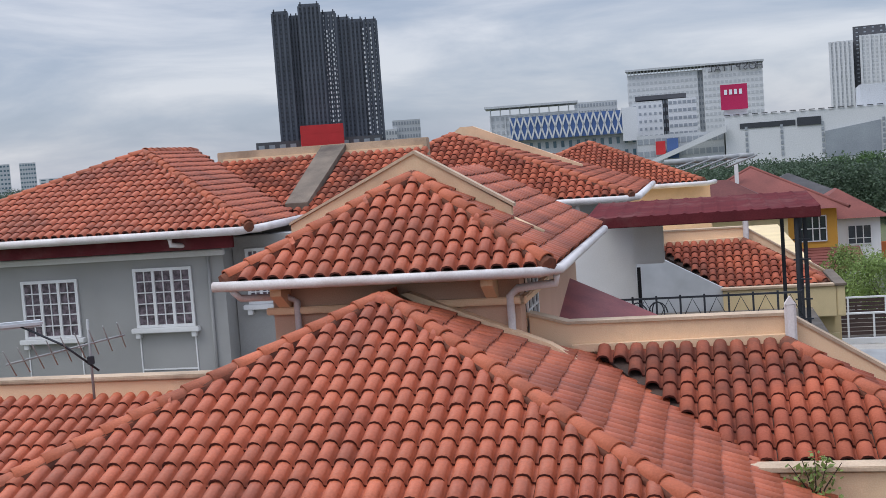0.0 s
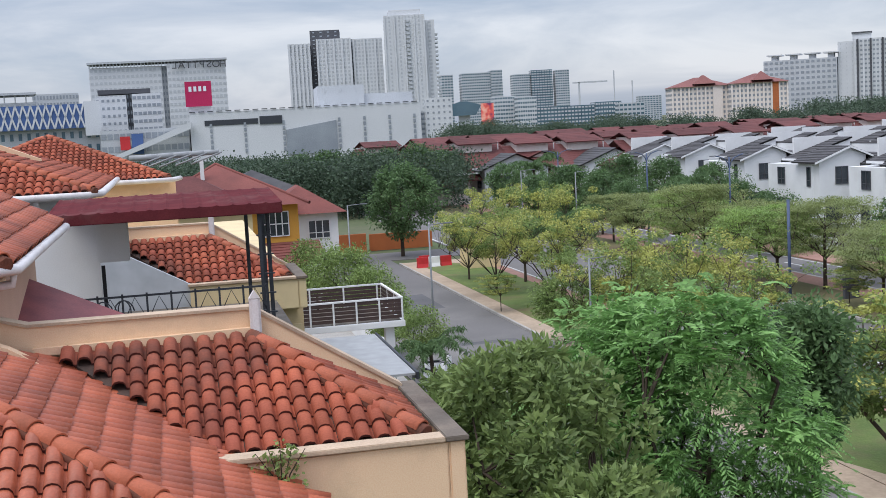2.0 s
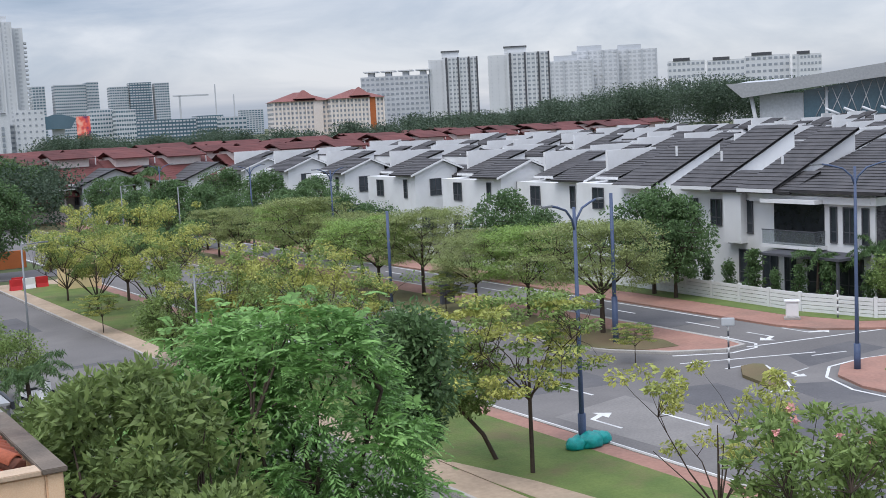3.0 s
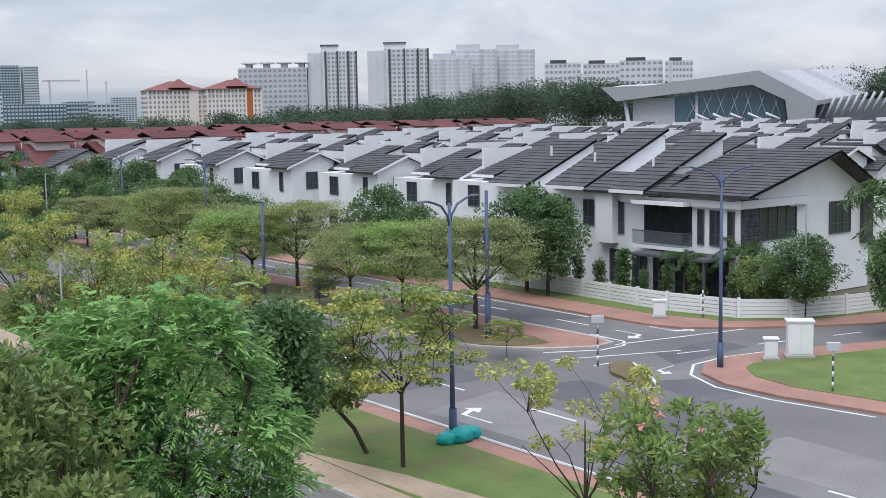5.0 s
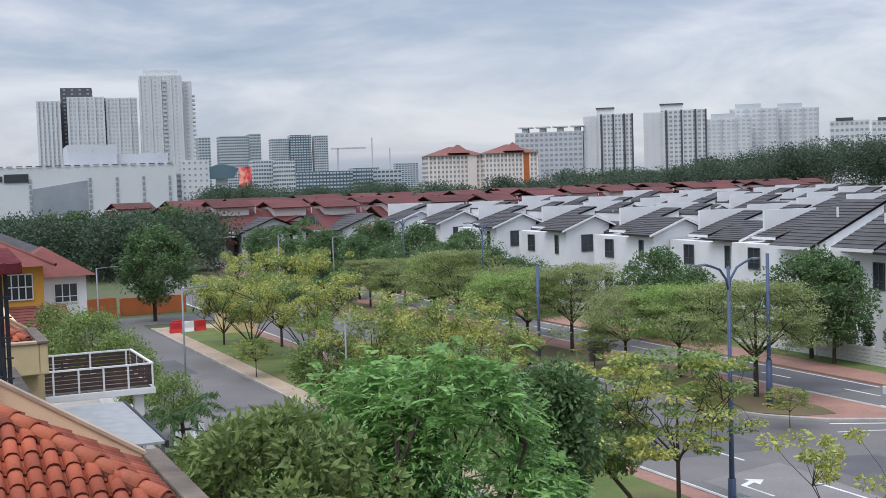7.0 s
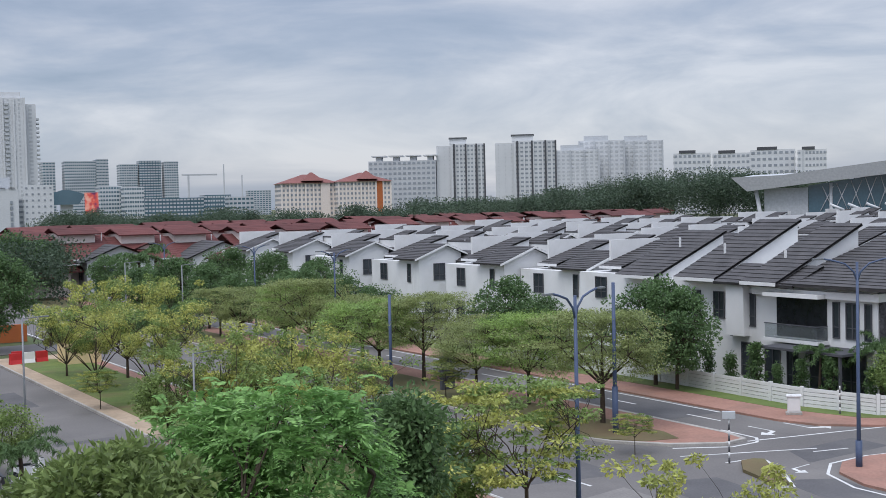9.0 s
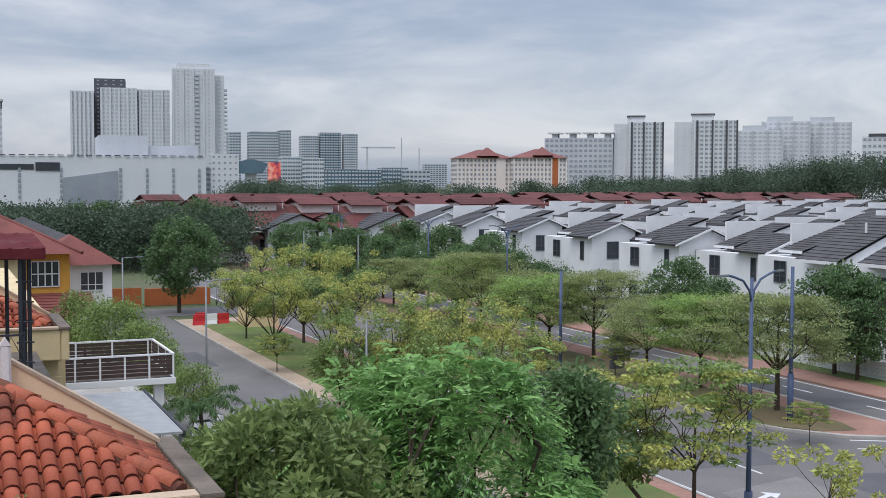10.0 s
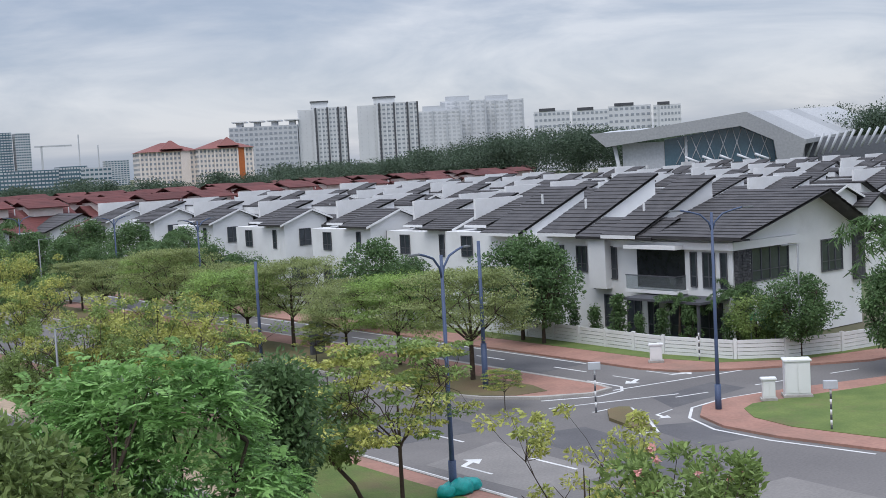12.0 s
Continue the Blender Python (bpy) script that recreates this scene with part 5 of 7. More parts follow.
prism("dark_wedge", far_pane, [(w * 0.14, 2), (w * 0.14, zm - 9.5), (w * 0.46, zm - 6.2), (w * 0.46, 2)], "y", -0.5, -0.02, th, "grey sloped opening")
for u in (-0.33, -0.12, 0.12, 0.47, 0.63, 0.79, 0.95):
    for j in range(int((zm - 6) / 2.4)):
        boxes("joint", far_pane, [(w * u, w * u + 1.1, -0.35, -0.05, 4 + 2.4 * j, 5.6 + 2.4 * j)], th)
for i in range(int(w * 1.45 / 4)):
    boxes("roof_rail", charcoal, [(-w * 0.45 + i * 4, -w * 0.45 + i * 4 + 2.6, -0.5, 0, zm + 0.2, zm + 0.6)], th)
block(th, palegrey, -w, -w * 0.46, 2, 50, 0, height(0.35, 560), 3, 14, far_pane, (0.8, 0.45))
prism("ramp", offwhite, [(-w * 0.9, 4), (-w * 0.9, 6), (-w * 0.44, 19), (-w * 0.44, 16)], "y", -4, -1, th, "white sloped ramp")
boxes("entrance", redpanel, [(-w * 0.88, -w * 0.82, -0.5, -0.02, 8, 14)], th, "red entrance panel")
boxes("entrance_wall", bluepanel, [(-w * 0.81, -w * 0.74, -0.5, -0.02, 6, 15)], th)
block(th, palegrey, w * 0.36, w * 0.66, 14, 60, zm, height(1.95, 560), 2, 3, palegrey, (0.1, 0.2), side=False)
block(th, palegrey, w * 0.66, w * 0.98, 16, 60, zm, height(1.5, 560), 2, 3, palegrey, (0.1, 0.2), side=False)
th, w = building("car_park", "white multi-storey block with dark openings", 23.16, 25.73, 570)
block(th, offwhite, -w, 0, 0, 30, 0, height(0.5, 570), 8, 6, far_pane, (0.7, 0.45))
block(th, offwhite, 0.2, w, -2, 30, 0, height(1.1, 570), 9, 5, far_pane, (0.35, 0.3))

# condominium towers
dusk = mat("dark_grey_wall", (0.17, 0.18, 0.20), (0.14, 0.15, 0.17), 0.8, 0.05, 2, 0.0)
th, w = building("condominium", "tall white condominium towers with balconies", 18.3, 25.14, 900)
d = 900


def xa(az):
    return d * math.tan(radians(az - 21.7))


block(th, offwhite, xa(18.3), xa(19.23), 8, 40, 0, height(3.9, d), 26, 5, palegrey, (0.5, 0.6), (offwhite, 1, 1.6))
block(th, charcoal, xa(19.28), xa(20.65), 14, 40, 0, height(4.5, d), 30, 4, far_pane, (0.3, 0.3))
block(th, offwhite, xa(19.62), xa(21.14), 4, 40, 0, height(4.05, d), 28, 8, palegrey, (0.6, 0.5), (offwhite, 2, 1.5))
block(th, dusk, xa(21.15), xa(21.29), 8, 40, 0, height(4.0, d), 28, 1, far_pane, (0.6, 0.5))
block(th, offwhite, xa(21.3), xa(22.62), 6, 40, 0, height(4.0, d), 28, 8, palegrey, (0.6, 0.5), (offwhite, 3, 1.5))
block(th, offwhite, xa(22.77), xa(24.6), 0, 40, 0, height(4.95, d), 32, 4, palegrey, (0.16, 0.5), (offwhite, 1, 1.2))
block(th, offwhite, xa(24.61), xa(25.09), 4, 40, 0, height(4.7, d), 32, 1, palegrey, (0.3, 0.5))
block(th, offwhite, xa(22.97), xa(24.45), 3, 30, height(4.95, d), height(5.2, d), 1, 1, palegrey, (0.01, 0.1), side=False)
tagged(boxes("balcony", palegrey, [(xa(25.1), xa(25.22), 4, 14, 12 + 3.1 * j, 13.2 + 3.1 * j) for j in range(22)] + [(xa(23.76), xa(23.93), -1.2, 0, 12 + 3.0 * j, 13.5 + 3.0 * j) for j in range(26)], th), kind="stuff")
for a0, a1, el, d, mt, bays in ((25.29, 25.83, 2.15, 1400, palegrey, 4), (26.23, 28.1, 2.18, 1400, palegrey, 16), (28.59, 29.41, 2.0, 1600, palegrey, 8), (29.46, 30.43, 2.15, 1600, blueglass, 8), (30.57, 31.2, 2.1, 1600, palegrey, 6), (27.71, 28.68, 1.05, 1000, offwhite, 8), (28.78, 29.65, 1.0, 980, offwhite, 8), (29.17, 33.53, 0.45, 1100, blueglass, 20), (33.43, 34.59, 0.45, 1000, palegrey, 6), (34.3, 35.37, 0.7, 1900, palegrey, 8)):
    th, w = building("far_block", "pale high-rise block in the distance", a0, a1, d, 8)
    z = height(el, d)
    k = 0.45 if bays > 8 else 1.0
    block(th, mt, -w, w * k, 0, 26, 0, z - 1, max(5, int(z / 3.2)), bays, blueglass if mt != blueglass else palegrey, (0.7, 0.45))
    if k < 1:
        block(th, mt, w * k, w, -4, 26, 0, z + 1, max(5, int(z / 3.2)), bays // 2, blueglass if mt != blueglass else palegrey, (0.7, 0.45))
th, w = building("water_tank", "blue-grey tank building with flared cap", 25.43, 27.11, 640)
boxes("shaft", offwhite, [(-3, 3, 0, 6, 0, height(0.2, 640))], th)
prism("cap", blueglass, [(-6, height(0.2, 640)), (-9, height(0.65, 640)), (-2, height(0.85, 640)), (2, height(0.85, 640)), (9, height(0.65, 640)), (6, height(0.2, 640))], "y", -3, 9, th)
screen_m = bpy.data.materials.new("lit_screen")
screen_m.use_nodes = True
sn = screen_m.node_tree
se = sn.nodes["Principled BSDF"]
no = sn.nodes.new("ShaderNodeTexNoise")
no.inputs["Scale"].default_value = 0.35
sc = ramp(sn, [(0.35, (0.12, 0.01, 0.10)), (0.48, (0.75, 0.10, 0.06)), (0.6, (0.85, 0.45, 0.35))])
stc = sn.nodes.new("ShaderNodeTexCoord")
sn.links.new(stc.outputs["Object"], no.inputs["Vector"])
sn.links.new(no.outputs["Fac"], sc.inputs["Fac"])
sn.links.new(sc.outputs["Color"], se.inputs["Emission Color"])
se.inputs["Emission Strength"].default_value = 0.7
se.inputs["Base Color"].default_value = (0.05, 0.02, 0.03, 1)
th, w = building("billboard", "lit digital billboard on a pole", 27.06, 27.66, 420, category="billboard")
boxes("screen", screen_m, [(-w, w, 0, 0.8, height(-0.15, 420), height(0.72, 420))], th, "glowing red screen")
boxes("rim", orange, [(-w - 0.1, w + 0.1, 0.1, 0.9, height(-0.38, 420), height(-0.16, 420))], th)
boxes("pole", greypole, [(-0.4, 0.4, 0.2, 0.8, 0, height(-0.38, 420))], th)
th = thing("crane", "tower crane on a far site", "crane", toward(31.64, 1500))
boxes("mast", palegrey, [(-1.2, 1.2, 0, 2, 0, height(1.45, 1500))], th)
boxes("jib", palegrey, [(-8, 34, 0, 2, height(1.40, 1500), height(1.47, 1500))], th)
for az, el in ((33.24, 1.9), (34.06, 1.4), (59.76, 1.9)):
    d = 1200 if az < 50 else 700
    th = thing("mast", "thin lattice radio mast", "mast", toward(az, d))
    boxes("lattice", palegrey, [(-0.6, 0.6, 0, 1, 0, height(el, d))], th)


def hip(parent, x0, x1, y0, y1, z, h, material, inset=0.5, name="roof"):
    """A hipped roof over a rectangle, with a ridge along its longer side."""
    k = min(x1 - x0, y1 - y0) * inset
    bm = bmesh.new()
    a = [bm.verts.new(p) for p in ((x0, y0, z), (x1, y0, z), (x1, y1, z), (x0, y1, z))]
    if x1 - x0 >= y1 - y0:
        r = [bm.verts.new((x0 + k, (y0 + y1) / 2, z + h)), bm.verts.new((x1 - k, (y0 + y1) / 2, z + h))]
        fs = ((a[0], a[1], r[1], r[0]), (a[1], a[2], r[1]), (a[2], a[3], r[0], r[1]), (a[3], a[0], r[0]))
    else:
        r = [bm.verts.new(((x0 + x1) / 2, y0 + k, z + h)), bm.verts.new(((x0 + x1) / 2, y1 - k, z + h))]
        fs = ((a[0], a[1], r[0]), (a[1], a[2], r[1], r[0]), (a[2], a[3], r[1]), (a[3], a[0], r[0], r[1]))
    for q in fs:
        bm.faces.new(q)
    bm.faces.new(a[::-1])
    return part(name, bm, material, parent)


cream_far = mat("cream_far_wall", (0.74, 0.67, 0.62), (0.68, 0.61, 0.56), 0.85, 0.05, 2, 0.0)
for a0, a1, d, el in ((35.85, 38.45, 800, 0.95), (38.49, 40.94, 790, 0.98)):
    th, w = building("apartment_block", "cream apartment block with red hipped roof", a0, a1, d, 10)
    z = height(el, d)
    block(th, cream_far, -w, w, 0, 30, 0, z, 9, 14, far_pane, (0.5, 0.5), (cream_far, 2, 1.0))
    boxes("orange_bay", orange if a0 > 38 else cream_far, [(w * 0.45, w * 0.70, -0.8, -0.2, 0, z)], th, "orange painted bay")
    hip(th, -w - 1, w + 1, -2, 32, z, 6.0, far_red)
    hip(th, -w * 0.3, w * 0.5, -3, 10, z + 1.5, 5.5, far_red)
th, w = building("apartment_block", "grey apartment block with tilted roof vanes", 40.84, 43.05, 850, -5)
z = height(1.9, 850)
block(th, palegrey, -w - 14, w, 0, 26, 0, z, 12, 14, far_pane, (0.6, 0.45))
for i in range(4):
    boxes("roof_vane", offwhite, [(-w - 12 + i * 12, -w - 2 + i * 12, 0, 14, z + 3, z + 3.8)], th)
    boxes("roof_core", palegrey, [(-w - 9 + i * 12, -w - 5 + i * 12, 2, 12, z, z + 3)], th)
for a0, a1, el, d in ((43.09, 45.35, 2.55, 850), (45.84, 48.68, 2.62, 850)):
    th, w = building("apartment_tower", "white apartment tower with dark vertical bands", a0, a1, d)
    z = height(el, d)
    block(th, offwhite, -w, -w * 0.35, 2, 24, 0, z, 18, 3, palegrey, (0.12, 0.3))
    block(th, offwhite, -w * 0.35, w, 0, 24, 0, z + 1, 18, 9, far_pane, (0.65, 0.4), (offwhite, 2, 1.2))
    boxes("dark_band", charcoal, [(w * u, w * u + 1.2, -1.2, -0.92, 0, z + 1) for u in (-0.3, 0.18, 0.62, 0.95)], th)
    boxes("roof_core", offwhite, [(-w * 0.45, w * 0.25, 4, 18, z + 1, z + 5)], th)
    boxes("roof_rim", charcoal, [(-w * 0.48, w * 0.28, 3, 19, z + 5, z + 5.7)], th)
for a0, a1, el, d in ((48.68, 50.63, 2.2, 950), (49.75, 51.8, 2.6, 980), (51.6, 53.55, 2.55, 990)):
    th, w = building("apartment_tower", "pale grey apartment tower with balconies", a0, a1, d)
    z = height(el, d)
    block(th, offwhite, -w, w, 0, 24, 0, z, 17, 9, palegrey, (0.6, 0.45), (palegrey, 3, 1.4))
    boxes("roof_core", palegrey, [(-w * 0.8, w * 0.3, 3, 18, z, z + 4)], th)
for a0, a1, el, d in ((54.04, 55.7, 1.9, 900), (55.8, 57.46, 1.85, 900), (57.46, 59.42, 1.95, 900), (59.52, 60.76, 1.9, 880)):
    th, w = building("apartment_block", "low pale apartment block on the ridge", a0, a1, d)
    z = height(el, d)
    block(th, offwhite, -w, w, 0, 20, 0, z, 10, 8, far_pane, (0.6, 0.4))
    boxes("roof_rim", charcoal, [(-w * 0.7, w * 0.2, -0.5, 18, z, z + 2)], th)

# sports hall
th = thing("sports_hall", "large grey hall with folded aluminium roof and glass front", "hall", toward(61.37, 290))
HALL = ((56.7, 0.82), (57.4, 0.18), (59.75, 0.44), (63.35, 0.8), (64.76, 0.11), (64.9, -0.86), (65.88, -0.97), (66.15, 0.03), (63.62, 1.42), (58.92, 0.87))


def hx(az):
    return 290 * math.tan(radians(az - 61.37))


def hz(el):
    return height(el - 0.1, 290)


pale_roof = mat("pale_metal_roof", (0.40, 0.41, 0.415), (0.36, 0.37, 0.375), 0.7, 0.05, 2, 0.0)


def hp(az, el, y=0.0):
    return (hx(az) * (290 + y) / 290, y, height(el - 0.1, 290 + y))


def panel(name, material, pts, thick, parent, label=""):
    """A solid panel from its corners, drawn down by its thickness."""
    bm = bmesh.new()
    top = [bm.verts.new(p) for p in pts]
    low = [bm.verts.new((p[0], p[1] + 0.05, p[2] - thick)) for p in pts]
    bm.faces.new(top)
    bm.faces.new(low[::-1])
    for i in range(len(pts)):
        j = (i + 1) % len(pts)
        bm.faces.new((top[i], low[i], low[j], top[j]))
    return part(name, bm, material, parent, label)


prism("fascia", stad_m, [(hx(A_), hz(E_)) for A_, E_ in HALL], "y", -6, -3, th, "grey metal roof fascia with a raked underside")
panel("wing_roof", palegrey, [hp(56.8, 0.80, -5.9), hp(59.0, 0.88, -5.9), hp(60.2, 0.98, 30), hp(57.6, 0.92, 30)], 0.8, th, "pale flat wing roof")
panel("wing_roof", stad_m, [hp(59.0, 0.88, -5.9), hp(63.55, 1.40, -5.9), hp(66.4, 1.46, 50), hp(60.4, 0.98, 50)], 0.8, th, "grey metal roof slope")
front, back = ((63.62, 1.44), (66.15, 0.05)), ((67.52, 1.46), (69.52, 0.50))
cuts = (0.0, 0.22, 0.46, 0.58, 1.0)
for i, (c0, c1) in enumerate(zip(cuts, cuts[1:])):
    q = []
    for c, k in ((c0, 0), (c1, 0), (c1, 1), (c0, 1)):
        q.append(hp(front[k][0] + (back[k][0] - front[k][0]) * c, front[k][1] + (back[k][1] - front[k][1]) * c, -5 + 55 * c))
    panel("roof_band", pale_roof if i % 2 else stad_m, q, 1.0 - 0.2 * (i % 2), th, "pale roof band" if i % 2 else "grey roof band")
prism("glass_front", blueglass, [(hx(60.0), hz(-1.6)), (hx(60.0), hz(0.38)), (hx(63.35), hz(0.84)), (hx(64.8), hz(0.30)), (hx(64.9), hz(-1.6))], "y", -2.6, -2.2, th, "blue glass front")
boxes("wall", palegrey, [(hx(58.1), hx(59.98), -2.6, -1, 0, hz(0.30))], th, "grey wall panel")
boxes("wall", stad_m, [(hx(64.92), hx(66.1), -3.0, 4, 0, hz(0.1))], th, "grey end wall panel")
boxes("wall", dusk, [(hx(66.12), hx(70.4), 6, 8, 0, hz(0.1))], th, "dark wall behind louvres")
for i in range(7):
    c = 60.5 + 0.6 * i
    top = 0.32 + 0.12 * min(i, 4) - 0.12 * max(0, i - 4)
    for e, f in ((c, c + 0.55), (c + 0.55, c + 0.1)):
        tube("brace", offwhite, [(hx(e), -2.9, hz(-0.75)), (hx(f), -2.9, hz(top))], 0.10, th, sides=5)
for i in range(5):
    tube("strut", offwhite, [(hx(60.9 + 0.75 * i), -9, hz(-0.45)), (hx(61.5 + 0.75 * i), -9, hz(-0.72))], 0.3, th, "slanting white canopy strut", 6)
tube("column", offwhite, [(hx(58.2), -3.5, 0), (hx(57.75), -3.5, hz(0.25))], 0.45, th)
tube("column", offwhite, [(hx(60.95), -2.9, 0), (hx(60.95), -2.9, hz(0.48))], 0.35, th)
for i in range(11):
    c = 66.3 + 0.33 * i
    tube("louvre", palegrey, [(hx(c), 3.0, hz(-0.75 + 0.05 * i)), (hx(c + 0.42), 3.0, hz(0.28 + 0.02 * i))], 0.32, th, sides=5)
boxes("lettering", dusk, [(hx(65.25), hx(65.8), -3.1, -3.01, hz(0.02), hz(0.07)), (hx(65.25), hx(65.9), -3.1, -3.01, hz(-0.08), hz(-0.03))], th, "dark bars of small lettering")


# ---- houses across the road ----
smoked = bpy.data.materials.new("smoked_balcony_glass")
smoked.use_nodes = True
sg_ = smoked.node_tree.nodes["Principled BSDF"]
sg_.inputs["Base Color"].default_value = (0.55, 0.60, 0.62, 1)
sg_.inputs["Roughness"].default_value, sg_.inputs["Transmission Weight"].default_value = 0.05, 0.9


def stepped(name, material, a, b, c, d, courses, parent, label="", thick=0.045, split=False):
    """A roof slope of lapped courses: a-b is the eave, d-c the ridge. split: every course is a piece of its own."""
    a, b, c, d = (Vector(p) for p in (a, b, c, d))
    n = (b - a).cross(d - a).normalized()
    if n.z < 0:
        n = -n
    v, f = [], []
    for i in range(courses):
        s, e = i / courses, (i + 1) / courses
        k = len(v)
        p, q, r, t = a.lerp(d, s), b.lerp(c, s), b.lerp(c, e), a.lerp(d, e)
        v += [tuple(p), tuple(q), tuple(p + n * thick), tuple(q + n * thick)]
        if i == courses - 1:
            v += [tuple(t), tuple(r)]
        f += [(k, k + 1, k + 3, k + 2), (k + 2, k + 3, k + 5, k + 4)]
    k = len(v)
    v += [tuple(p - n * 0.15) for p in (a, b, c, d)]
    f += [(k, k + 3, k + 2, k + 1), (0, k, k + 1, 1), (k - 2, k - 1, k + 2, k + 3)]
    ob = link(name, mesh_of(name, v, f, material), parent, label=label)
    if split:
        for i in range(courses):
            s, e = i / courses, (i + 1.08) / courses
            p, q, r, t = a.lerp(d, s), b.lerp(c, s), b.lerp(c, e), a.lerp(d, e)
            o = n * 0.02
            vv = [p + o, q + o, r + o, t + o, p + n * (thick + 0.03), q + n * (thick + 0.03), r + n * 0.03, t + n * 0.03]
            link("tile_course", mesh_of("tile_course", [tuple(x) for x in vv], CUBE, material), ob)
    return ob


def win(parent, face, p, a0, a1, z0, z1, bars=1, label="dark framed window", rim=charcoal):
    """A window on a wall facing -x ('x') or -y ('y') at coordinate p."""
    def bx(n0, n1, u0, u1, w0, w1):
        return (p - n1, p - n0, u0, u1, w0, w1) if face == "x" else (u0, u1, p - n1, p - n0, w0, w1)
    w = boxes("window", glass, [bx(0.01, 0.03, a0, a1, z0, z1)], parent, label)
    t = 0.07
    it = [bx(0.031, 0.10, a0 - t, a0, z0 - t, z1 + t), bx(0.031, 0.10, a1, a1 + t, z0 - t, z1 + t), bx(0.031, 0.10, a0, a1, z0 - t, z0), bx(0.031, 0.10, a0, a1, z1, z1 + t)]
    for i in range(1, bars + 1):
        c = a0 + (a1 - a0) * i / (bars + 1)
        it.append(bx(0.031, 0.08, c - 0.04, c + 0.04, z0, z1))
    it.append(bx(0.031, 0.07, a0, a1, z0 + (z1 - z0) * 0.3 - 0.03, z0 + (z1 - z0) * 0.3 + 0.03))
    boxes("window_frame", rim, it, w)
    return w


def mono(parent, x0, x1, y0, y1, z0, z1, courses, wall=white, wall_low=6.5, split=False):
    """A single slope rising away from the road, on white flank walls."""
    stepped("roof", slate, (x0, y0, z0), (x0, y1, z0), (x1, y1, z1), (x1, y0, z1), courses, parent, "charcoal tiled single slope", split=split)
    s = (z1 - z0) / (x1 - x0)
    prism("flank_wall", wall, [(x0 + 0.7, wall_low), (x0 + 0.7, z0 + 0.7 * s - 0.18), (x1 - 0.1, z1 - 0.26), (x1 - 0.1, wall_low)], "y", y0 + 0.25, y1 - 0.25, parent)
    boxes("verge_board", white, [(x0 - 0.05, x0 + 0.0, y0, y1, z0 - 0.2, z0 + 0.03)], parent)


def white_house(far=False):
    """A house of the white estate: a gabled wing, a small gabled bay, and a taller single slope against a straight-topped wall."""
    th = thing("estate_house", "white two-storey house with charcoal tiled roofs", "house", group="white estate houses")
    boxes("wall", white, [(0, 11, 0, 9.5, 0, 6.2)], th)
    prism("wing_wall", white, [(0.02, 0), (0.02, 6.6), (3.4, 7.85), (5.4, 7.0), (5.4, 0)], "y", -1.2, 3.0, th, "white gabled wing")
    stepped("wing_roof", slate, (-0.7, -1.6, 6.5), (-0.7, 3.2, 6.5), (3.4, 3.2, 8.05), (3.4, -1.6, 8.05), 11, th, "charcoal tiled slope")
    stepped("wing_roof", slate, (6.0, -1.6, 6.95), (6.0, 3.2, 6.95), (3.4, 3.2, 8.05), (3.4, -1.6, 8.05), 6, th, "charcoal tiled slope")
    prism("barge_board", white, [(-0.7, 6.3), (-0.7, 6.5), (3.4, 8.05), (6.0, 6.95), (6.0, 6.75), (3.4, 7.85)], "y", -1.66, -1.605, th)
    prism("bay_wall", white, [(5.2, 0), (5.2, 6.2), (6.7, 7.0), (8.2, 6.2), (8.2, 0)], "y", -2.4, 1.0, th, "white gabled bay")
    stepped("bay_roof", slate, (4.7, -2.8, 6.1), (4.7, 2.5, 6.1), (6.7, 2.5, 7.2), (6.7, -2.8, 7.2), 6, th, "charcoal tiled gable slope")
    stepped("bay_roof", slate, (8.7, -2.8, 6.1), (8.7, 2.5, 6.1), (6.7, 2.5, 7.2), (6.7, -2.8, 7.2), 6, th, "charcoal tiled gable slope")
    mono(th, 0.9, 7.6, 4.9, 7.9, 6.7, 8.75, 13)
    prism("party_wall", white, [(2.3, 6.0), (2.3, 8.9), (7.9, 8.9), (7.9, 6.0)], "y", 7.93, 8.2, th, "white party wall with a level top")
    prism("link_wall", white, [(5.6, 6.0), (5.6, 8.4), (9.4, 8.4), (9.4, 6.0)], "y", 9.2, 9.4, th, "lower white party wall")
    stepped("rear_roof", slate, (11.6, -0.6, 6.2), (11.6, 9.6, 6.2), (7.7, 9.6, 8.2), (7.7, -0.6, 8.2), 8, th, "charcoal tiled rear slope")
    prism("rear_gable", white, [(7.7, 6.2), (7.7, 8.0), (11.0, 6.3)], "y", -0.1, 9.3, th)
    if not far:
        win(th, "y", -1.2, 1.9, 3.2, 4.2, 5.9)
        win(th, "y", -2.4, 6.2, 6.6, 4.0, 5.8, 0)
        win(th, "y", 0, 8.9, 10.2, 4.0, 5.8)
        win(th, "y", -1.2, 0.7, 2.4, 0.5, 2.6)
        win(th, "x", 0, 0.5, 1.1, 4.0, 5.9, 0)
        win(th, "x", 0, 5.8, 7.2, 4.1, 5.8)
        win(th, "x", 0, 6.0, 7.4, 0.5, 2.5)
        boxes("cooling_unit", palegrey, [(3.6, 4.3, -1.55, -1.21, 3.3, 3.8)], th, "grey cooling unit")
        boxes("downpipe", charcoal, [(4.7, 4.78, -1.3, -1.21, 0, 6.2)], th)
        boxes("vent_pipe", white, [(9.2, 9.32, 4.0, 4.12, 7.0, 8.2)], th)
    return th


near_house, far_house = white_house(), white_house(True)
rnd = random.Random(12)
first = {near_house: True, far_house: True}


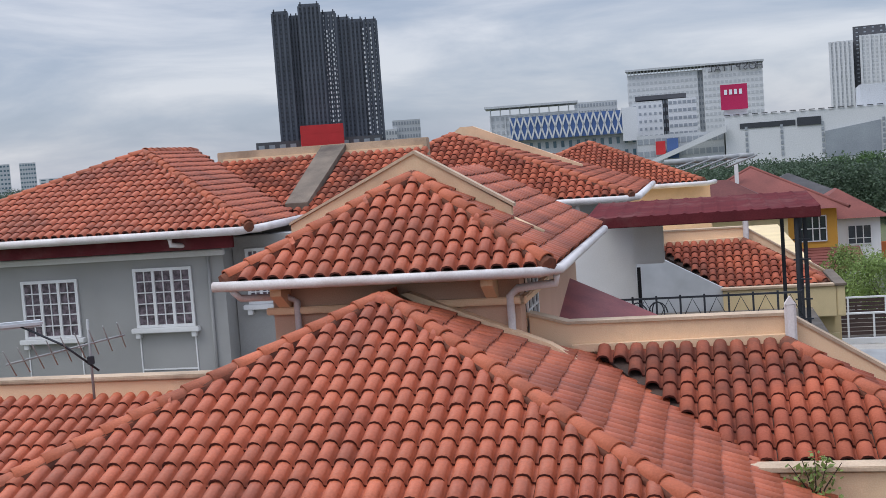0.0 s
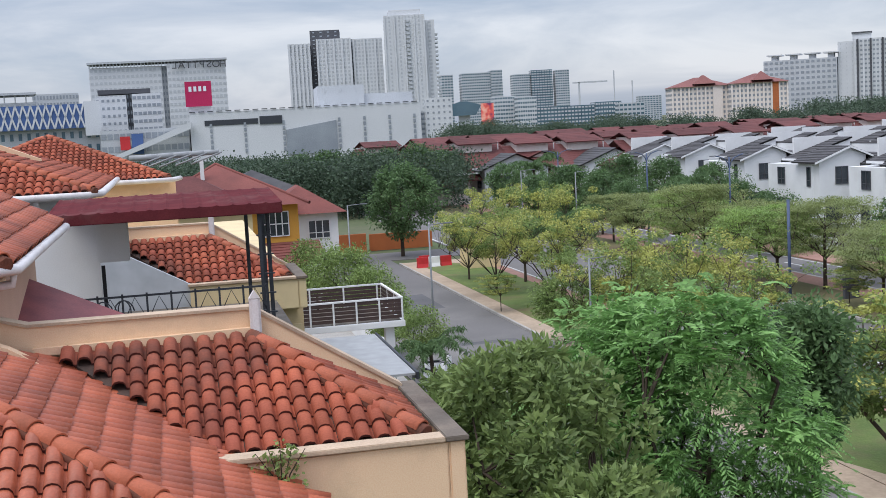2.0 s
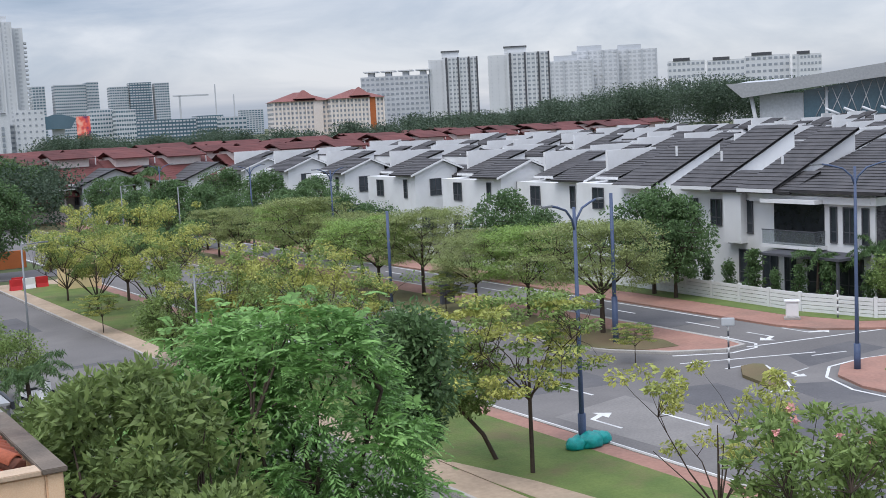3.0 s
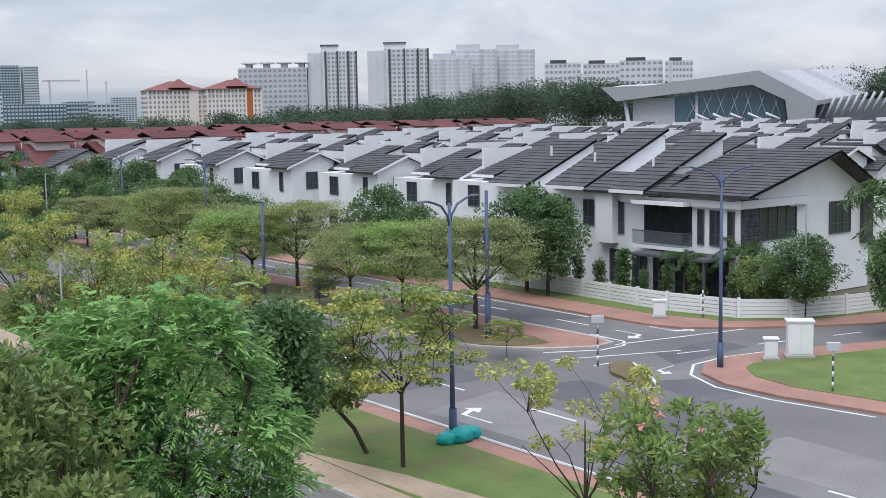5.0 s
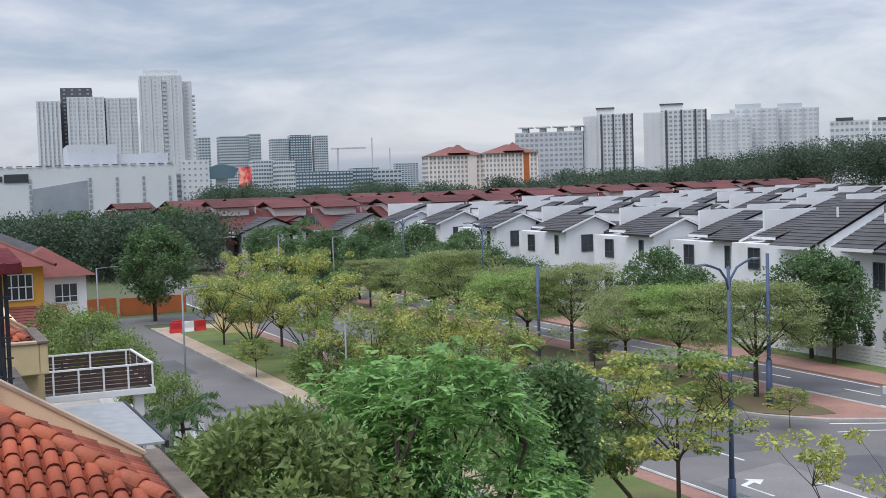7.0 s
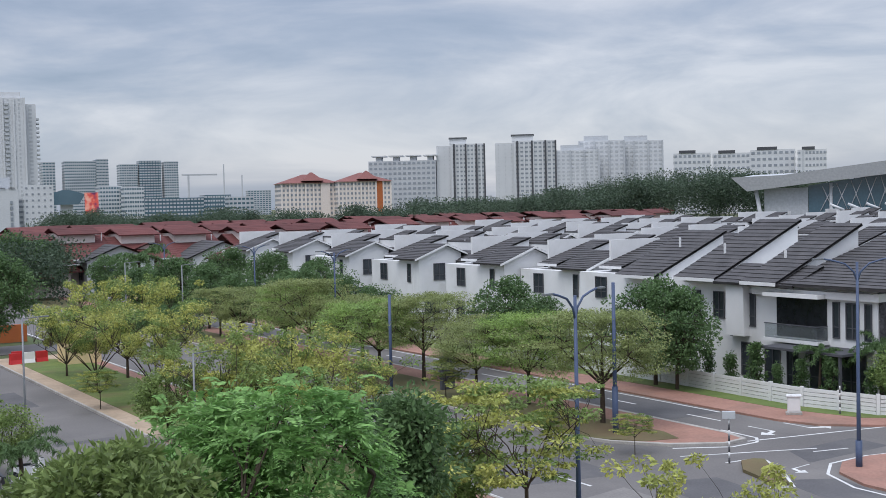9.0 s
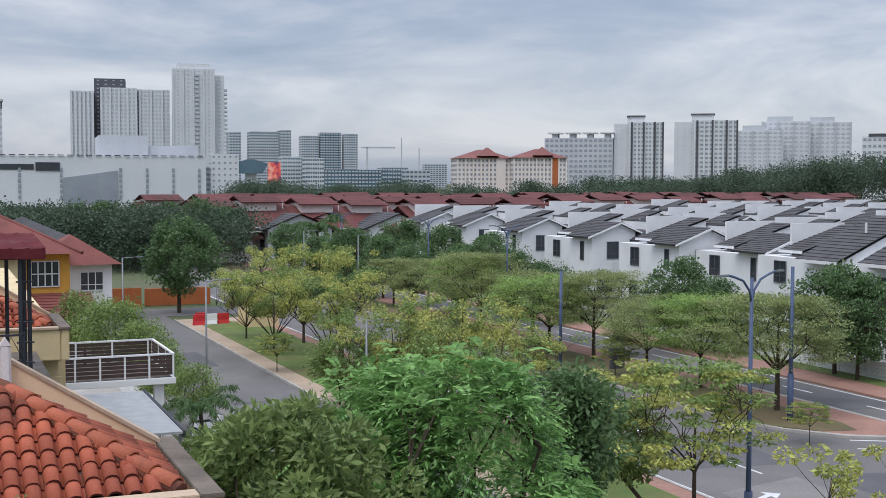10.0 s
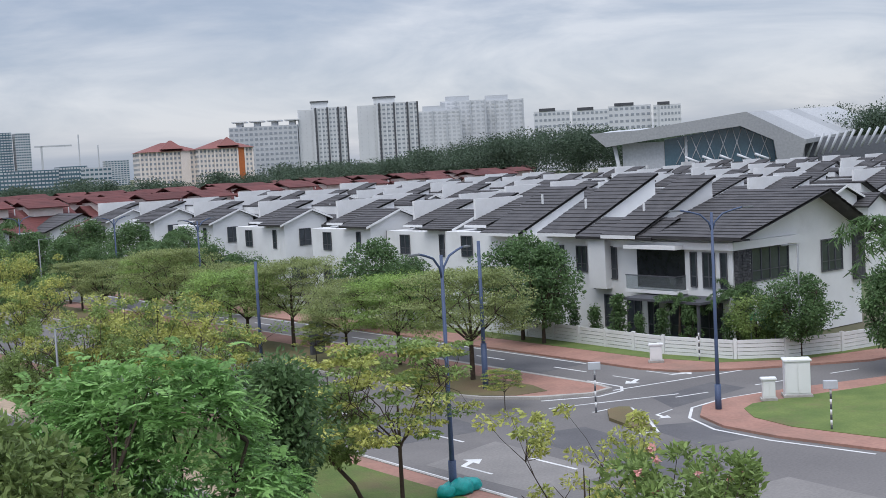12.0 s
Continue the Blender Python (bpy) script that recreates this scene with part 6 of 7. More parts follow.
def settle(h, m):
    if first[h]:
        first[h] = False
        h.matrix_basis = m
    else:
        copy_thing(h, m)


# a staggered block where the land falls away, then the next street of the estate
for x, y, z in ((66, 98.3, 0), (66, 114.6, 0), (66, 131, 0), (66, 147.2, 0.1), (66, 161.6, 0), (66, 75.8, 0), (67.5, 87.0, -0.2), (76, 90.5, 0), (76, 106.4, 0), (76.5, 122.8, 0.1), (76, 139, 0.1), (76, 154.5, 0)):
    settle(near_house, pose(x, y, z))
for row, (x, y0, y1) in enumerate(((89, 64, 165), (105, 56, 172), (124, 52, 178), (148, 55, 180), (176, 58, 185), (206, 60, 190))):
    y = y0
    while y < y1:
        fall = 0.4
        m = pose(x + rnd.uniform(-0.6, 0.6), y, fall + rnd.uniform(-0.2, 0.2))
        if rnd.random() < 0.45:
            m = pose(x + rnd.uniform(2, 5), y, fall + rnd.uniform(-0.6, 0.2))
        settle(far_house, m)
        y += 9.8
for row, (x, y0, y1) in enumerate(((98, 36, 50), (122, 34, 48), (146, 36, 50))):
    for k in range(int((y1 - y0) / 8)):
        settle(far_house, pose(x, y0 + 8 * k, 0))


def corner_house():
    th = thing("corner_house", "white corner house with charcoal roofs and stone pilaster", "house", pose(-1.1, 0, 0))
    boxes("wall", white, [(60.6, 74, 48.3, 60.2, 0, 6.7)], th)
    boxes("wing_wall", white, [(61.2, 74, 60.25, 72, 0, 6.6)], th)
    boxes("step_wall", white, [(60.0, 60.595, 58.6, 60.2, 3.2, 6.6)], th)
    mono(th, 59.4, 67.6, 55.2, 58.3, 6.9, 10.45, 16, split=True)
    mono(th, 59.9, 68.4, 61.2, 65.2, 6.9, 10.7, 16, split=True)
    mono(th, 60.0, 67.2, 67.4, 71.8, 6.8, 9.9, 15, split=True)
    stepped("roof", slate, (59.7, 46.9, 6.85), (59.7, 55.1, 6.85), (68.8, 55.1, 9.35), (68.8, 46.9, 9.35), 17, th, "charcoal tiled slope", split=True)
    stepped("roof", slate, (74.6, 46.9, 6.2), (74.6, 55.1, 6.2), (68.8, 55.1, 9.35), (68.8, 46.9, 9.35), 10, th, "charcoal tiled slope")
    stepped("low_roof", slate, (59.6, 54.0, 6.75), (59.6, 61.0, 6.75), (62.5, 61.0, 7.9), (62.5, 54.0, 7.9), 6, th)
    prism("gable_wall", white, [(60.61, 6.7), (68.8, 9.2), (73.9, 6.4), (73.9, 6.0), (60.61, 6.0)], "y", 48.31, 48.6, th, "white gable wall")
    boxes("band", white, [(60.2, 67.0, 47.9, 48.29, 6.05, 6.55), (60.2, 60.59, 48.3, 58.0, 6.05, 6.5)], th)
    stone_items = []
    rs = random.Random(4)
    for j in range(34):
        for i in range(3):
            stone_items.append((60.7 + i * 0.42 + 0.01, 60.7 + i * 0.42 + 0.40, 48.0 - rs.uniform(0.02, 0.08), 48.29, 0.2 + j * 0.19, 0.37 + j * 0.19))
    boxes("pilaster", stone, stone_items, th, "dark stone clad pilaster")
    boxes("pilaster", stone, [(73.0, 74.1, 48.0, 48.29, 3.0, 6.4)], th, "dark stone clad pilaster")
    for a0, a1, z0, z1, b in ((58.1, 59.2, 3.9, 6.0, 1), (48.75, 49.15, 3.7, 5.8, 0), (49.7, 50.55, 3.7, 5.8, 1), (51.15, 51.55, 3.7, 5.8, 0), (58.0, 59.3, 0.6, 2.7, 1), (56.0, 57.2, 0.3, 2.6, 1), (54.5, 55.3, 0.3, 2.6, 1), (49.2, 53.4, 0.4, 2.7, 3)):
        win(th, "x", 60.6, a0, a1, z0, z1, b)
    for a0, a1 in ((61.6, 62.5), (63.9, 64.6), (68.4, 69.4)):
        win(th, "x", 61.2, a0, a1, 4.2, 5.9, 1)
    win(th, "y", 48.3, 62.4, 66.0, 4.0, 5.95, 3)
    win(th, "y", 48.3, 69.6, 71.8, 3.9, 5.9, 2)
    win(th, "y", 48.3, 63.0, 66.0, 0.4, 2.7, 2)
    bal = boxes("balcony", white, [(59.5, 60.59, 51.9, 56.4, 3.2, 3.42)], th, "recessed balcony with glass front")
    boxes("balcony_canopy", white, [(59.5, 60.59, 51.9, 56.4, 6.05, 6.3)], th)
    boxes("opening", dark, [(60.55, 60.598, 52.1, 56.2, 3.43, 6.0)], bal)
    boxes("glass_panel", smoked, [(59.56, 59.58, 52.0, 56.3, 3.43, 4.3), (59.58, 60.5, 52.0, 52.02, 3.43, 4.3)], bal)
    boxes("top_rail", charcoal, [(59.54, 59.62, 51.95, 56.35, 4.3, 4.36), (59.62, 60.5, 51.97, 52.05, 4.3, 4.36)], bal)
    boxes("slat", charcoal, [(60.9, 61.19, 60.3, 60.75, 3.0 + 0.2 * i, 3.08 + 0.2 * i) for i in range(8)], th)
    boxes("canopy", charcoal, [(57.8, 60.58, 48.6, 55.0, 2.95, 3.1)], th, "flat dark canopy")
    boxes("canopy_post", charcoal, [(57.9, 58.05, 48.8, 48.95, 0, 2.95)], th)
    for x, y in ((62.5, 57.2), (63.2, 63.5), (64.0, 69.0)):
        z = 6.9 + (x - 59.6) * 0.42
        boxes("vent_pipe", white, [(x, x + 0.12, y, y + 0.12, z, z + 0.75)], th)
    return th


corner_house()


def boundary_wall(pts, h, label):
    th = thing("boundary_wall", label, "wall")
    for (ax, ay), (bx_, by) in zip(pts, pts[1:]):
        L = math.hypot(bx_ - ax, by - ay)
        a = math.degrees(math.atan2(by - ay, bx_ - ax))
        n = max(1, round(L / 2.6))
        for i in range(n):
            m = pose(ax, ay, 0, 0, 0, a)
            u0, u1 = L * i / n, L * (i + 1) / n
            for j in range(5):
                boxes("wall_panel", white, [(u0 + 0.12, u1 - 0.12, -0.05, 0.05, 0.1 + j * (h - 0.1) / 5, 0.1 + (j + 1) * (h - 0.1) / 5 - 0.03)], th, m=m)
            boxes("wall_post", white, [(u0 - 0.1, u0 + 0.1, -0.09, 0.09, 0, h + 0.05)], th, m=m)
    return th


boundary_wall([(55.2, 84), (55.15, 60), (54.9, 50), (55.9, 45.4), (58, 43.4), (61.5, 42.1), (64.6, 41.6)], 1.25, "white grooved concrete boundary wall")
boundary_wall([(55.2, 165), (55.2, 92)], 1.2, "white grooved concrete boundary wall")


# ---- red-roofed rows ----
def red_house():
    th = thing("terrace_house", "terrace house with red hipped tile roofs", "house", group="red terrace houses")
    boxes("wall", cream_far, [(-4.6, 4.6, -6, 6, 0, 5.9)], th)
    for sg in (-1, 1):
        stepped("roof", redroof, (-4.82, sg * 7.6, 5.7), (4.82, sg * 7.6, 5.7), (4.82, 0, 9.1), (-4.82, 0, 9.1), 12, th, "red tiled slope", 0.015)
    boxes("upper_wall", cream_far, [(-3.0, 2.4, -2.6, 2.6, 8.0, 9.5)], th)
    for sg in (-1, 1):
        stepped("upper_roof", redroof, (-3.7, sg * 3.5, 9.35), (3.1, sg * 3.5, 9.35), (3.1, 0, 10.3), (-3.7, 0, 10.3), 4, th, "raised red roof", 0.015)
    stepped("porch_roof", redroof, (-4.8, -9.4, 4.0), (1.0, -9.4, 4.0), (1.0, -6.05, 5.3), (-4.8, -6.05, 5.3), 4, th)
    boxes("barge_board", white, [(-5.5, 5.5, -7.7, -7.62, 5.5, 5.7)], th)
    boxes("vent_pipe", white, [(3.6, 3.75, -2, -1.85, 7, 9.4)], th)
    return th


rh = red_house()
rv = random.Random(77)
place = []
for y, x0, x1 in ((186, 40, 120), (200, 48, 330), (218, 40, 360), (238, 60, 380), (260, 90, 400)):
    x = x0
    while x < x1:
        if math.degrees(math.atan2(x, y + 0.10 * (x - 40))) < 41.5:
            place.append((x, y + 0.10 * (x - 40)))
        x += 9.6
for i, (x, y) in enumerate(place):
    m = pose(x + rv.uniform(-1.5, 1.5), y + rv.uniform(-2, 2), rv.uniform(-1.0, -0.3), 0, 0, 6 + rv.choice((0, 0, 180)))
    if i:
        copy_thing(rh, m)
    else:
        rh.matrix_basis = m
for i, (x, y) in enumerate(((66, 166), (64, 178), (54, 184), (48, 178), (38, 183))):
    th = thing("terrace_house", "grey fronted terrace house with sloping dark roofs", "house", pose(x, y, -1.2))
    boxes("wall", (charcoal, white, cream_far, palegrey, cream_far)[i], [(0, 10, 0, 9, 0, 6.2)], th)
    prism("gable_wall", (charcoal, white, cream_far, palegrey, cream_far)[i], [(-0.3, 6.2), (5, 8.4), (10.3, 6.2)], "y", 0.05, 8.95, th)
    stepped("roof", (redroof, slate)[i % 2], (-1, -0.5, 6.2), (-1, 9.5, 6.2), (5, 9.5, 8.6), (5, -0.5, 8.6), 8, th)
    stepped("roof", (slate, redroof)[i % 2], (11, -0.5, 6.2), (11, 9.5, 6.2), (5, 9.5, 8.6), (5, -0.5, 8.6), 8, th)
    win(th, "x", 0, 2, 4, 3.6, 5.4)
    win(th, "y", 0, 2, 4, 3.6, 5.4)


# ---- houses up the side street ----
def yellow_house():
    th = thing("yellow_house", "yellow house with red hipped tile roofs", "house", pose(3.6, 96, 0))
    boxes("wall", yellow, [(-4, 7.0, 0, 12, 0, 7.0)], th, "yellow rendered wall")
    hip(th, -5.5, 7.8, -1.2, 13, 6.9, 3.2, redtile2, 0.5)
    hip(th, -2.6, 2.2, -3.2, 4, 6.9, 1.9, redtile2, 0.5)
    for a, z in (((-5.5, -1.2), 6.9), ((7.8, -1.2), 6.9)):
        tubes("hip_ridge", redtile2, [([(a[0], a[1], z + 0.05), ((-5.5 + 7.8) / 2 + (a[0] > 0) * 0.05, 5.9, 10.15)], 0.14, 0.14)], th)
    w = boxes("window", glass, [(4.2, 6.2, -0.05, -0.02, 4.4, 6.3)], th, "white barred window")
    boxes("window_frame", white, [(4.2 + 0.5 * i - 0.04, 4.2 + 0.5 * i + 0.04, -0.12, -0.051, 4.4, 6.3) for i in range(5)] + [(4.2, 6.2, -0.12, -0.051, z - 0.04, z + 0.04) for z in (4.4, 5.35, 6.3)], w)
    stepped("lean_to", redtile2, (1.0, -4.5, 2.6), (8.5, -4.5, 2.6), (8.5, -0.1, 3.9), (1.0, -0.1, 3.9), 8, th, "red tiled lean-to")
    boxes("chimney", white, [(-0.2, 0.1, 3, 3.3, 9, 10.6)], th)
    return th


yellow_house()
for nm, lab, x, y, w_, d_, hh, wm, rm in (("house", "white house with dark grey pitched roof", 9.5, 122, 9, 9, 6.4, white, slate), ("house", "pale house with red hipped roof", -2, 118, 11, 9, 7.0, cream_far, redroof), ("house", "house with weathered dark roof", -12, 112, 12, 9, 7.6, cream_far, slate), ("house", "house with red roof behind the terrace", 2, 82, 8, 7, 7.4, cream, redroof), ("house", "white house with flat dark terrace", 12.4, 108, 6, 8, 5.2, white, redtile2)):
    th = thing(nm, lab, "house", pose(x, y, 0))
    boxes("wall", wm, [(-w_ / 2, w_ / 2, 0, d_, 0, hh)], th)
    hip(th, -w_ / 2 - 0.8, w_ / 2 + 0.8, -0.8, d_ + 0.8, hh, 2.4, rm)
    win(th, "y", 0, w_ / 2 - 2.6, w_ / 2 - 0.8, hh - 2.2, hh - 0.7, 2, rim=white)
    win(th, "x", -w_ / 2, 2, 4, hh - 2.2, hh - 0.7, 1, rim=white)
heater = thing("solar_heater", "white solar heater frames on the roofs", "solar heater")
for i in range(5):
    p = polar(11.5 + i * 0.7, 88 + i * 2)
    tube("frame", stad_m, [(p.x - 1.2, p.y, 10.4), (p.x + 1.2, p.y + 0.5, 11.2)], 0.07, heater, sides=5)
    tube("tank", stad_m, [(p.x - 1.0, p.y + 0.6, 11.2), (p.x + 1.0, p.y + 0.6, 11.2)], 0.2, heater, "pale water tank", 8)
tagged(slab("garden_wall", orange, 9, 20, 121, 121.3, 0, 1.9), "orange rendered garden wall", "wall")
tagged(slab("garden_wall", orange, 20.5, 27, 122, 122.3, 0, 1.7), "orange rendered garden wall", "wall")
tagged(slab("porch_wall", white, 11.0, 11.2, 62, 108, 0, 1.3), "white front garden wall", "wall")


# ---- street furniture ----
def street_lamp(x, y, h, reach, material, turn=0.0, double=False):
    th = thing("street_lamp", ("blue painted double-arm street lamp" if double else "grey steel street lamp with single arm"), "street lamp", pose(x, y, 0, 0, 0, turn), "street lamps")
    tube("pole", material, [(0, 0, 0), (0, 0, h * 0.35), (0, 0, h)], 0.11 if double else 0.07, th, sides=10, r2=0.06 if double else 0.05)
    tube("base", material, [(0, 0, 0), (0, 0, 1.3)], 0.15 if double else 0.09, th)
    for s in ((-1, 1) if double else (1,)):
        if double:
            pts = [(0, 0, h - 0.9), (s * 0.15, 0, h - 0.45), (s * 0.55, 0, h - 0.08), (s * 1.1, 0, h + 0.08), (s * reach, 0, h + 0.16)]
        else:
            pts = [(0, 0, h - 0.03), (s * reach * 0.5, 0, h), (s * reach, 0, h + 0.03)]
        arm = tube("arm", material, pts, 0.045 if double else 0.028, th, sides=7)
        z = pts[-1][2]
        slab("lamp_head", greypole, min(s * reach, s * (reach + 0.55)), max(s * reach, s * (reach + 0.55)), -0.09, 0.09, z - 0.04, z + 0.04, arm, "flat grey lamp head", bevel=0.03)
    return th


for az, d, h, dbl, mtl, turn in ((49.6, 45, 9.0, True, bluepole, 20), (62.11, 58.3, 9.4, True, bluepole, -30), (24.35, 70.2, 6.75, False, greypole, 0), (31.78, 60, 5.55, False, greypole, 0), (65.82, 73, 6.6, False, greypole, 180), (31.3, 118, 7.2, False, greypole, 0), (30.52, 140, 8.6, True, bluepole, 20), (34.59, 120, 8.6, True, bluepole, 20), (20.6, 88, 7.0, False, greypole, 0), (28.78, 120, 7.5, False, greypole, 0), (38.3, 96, 8.8, True, bluepole, 20)):
    p = polar(az, d)
    street_lamp(p.x, p.y, h, 1.5 if dbl else 0.9, mtl, turn, dbl)
p = polar(51.31, 65)
th = thing("blue_pole", "plain blue painted steel pole on the median", "pole", pose(p.x, p.y, 0))
tube("pole", bluepole, [(0, 0, 0), (0, 0, 8.1)], 0.12, th, sides=12, r2=0.09)
tube("base", bluepole, [(0, 0, 0), (0, 0, 2.6)], 0.16, th, sides=12)
p = polar(40.84, 81)
th = thing("blue_pole", "plain blue painted steel pole on the median", "pole", pose(p.x, p.y, 0))
tube("pole", bluepole, [(0, 0, 0), (0, 0, 6.5)], 0.11, th, sides=12, r2=0.1)
p = polar(49.6, 44.7)
bag = thing("rubbish_sacks", "teal plastic rubbish sacks at the pole's foot", "rubbish sack", pose(p.x, p.y, 0.12))
rs = random.Random(9)
for dx, dy, r in ((-0.38, -0.1, 0.34), (0.2, -0.2, 0.42), (0.75, -0.05, 0.38), (0.1, 0.3, 0.3)):
    bm = bmesh.new()
    bmesh.ops.create_icosphere(bm, subdivisions=3, radius=r)
    for v in bm.verts:
        q = 1 + 0.22 * noise.noise(v.co * 5 + Vector((dx * 9, dy, r)))
        v.co = Vector((v.co.x * 1.25 * q, v.co.y * q, max(-0.5 * r, v.co.z * 0.78 * q) + 0.5 * r))
    part("sack", bm, teal, bag, m=pose(dx, dy, 0), smooth=True)
tagged(slab("notice_cabinet", charcoal, 41.7, 42.7, 68.8, 69.1, 0.1, 2.35), "dark grey upright cabinet on the median", "cabinet")


def feeder_pillar(az, d, w, dp, h, label):
    p = polar(az, d)
    th = thing("feeder_pillar", label, "cabinet", pose(p.x, p.y, 0.12, 0, 0, -45))
    slab("plinth", kerb_m, -w / 2 - 0.1, w / 2 + 0.1, -dp / 2 - 0.1, dp / 2 + 0.1, 0, 0.12, th)
    slab("body", white, -w / 2, w / 2, -dp / 2, dp / 2, 0.12, h, th, "white steel cabinet")
    slab("roof", white, -w / 2 - 0.07, w / 2 + 0.07, -dp / 2 - 0.07, dp / 2 + 0.07, h + 0.002, h + 0.10, th)
    slab("door", white, -w / 2 + 0.05, -0.02, -dp / 2 - 0.025, -dp / 2 - 0.001, 0.2, h - 0.1, th)
    slab("door", white, 0.02, w / 2 - 0.05, -dp / 2 - 0.025, -dp / 2 - 0.001, 0.2, h - 0.1, th)


feeder_pillar(65.62, 61.3, 1.2, 0.75, 1.75, "large white electrical cabinet on the lawn")
feeder_pillar(64.37, 60.3, 0.6, 0.4, 1.0, "small white electrical cabinet on the lawn")
feeder_pillar(59.32, 71.5, 0.7, 0.4, 1.0, "small white cabinet before the wall")


def striped_post(az, d, h, sign="", z=0.1):
    p = polar(az, d)
    th = thing("sign_post", "black and white striped sign post", "sign post", pose(p.x, p.y, z, 0, 0, -45), "striped posts")
    n = 8
    for i in range(n):
        tube("band", white if i % 2 else charcoal, [(0, 0, h * i / n), (0, 0, h * (i + 1) / n)], 0.045, th, sides=8)
    if sign == "box":
        slab("sign", palegrey, -0.3, 0.3, -0.12, 0.12, h, h + 0.35, th, "grey sign box seen edge on")


striped_post(67.1, 54.1, 1.8, "box")
striped_post(56.47, 58.5, 2.1, "box", 0.0)
striped_post(61.3, 72, 1.6)
p = polar(64.19, 74)
th = thing("street_sign", "green street name board on posts", "street sign", pose(p.x, p.y, 0.1, 0, 0, -35))
slab("post", greypole, -0.75, -0.69, -0.03, 0.03, 0, 2.4, th)
slab("post", greypole, 0.69, 0.75, -0.03, 0.03, 0, 2.4, th)
board = slab("board", mat("green_sign", (0.01, 0.22, 0.14), (0.01, 0.18, 0.12), 0.5, 2, 20, 0.0), -0.8, 0.8, -0.06, -0.031, 1.95, 2.4, th, "green name board")
boxes("lettering", white, [(-0.6, 0.25, -0.075, -0.061, 2.12, 2.24)], board, "pale bar for a street name")


def car(m, paint_m, label):
    """A car: lower body, glasshouse, wheels and lamps, nose towards +x."""
    th = thing("car", label, "car", m)
    prism("body", paint_m, [(-2.2, 0.35), (-2.25, 0.75), (-2.1, 1.0), (-1.2, 1.05), (1.0, 1.02), (2.0, 0.85), (2.22, 0.65), (2.2, 0.35)], "y", -0.85, 0.85, th)
    prism("glasshouse", glass, [(-2.0, 1.04), (-1.6, 1.5), (0.15, 1.52), (1.0, 1.04)], "y", -0.74, 0.74, th, "dark car windows")
    prism("roof", paint_m, [(-1.65, 1.50), (-1.4, 1.57), (0.0, 1.58), (0.2, 1.51)], "y", -0.72, 0.72, th)
    for x in (-1.4, 1.38):
        for y in (-0.82, 0.82):
            wh = tube("wheel", dark, [(x, y - 0.1, 0.33), (x, y + 0.1, 0.33)], 0.33, th, "black tyre", 16)
            tube("rim", greypole, [(x, y - 0.115, 0.33), (x, y + 0.115, 0.33)], 0.2, wh, "steel rim", 12)
    for y in (-0.62, 0.62):
        slab("headlight", white, 2.1, 2.23, y - 0.16, y + 0.16, 0.66, 0.8, th, bevel=0.02)
        slab("tail_light", redpanel, -2.27, -2.2, y - 0.16, y + 0.16, 0.75, 0.95, th, bevel=0.02)


car(pose(9.0, 56, 0, 0, 0, -85), mat("white_car_paint", (0.72, 0.72, 0.72), (0.68, 0.68, 0.68), 0.25, 1, 10, 0.0, spec=0.6), "white car parked before the porch")
car(pose(8.4, 47, 0, 0, 0, -80), mat("silver_car_paint", (0.55, 0.56, 0.57), (0.5, 0.51, 0.52), 0.3, 1, 10, 0.0, spec=0.6), "silver car parked in the porch")
for i, (x, y) in enumerate(((58, 186), (54.2, 178), (54.4, 188))):
    car(pose(x, y, 0, 0, 0, 90), white, "white car parked far down the street")


def motorcycle(m):
    th = thing("motorcycle", "white scooter parked at the roadside", "motorcycle", m)
    for x in (-0.62, 0.62):
        w = tube("wheel", dark, [(x, -0.06, 0.3), (x, 0.06, 0.3)], 0.3, th, "black tyre", 16)
        tube("rim", greypole, [(x, -0.065, 0.3), (x, 0.065, 0.3)], 0.18, w, sides=12)
    prism("body", white, [(-0.8, 0.55), (-0.75, 0.75), (-0.1, 0.72), (0.3, 0.45), (0.45, 1.0), (0.6, 0.98), (0.62, 0.5), (0.2, 0.3), (-0.4, 0.32)], "y", -0.14, 0.14, th, "white fairing")
    slab("seat", dark, -0.75, 0.0, -0.13, 0.13, 0.755, 0.83, th, bevel=0.03)
    tube("handlebar", darkmetal, [(0.48, -0.33, 1.06), (0.52, 0, 1.0), (0.48, 0.33, 1.06)], 0.02, th)


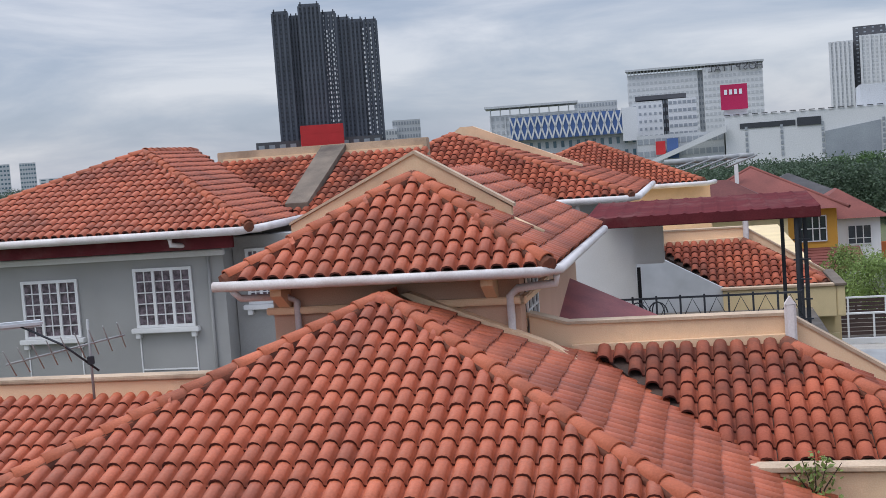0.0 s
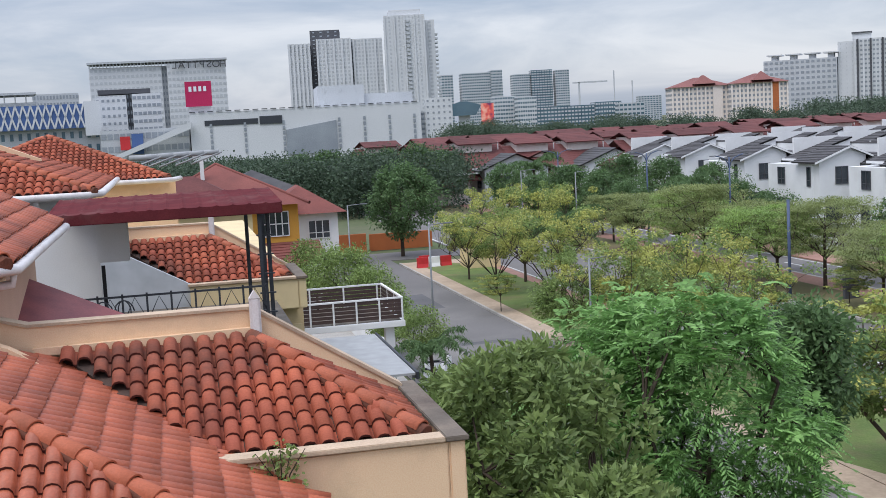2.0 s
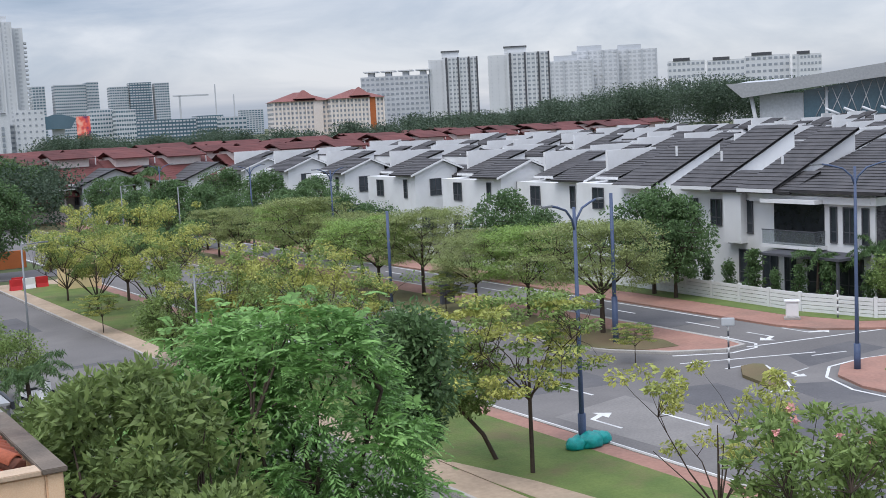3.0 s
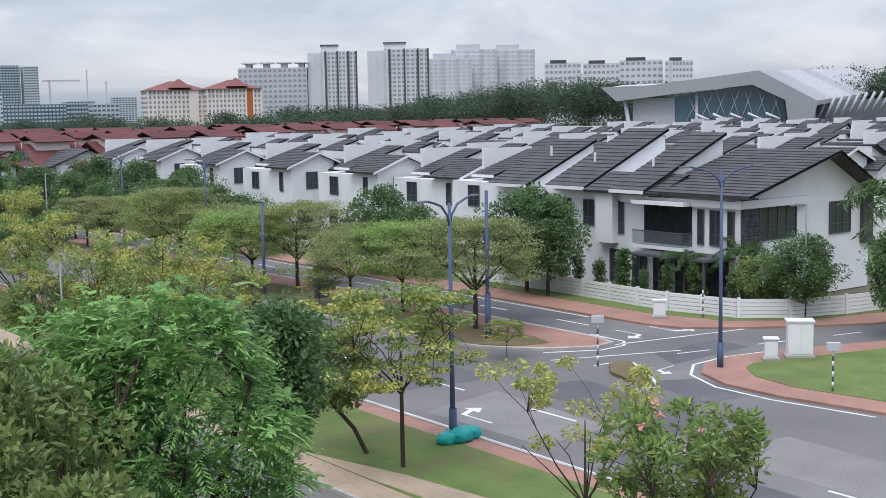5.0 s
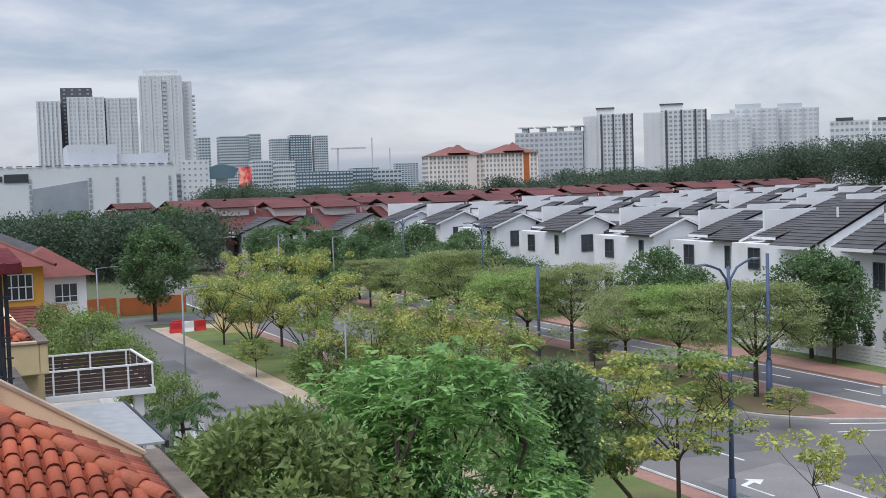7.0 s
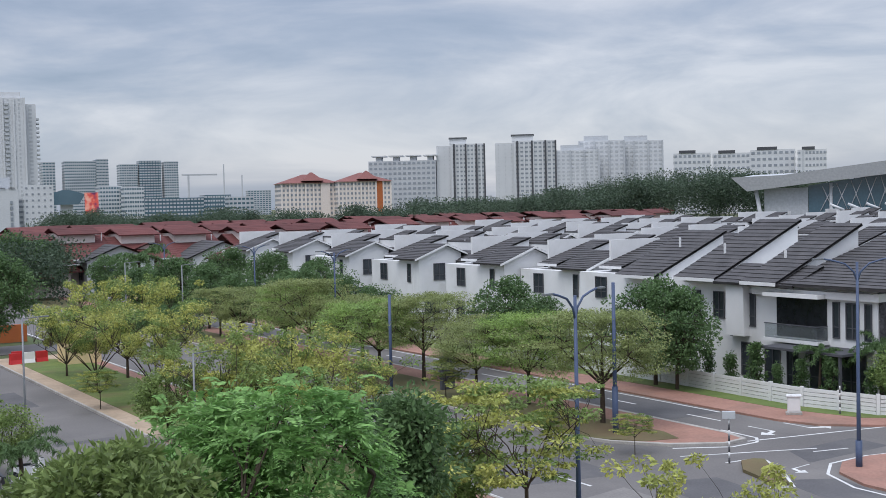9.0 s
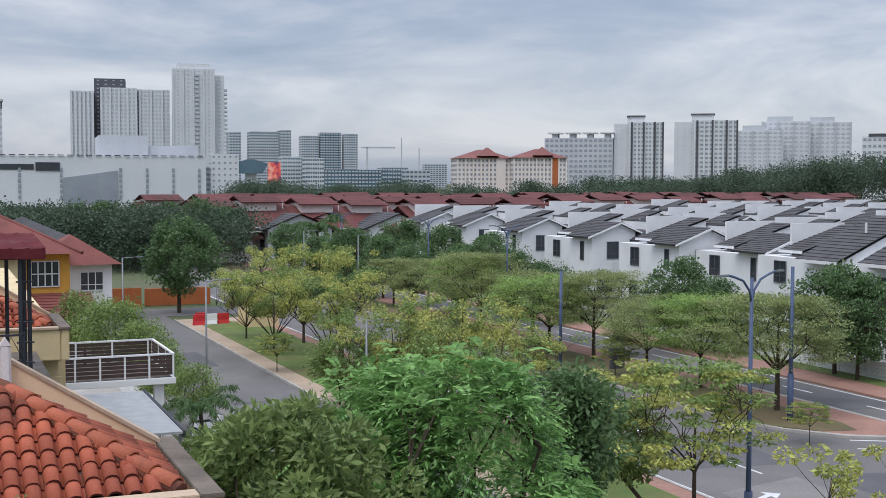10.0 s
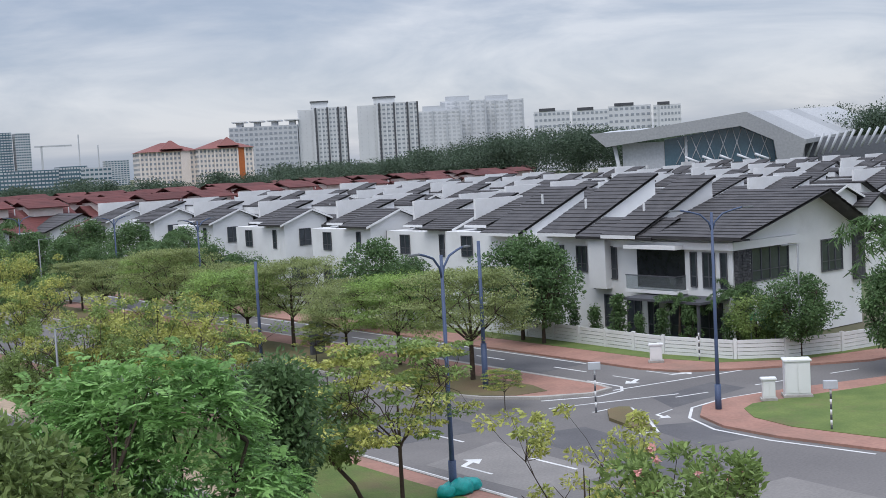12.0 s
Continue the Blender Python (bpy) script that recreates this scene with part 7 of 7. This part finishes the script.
motorcycle(pose(12.4, 56.5, 0, 0, 0, 30))
motorcycle(pose(13.0, 58.5, 0, 0, 0, 10))
for i, (x, y) in enumerate(((21.9, 103.4), (23.0, 103.6), (24.1, 103.8), (22.4, 104.9))):
    th = thing("road_barrier", "red and white plastic road barrier", "barrier", pose(x, y, 0, 0, 0, 5), "barriers")
    mb = redpanel if i != 1 else white
    prism("body", mb, [(-0.3, 0), (-0.12, 0.45), (-0.1, 1.0), (0.1, 1.0), (0.12, 0.45), (0.3, 0)], "x", -0.48, 0.48, th)
    slab("foot", white, -0.5, 0.5, -0.34, 0.34, 0.0, 0.08, th)
tagged(slab("substation", cream, 25.2, 28.0, 100, 103, 0, 2.6), "small cream utility kiosk", "kiosk")


# ---- small things on the roofs ----
def antenna(x, y, z):
    th = thing("tv_antenna", "aluminium aerial with many rods on a mast", "antenna", pose(x, y, z, 0, 0, 25))
    tube("mast", stad_m, [(0, 0, -0.6), (0, 0, 0.55)], 0.02, th, sides=6)
    tube("boom", stad_m, [(-1.15, 0, 0.02), (0.5, 0, 0.28)], 0.016, th, sides=6)
    for i in range(9):
        u = i / 8
        c = Vector((-1.1 + 1.55 * u, 0, 0.03 + 0.25 * u))
        tube("rod", stad_m, [tuple(c + Vector((-0.04, -0.3, 0.22))), tuple(c + Vector((0.04, 0.3, -0.22)))], 0.009, th, sides=5)
    tube("arm", darkmetal, [(0.1, 0, -0.2), (-0.35, -0.05, 0.22), (-0.9, -0.08, 0.55)], 0.018, th, sides=6)
    slab("amplifier", palegrey, -1.25, -0.6, -0.12, 0.02, 0.52, 0.62, th, "pale flat lamp head", bevel=0.03)
    slab("junction", darkmetal, -0.05, 0.05, -0.04, 0.04, -0.1, 0.02, th, bevel=0.01)


antenna(-8.55, 16.0, 10.05)
wild = thing("wild_plant", "small weed growing from the gutter edge", "plant", pose(1.15, 13.68, 8.3))
tubes("stem", bark, [([(0, 0, 0.1), (0.05 * i, -0.05, 0.35), (0.14 * i, -0.08, 0.75 - 0.06 * abs(i))], 0.012, 0.004) for i in (-2, -1, 0, 1, 2)] + [([(0, 0, 0.1), (0.02, -0.1, -0.25)], 0.012, 0.006)], wild)
link("leaves", leaf_mesh("leaves", lf_mid, [(0.06 * i + rs.uniform(-0.1, 0.1), -0.06, 0.25 + 0.07 * j, 0.07, 1) for i in range(-3, 4) for j in range(7)] + [(0, -0.12, -0.2 + 0.1 * k, 0.1, 1) for k in range(4)], 3, 0.075, 0.6, 4), wild)
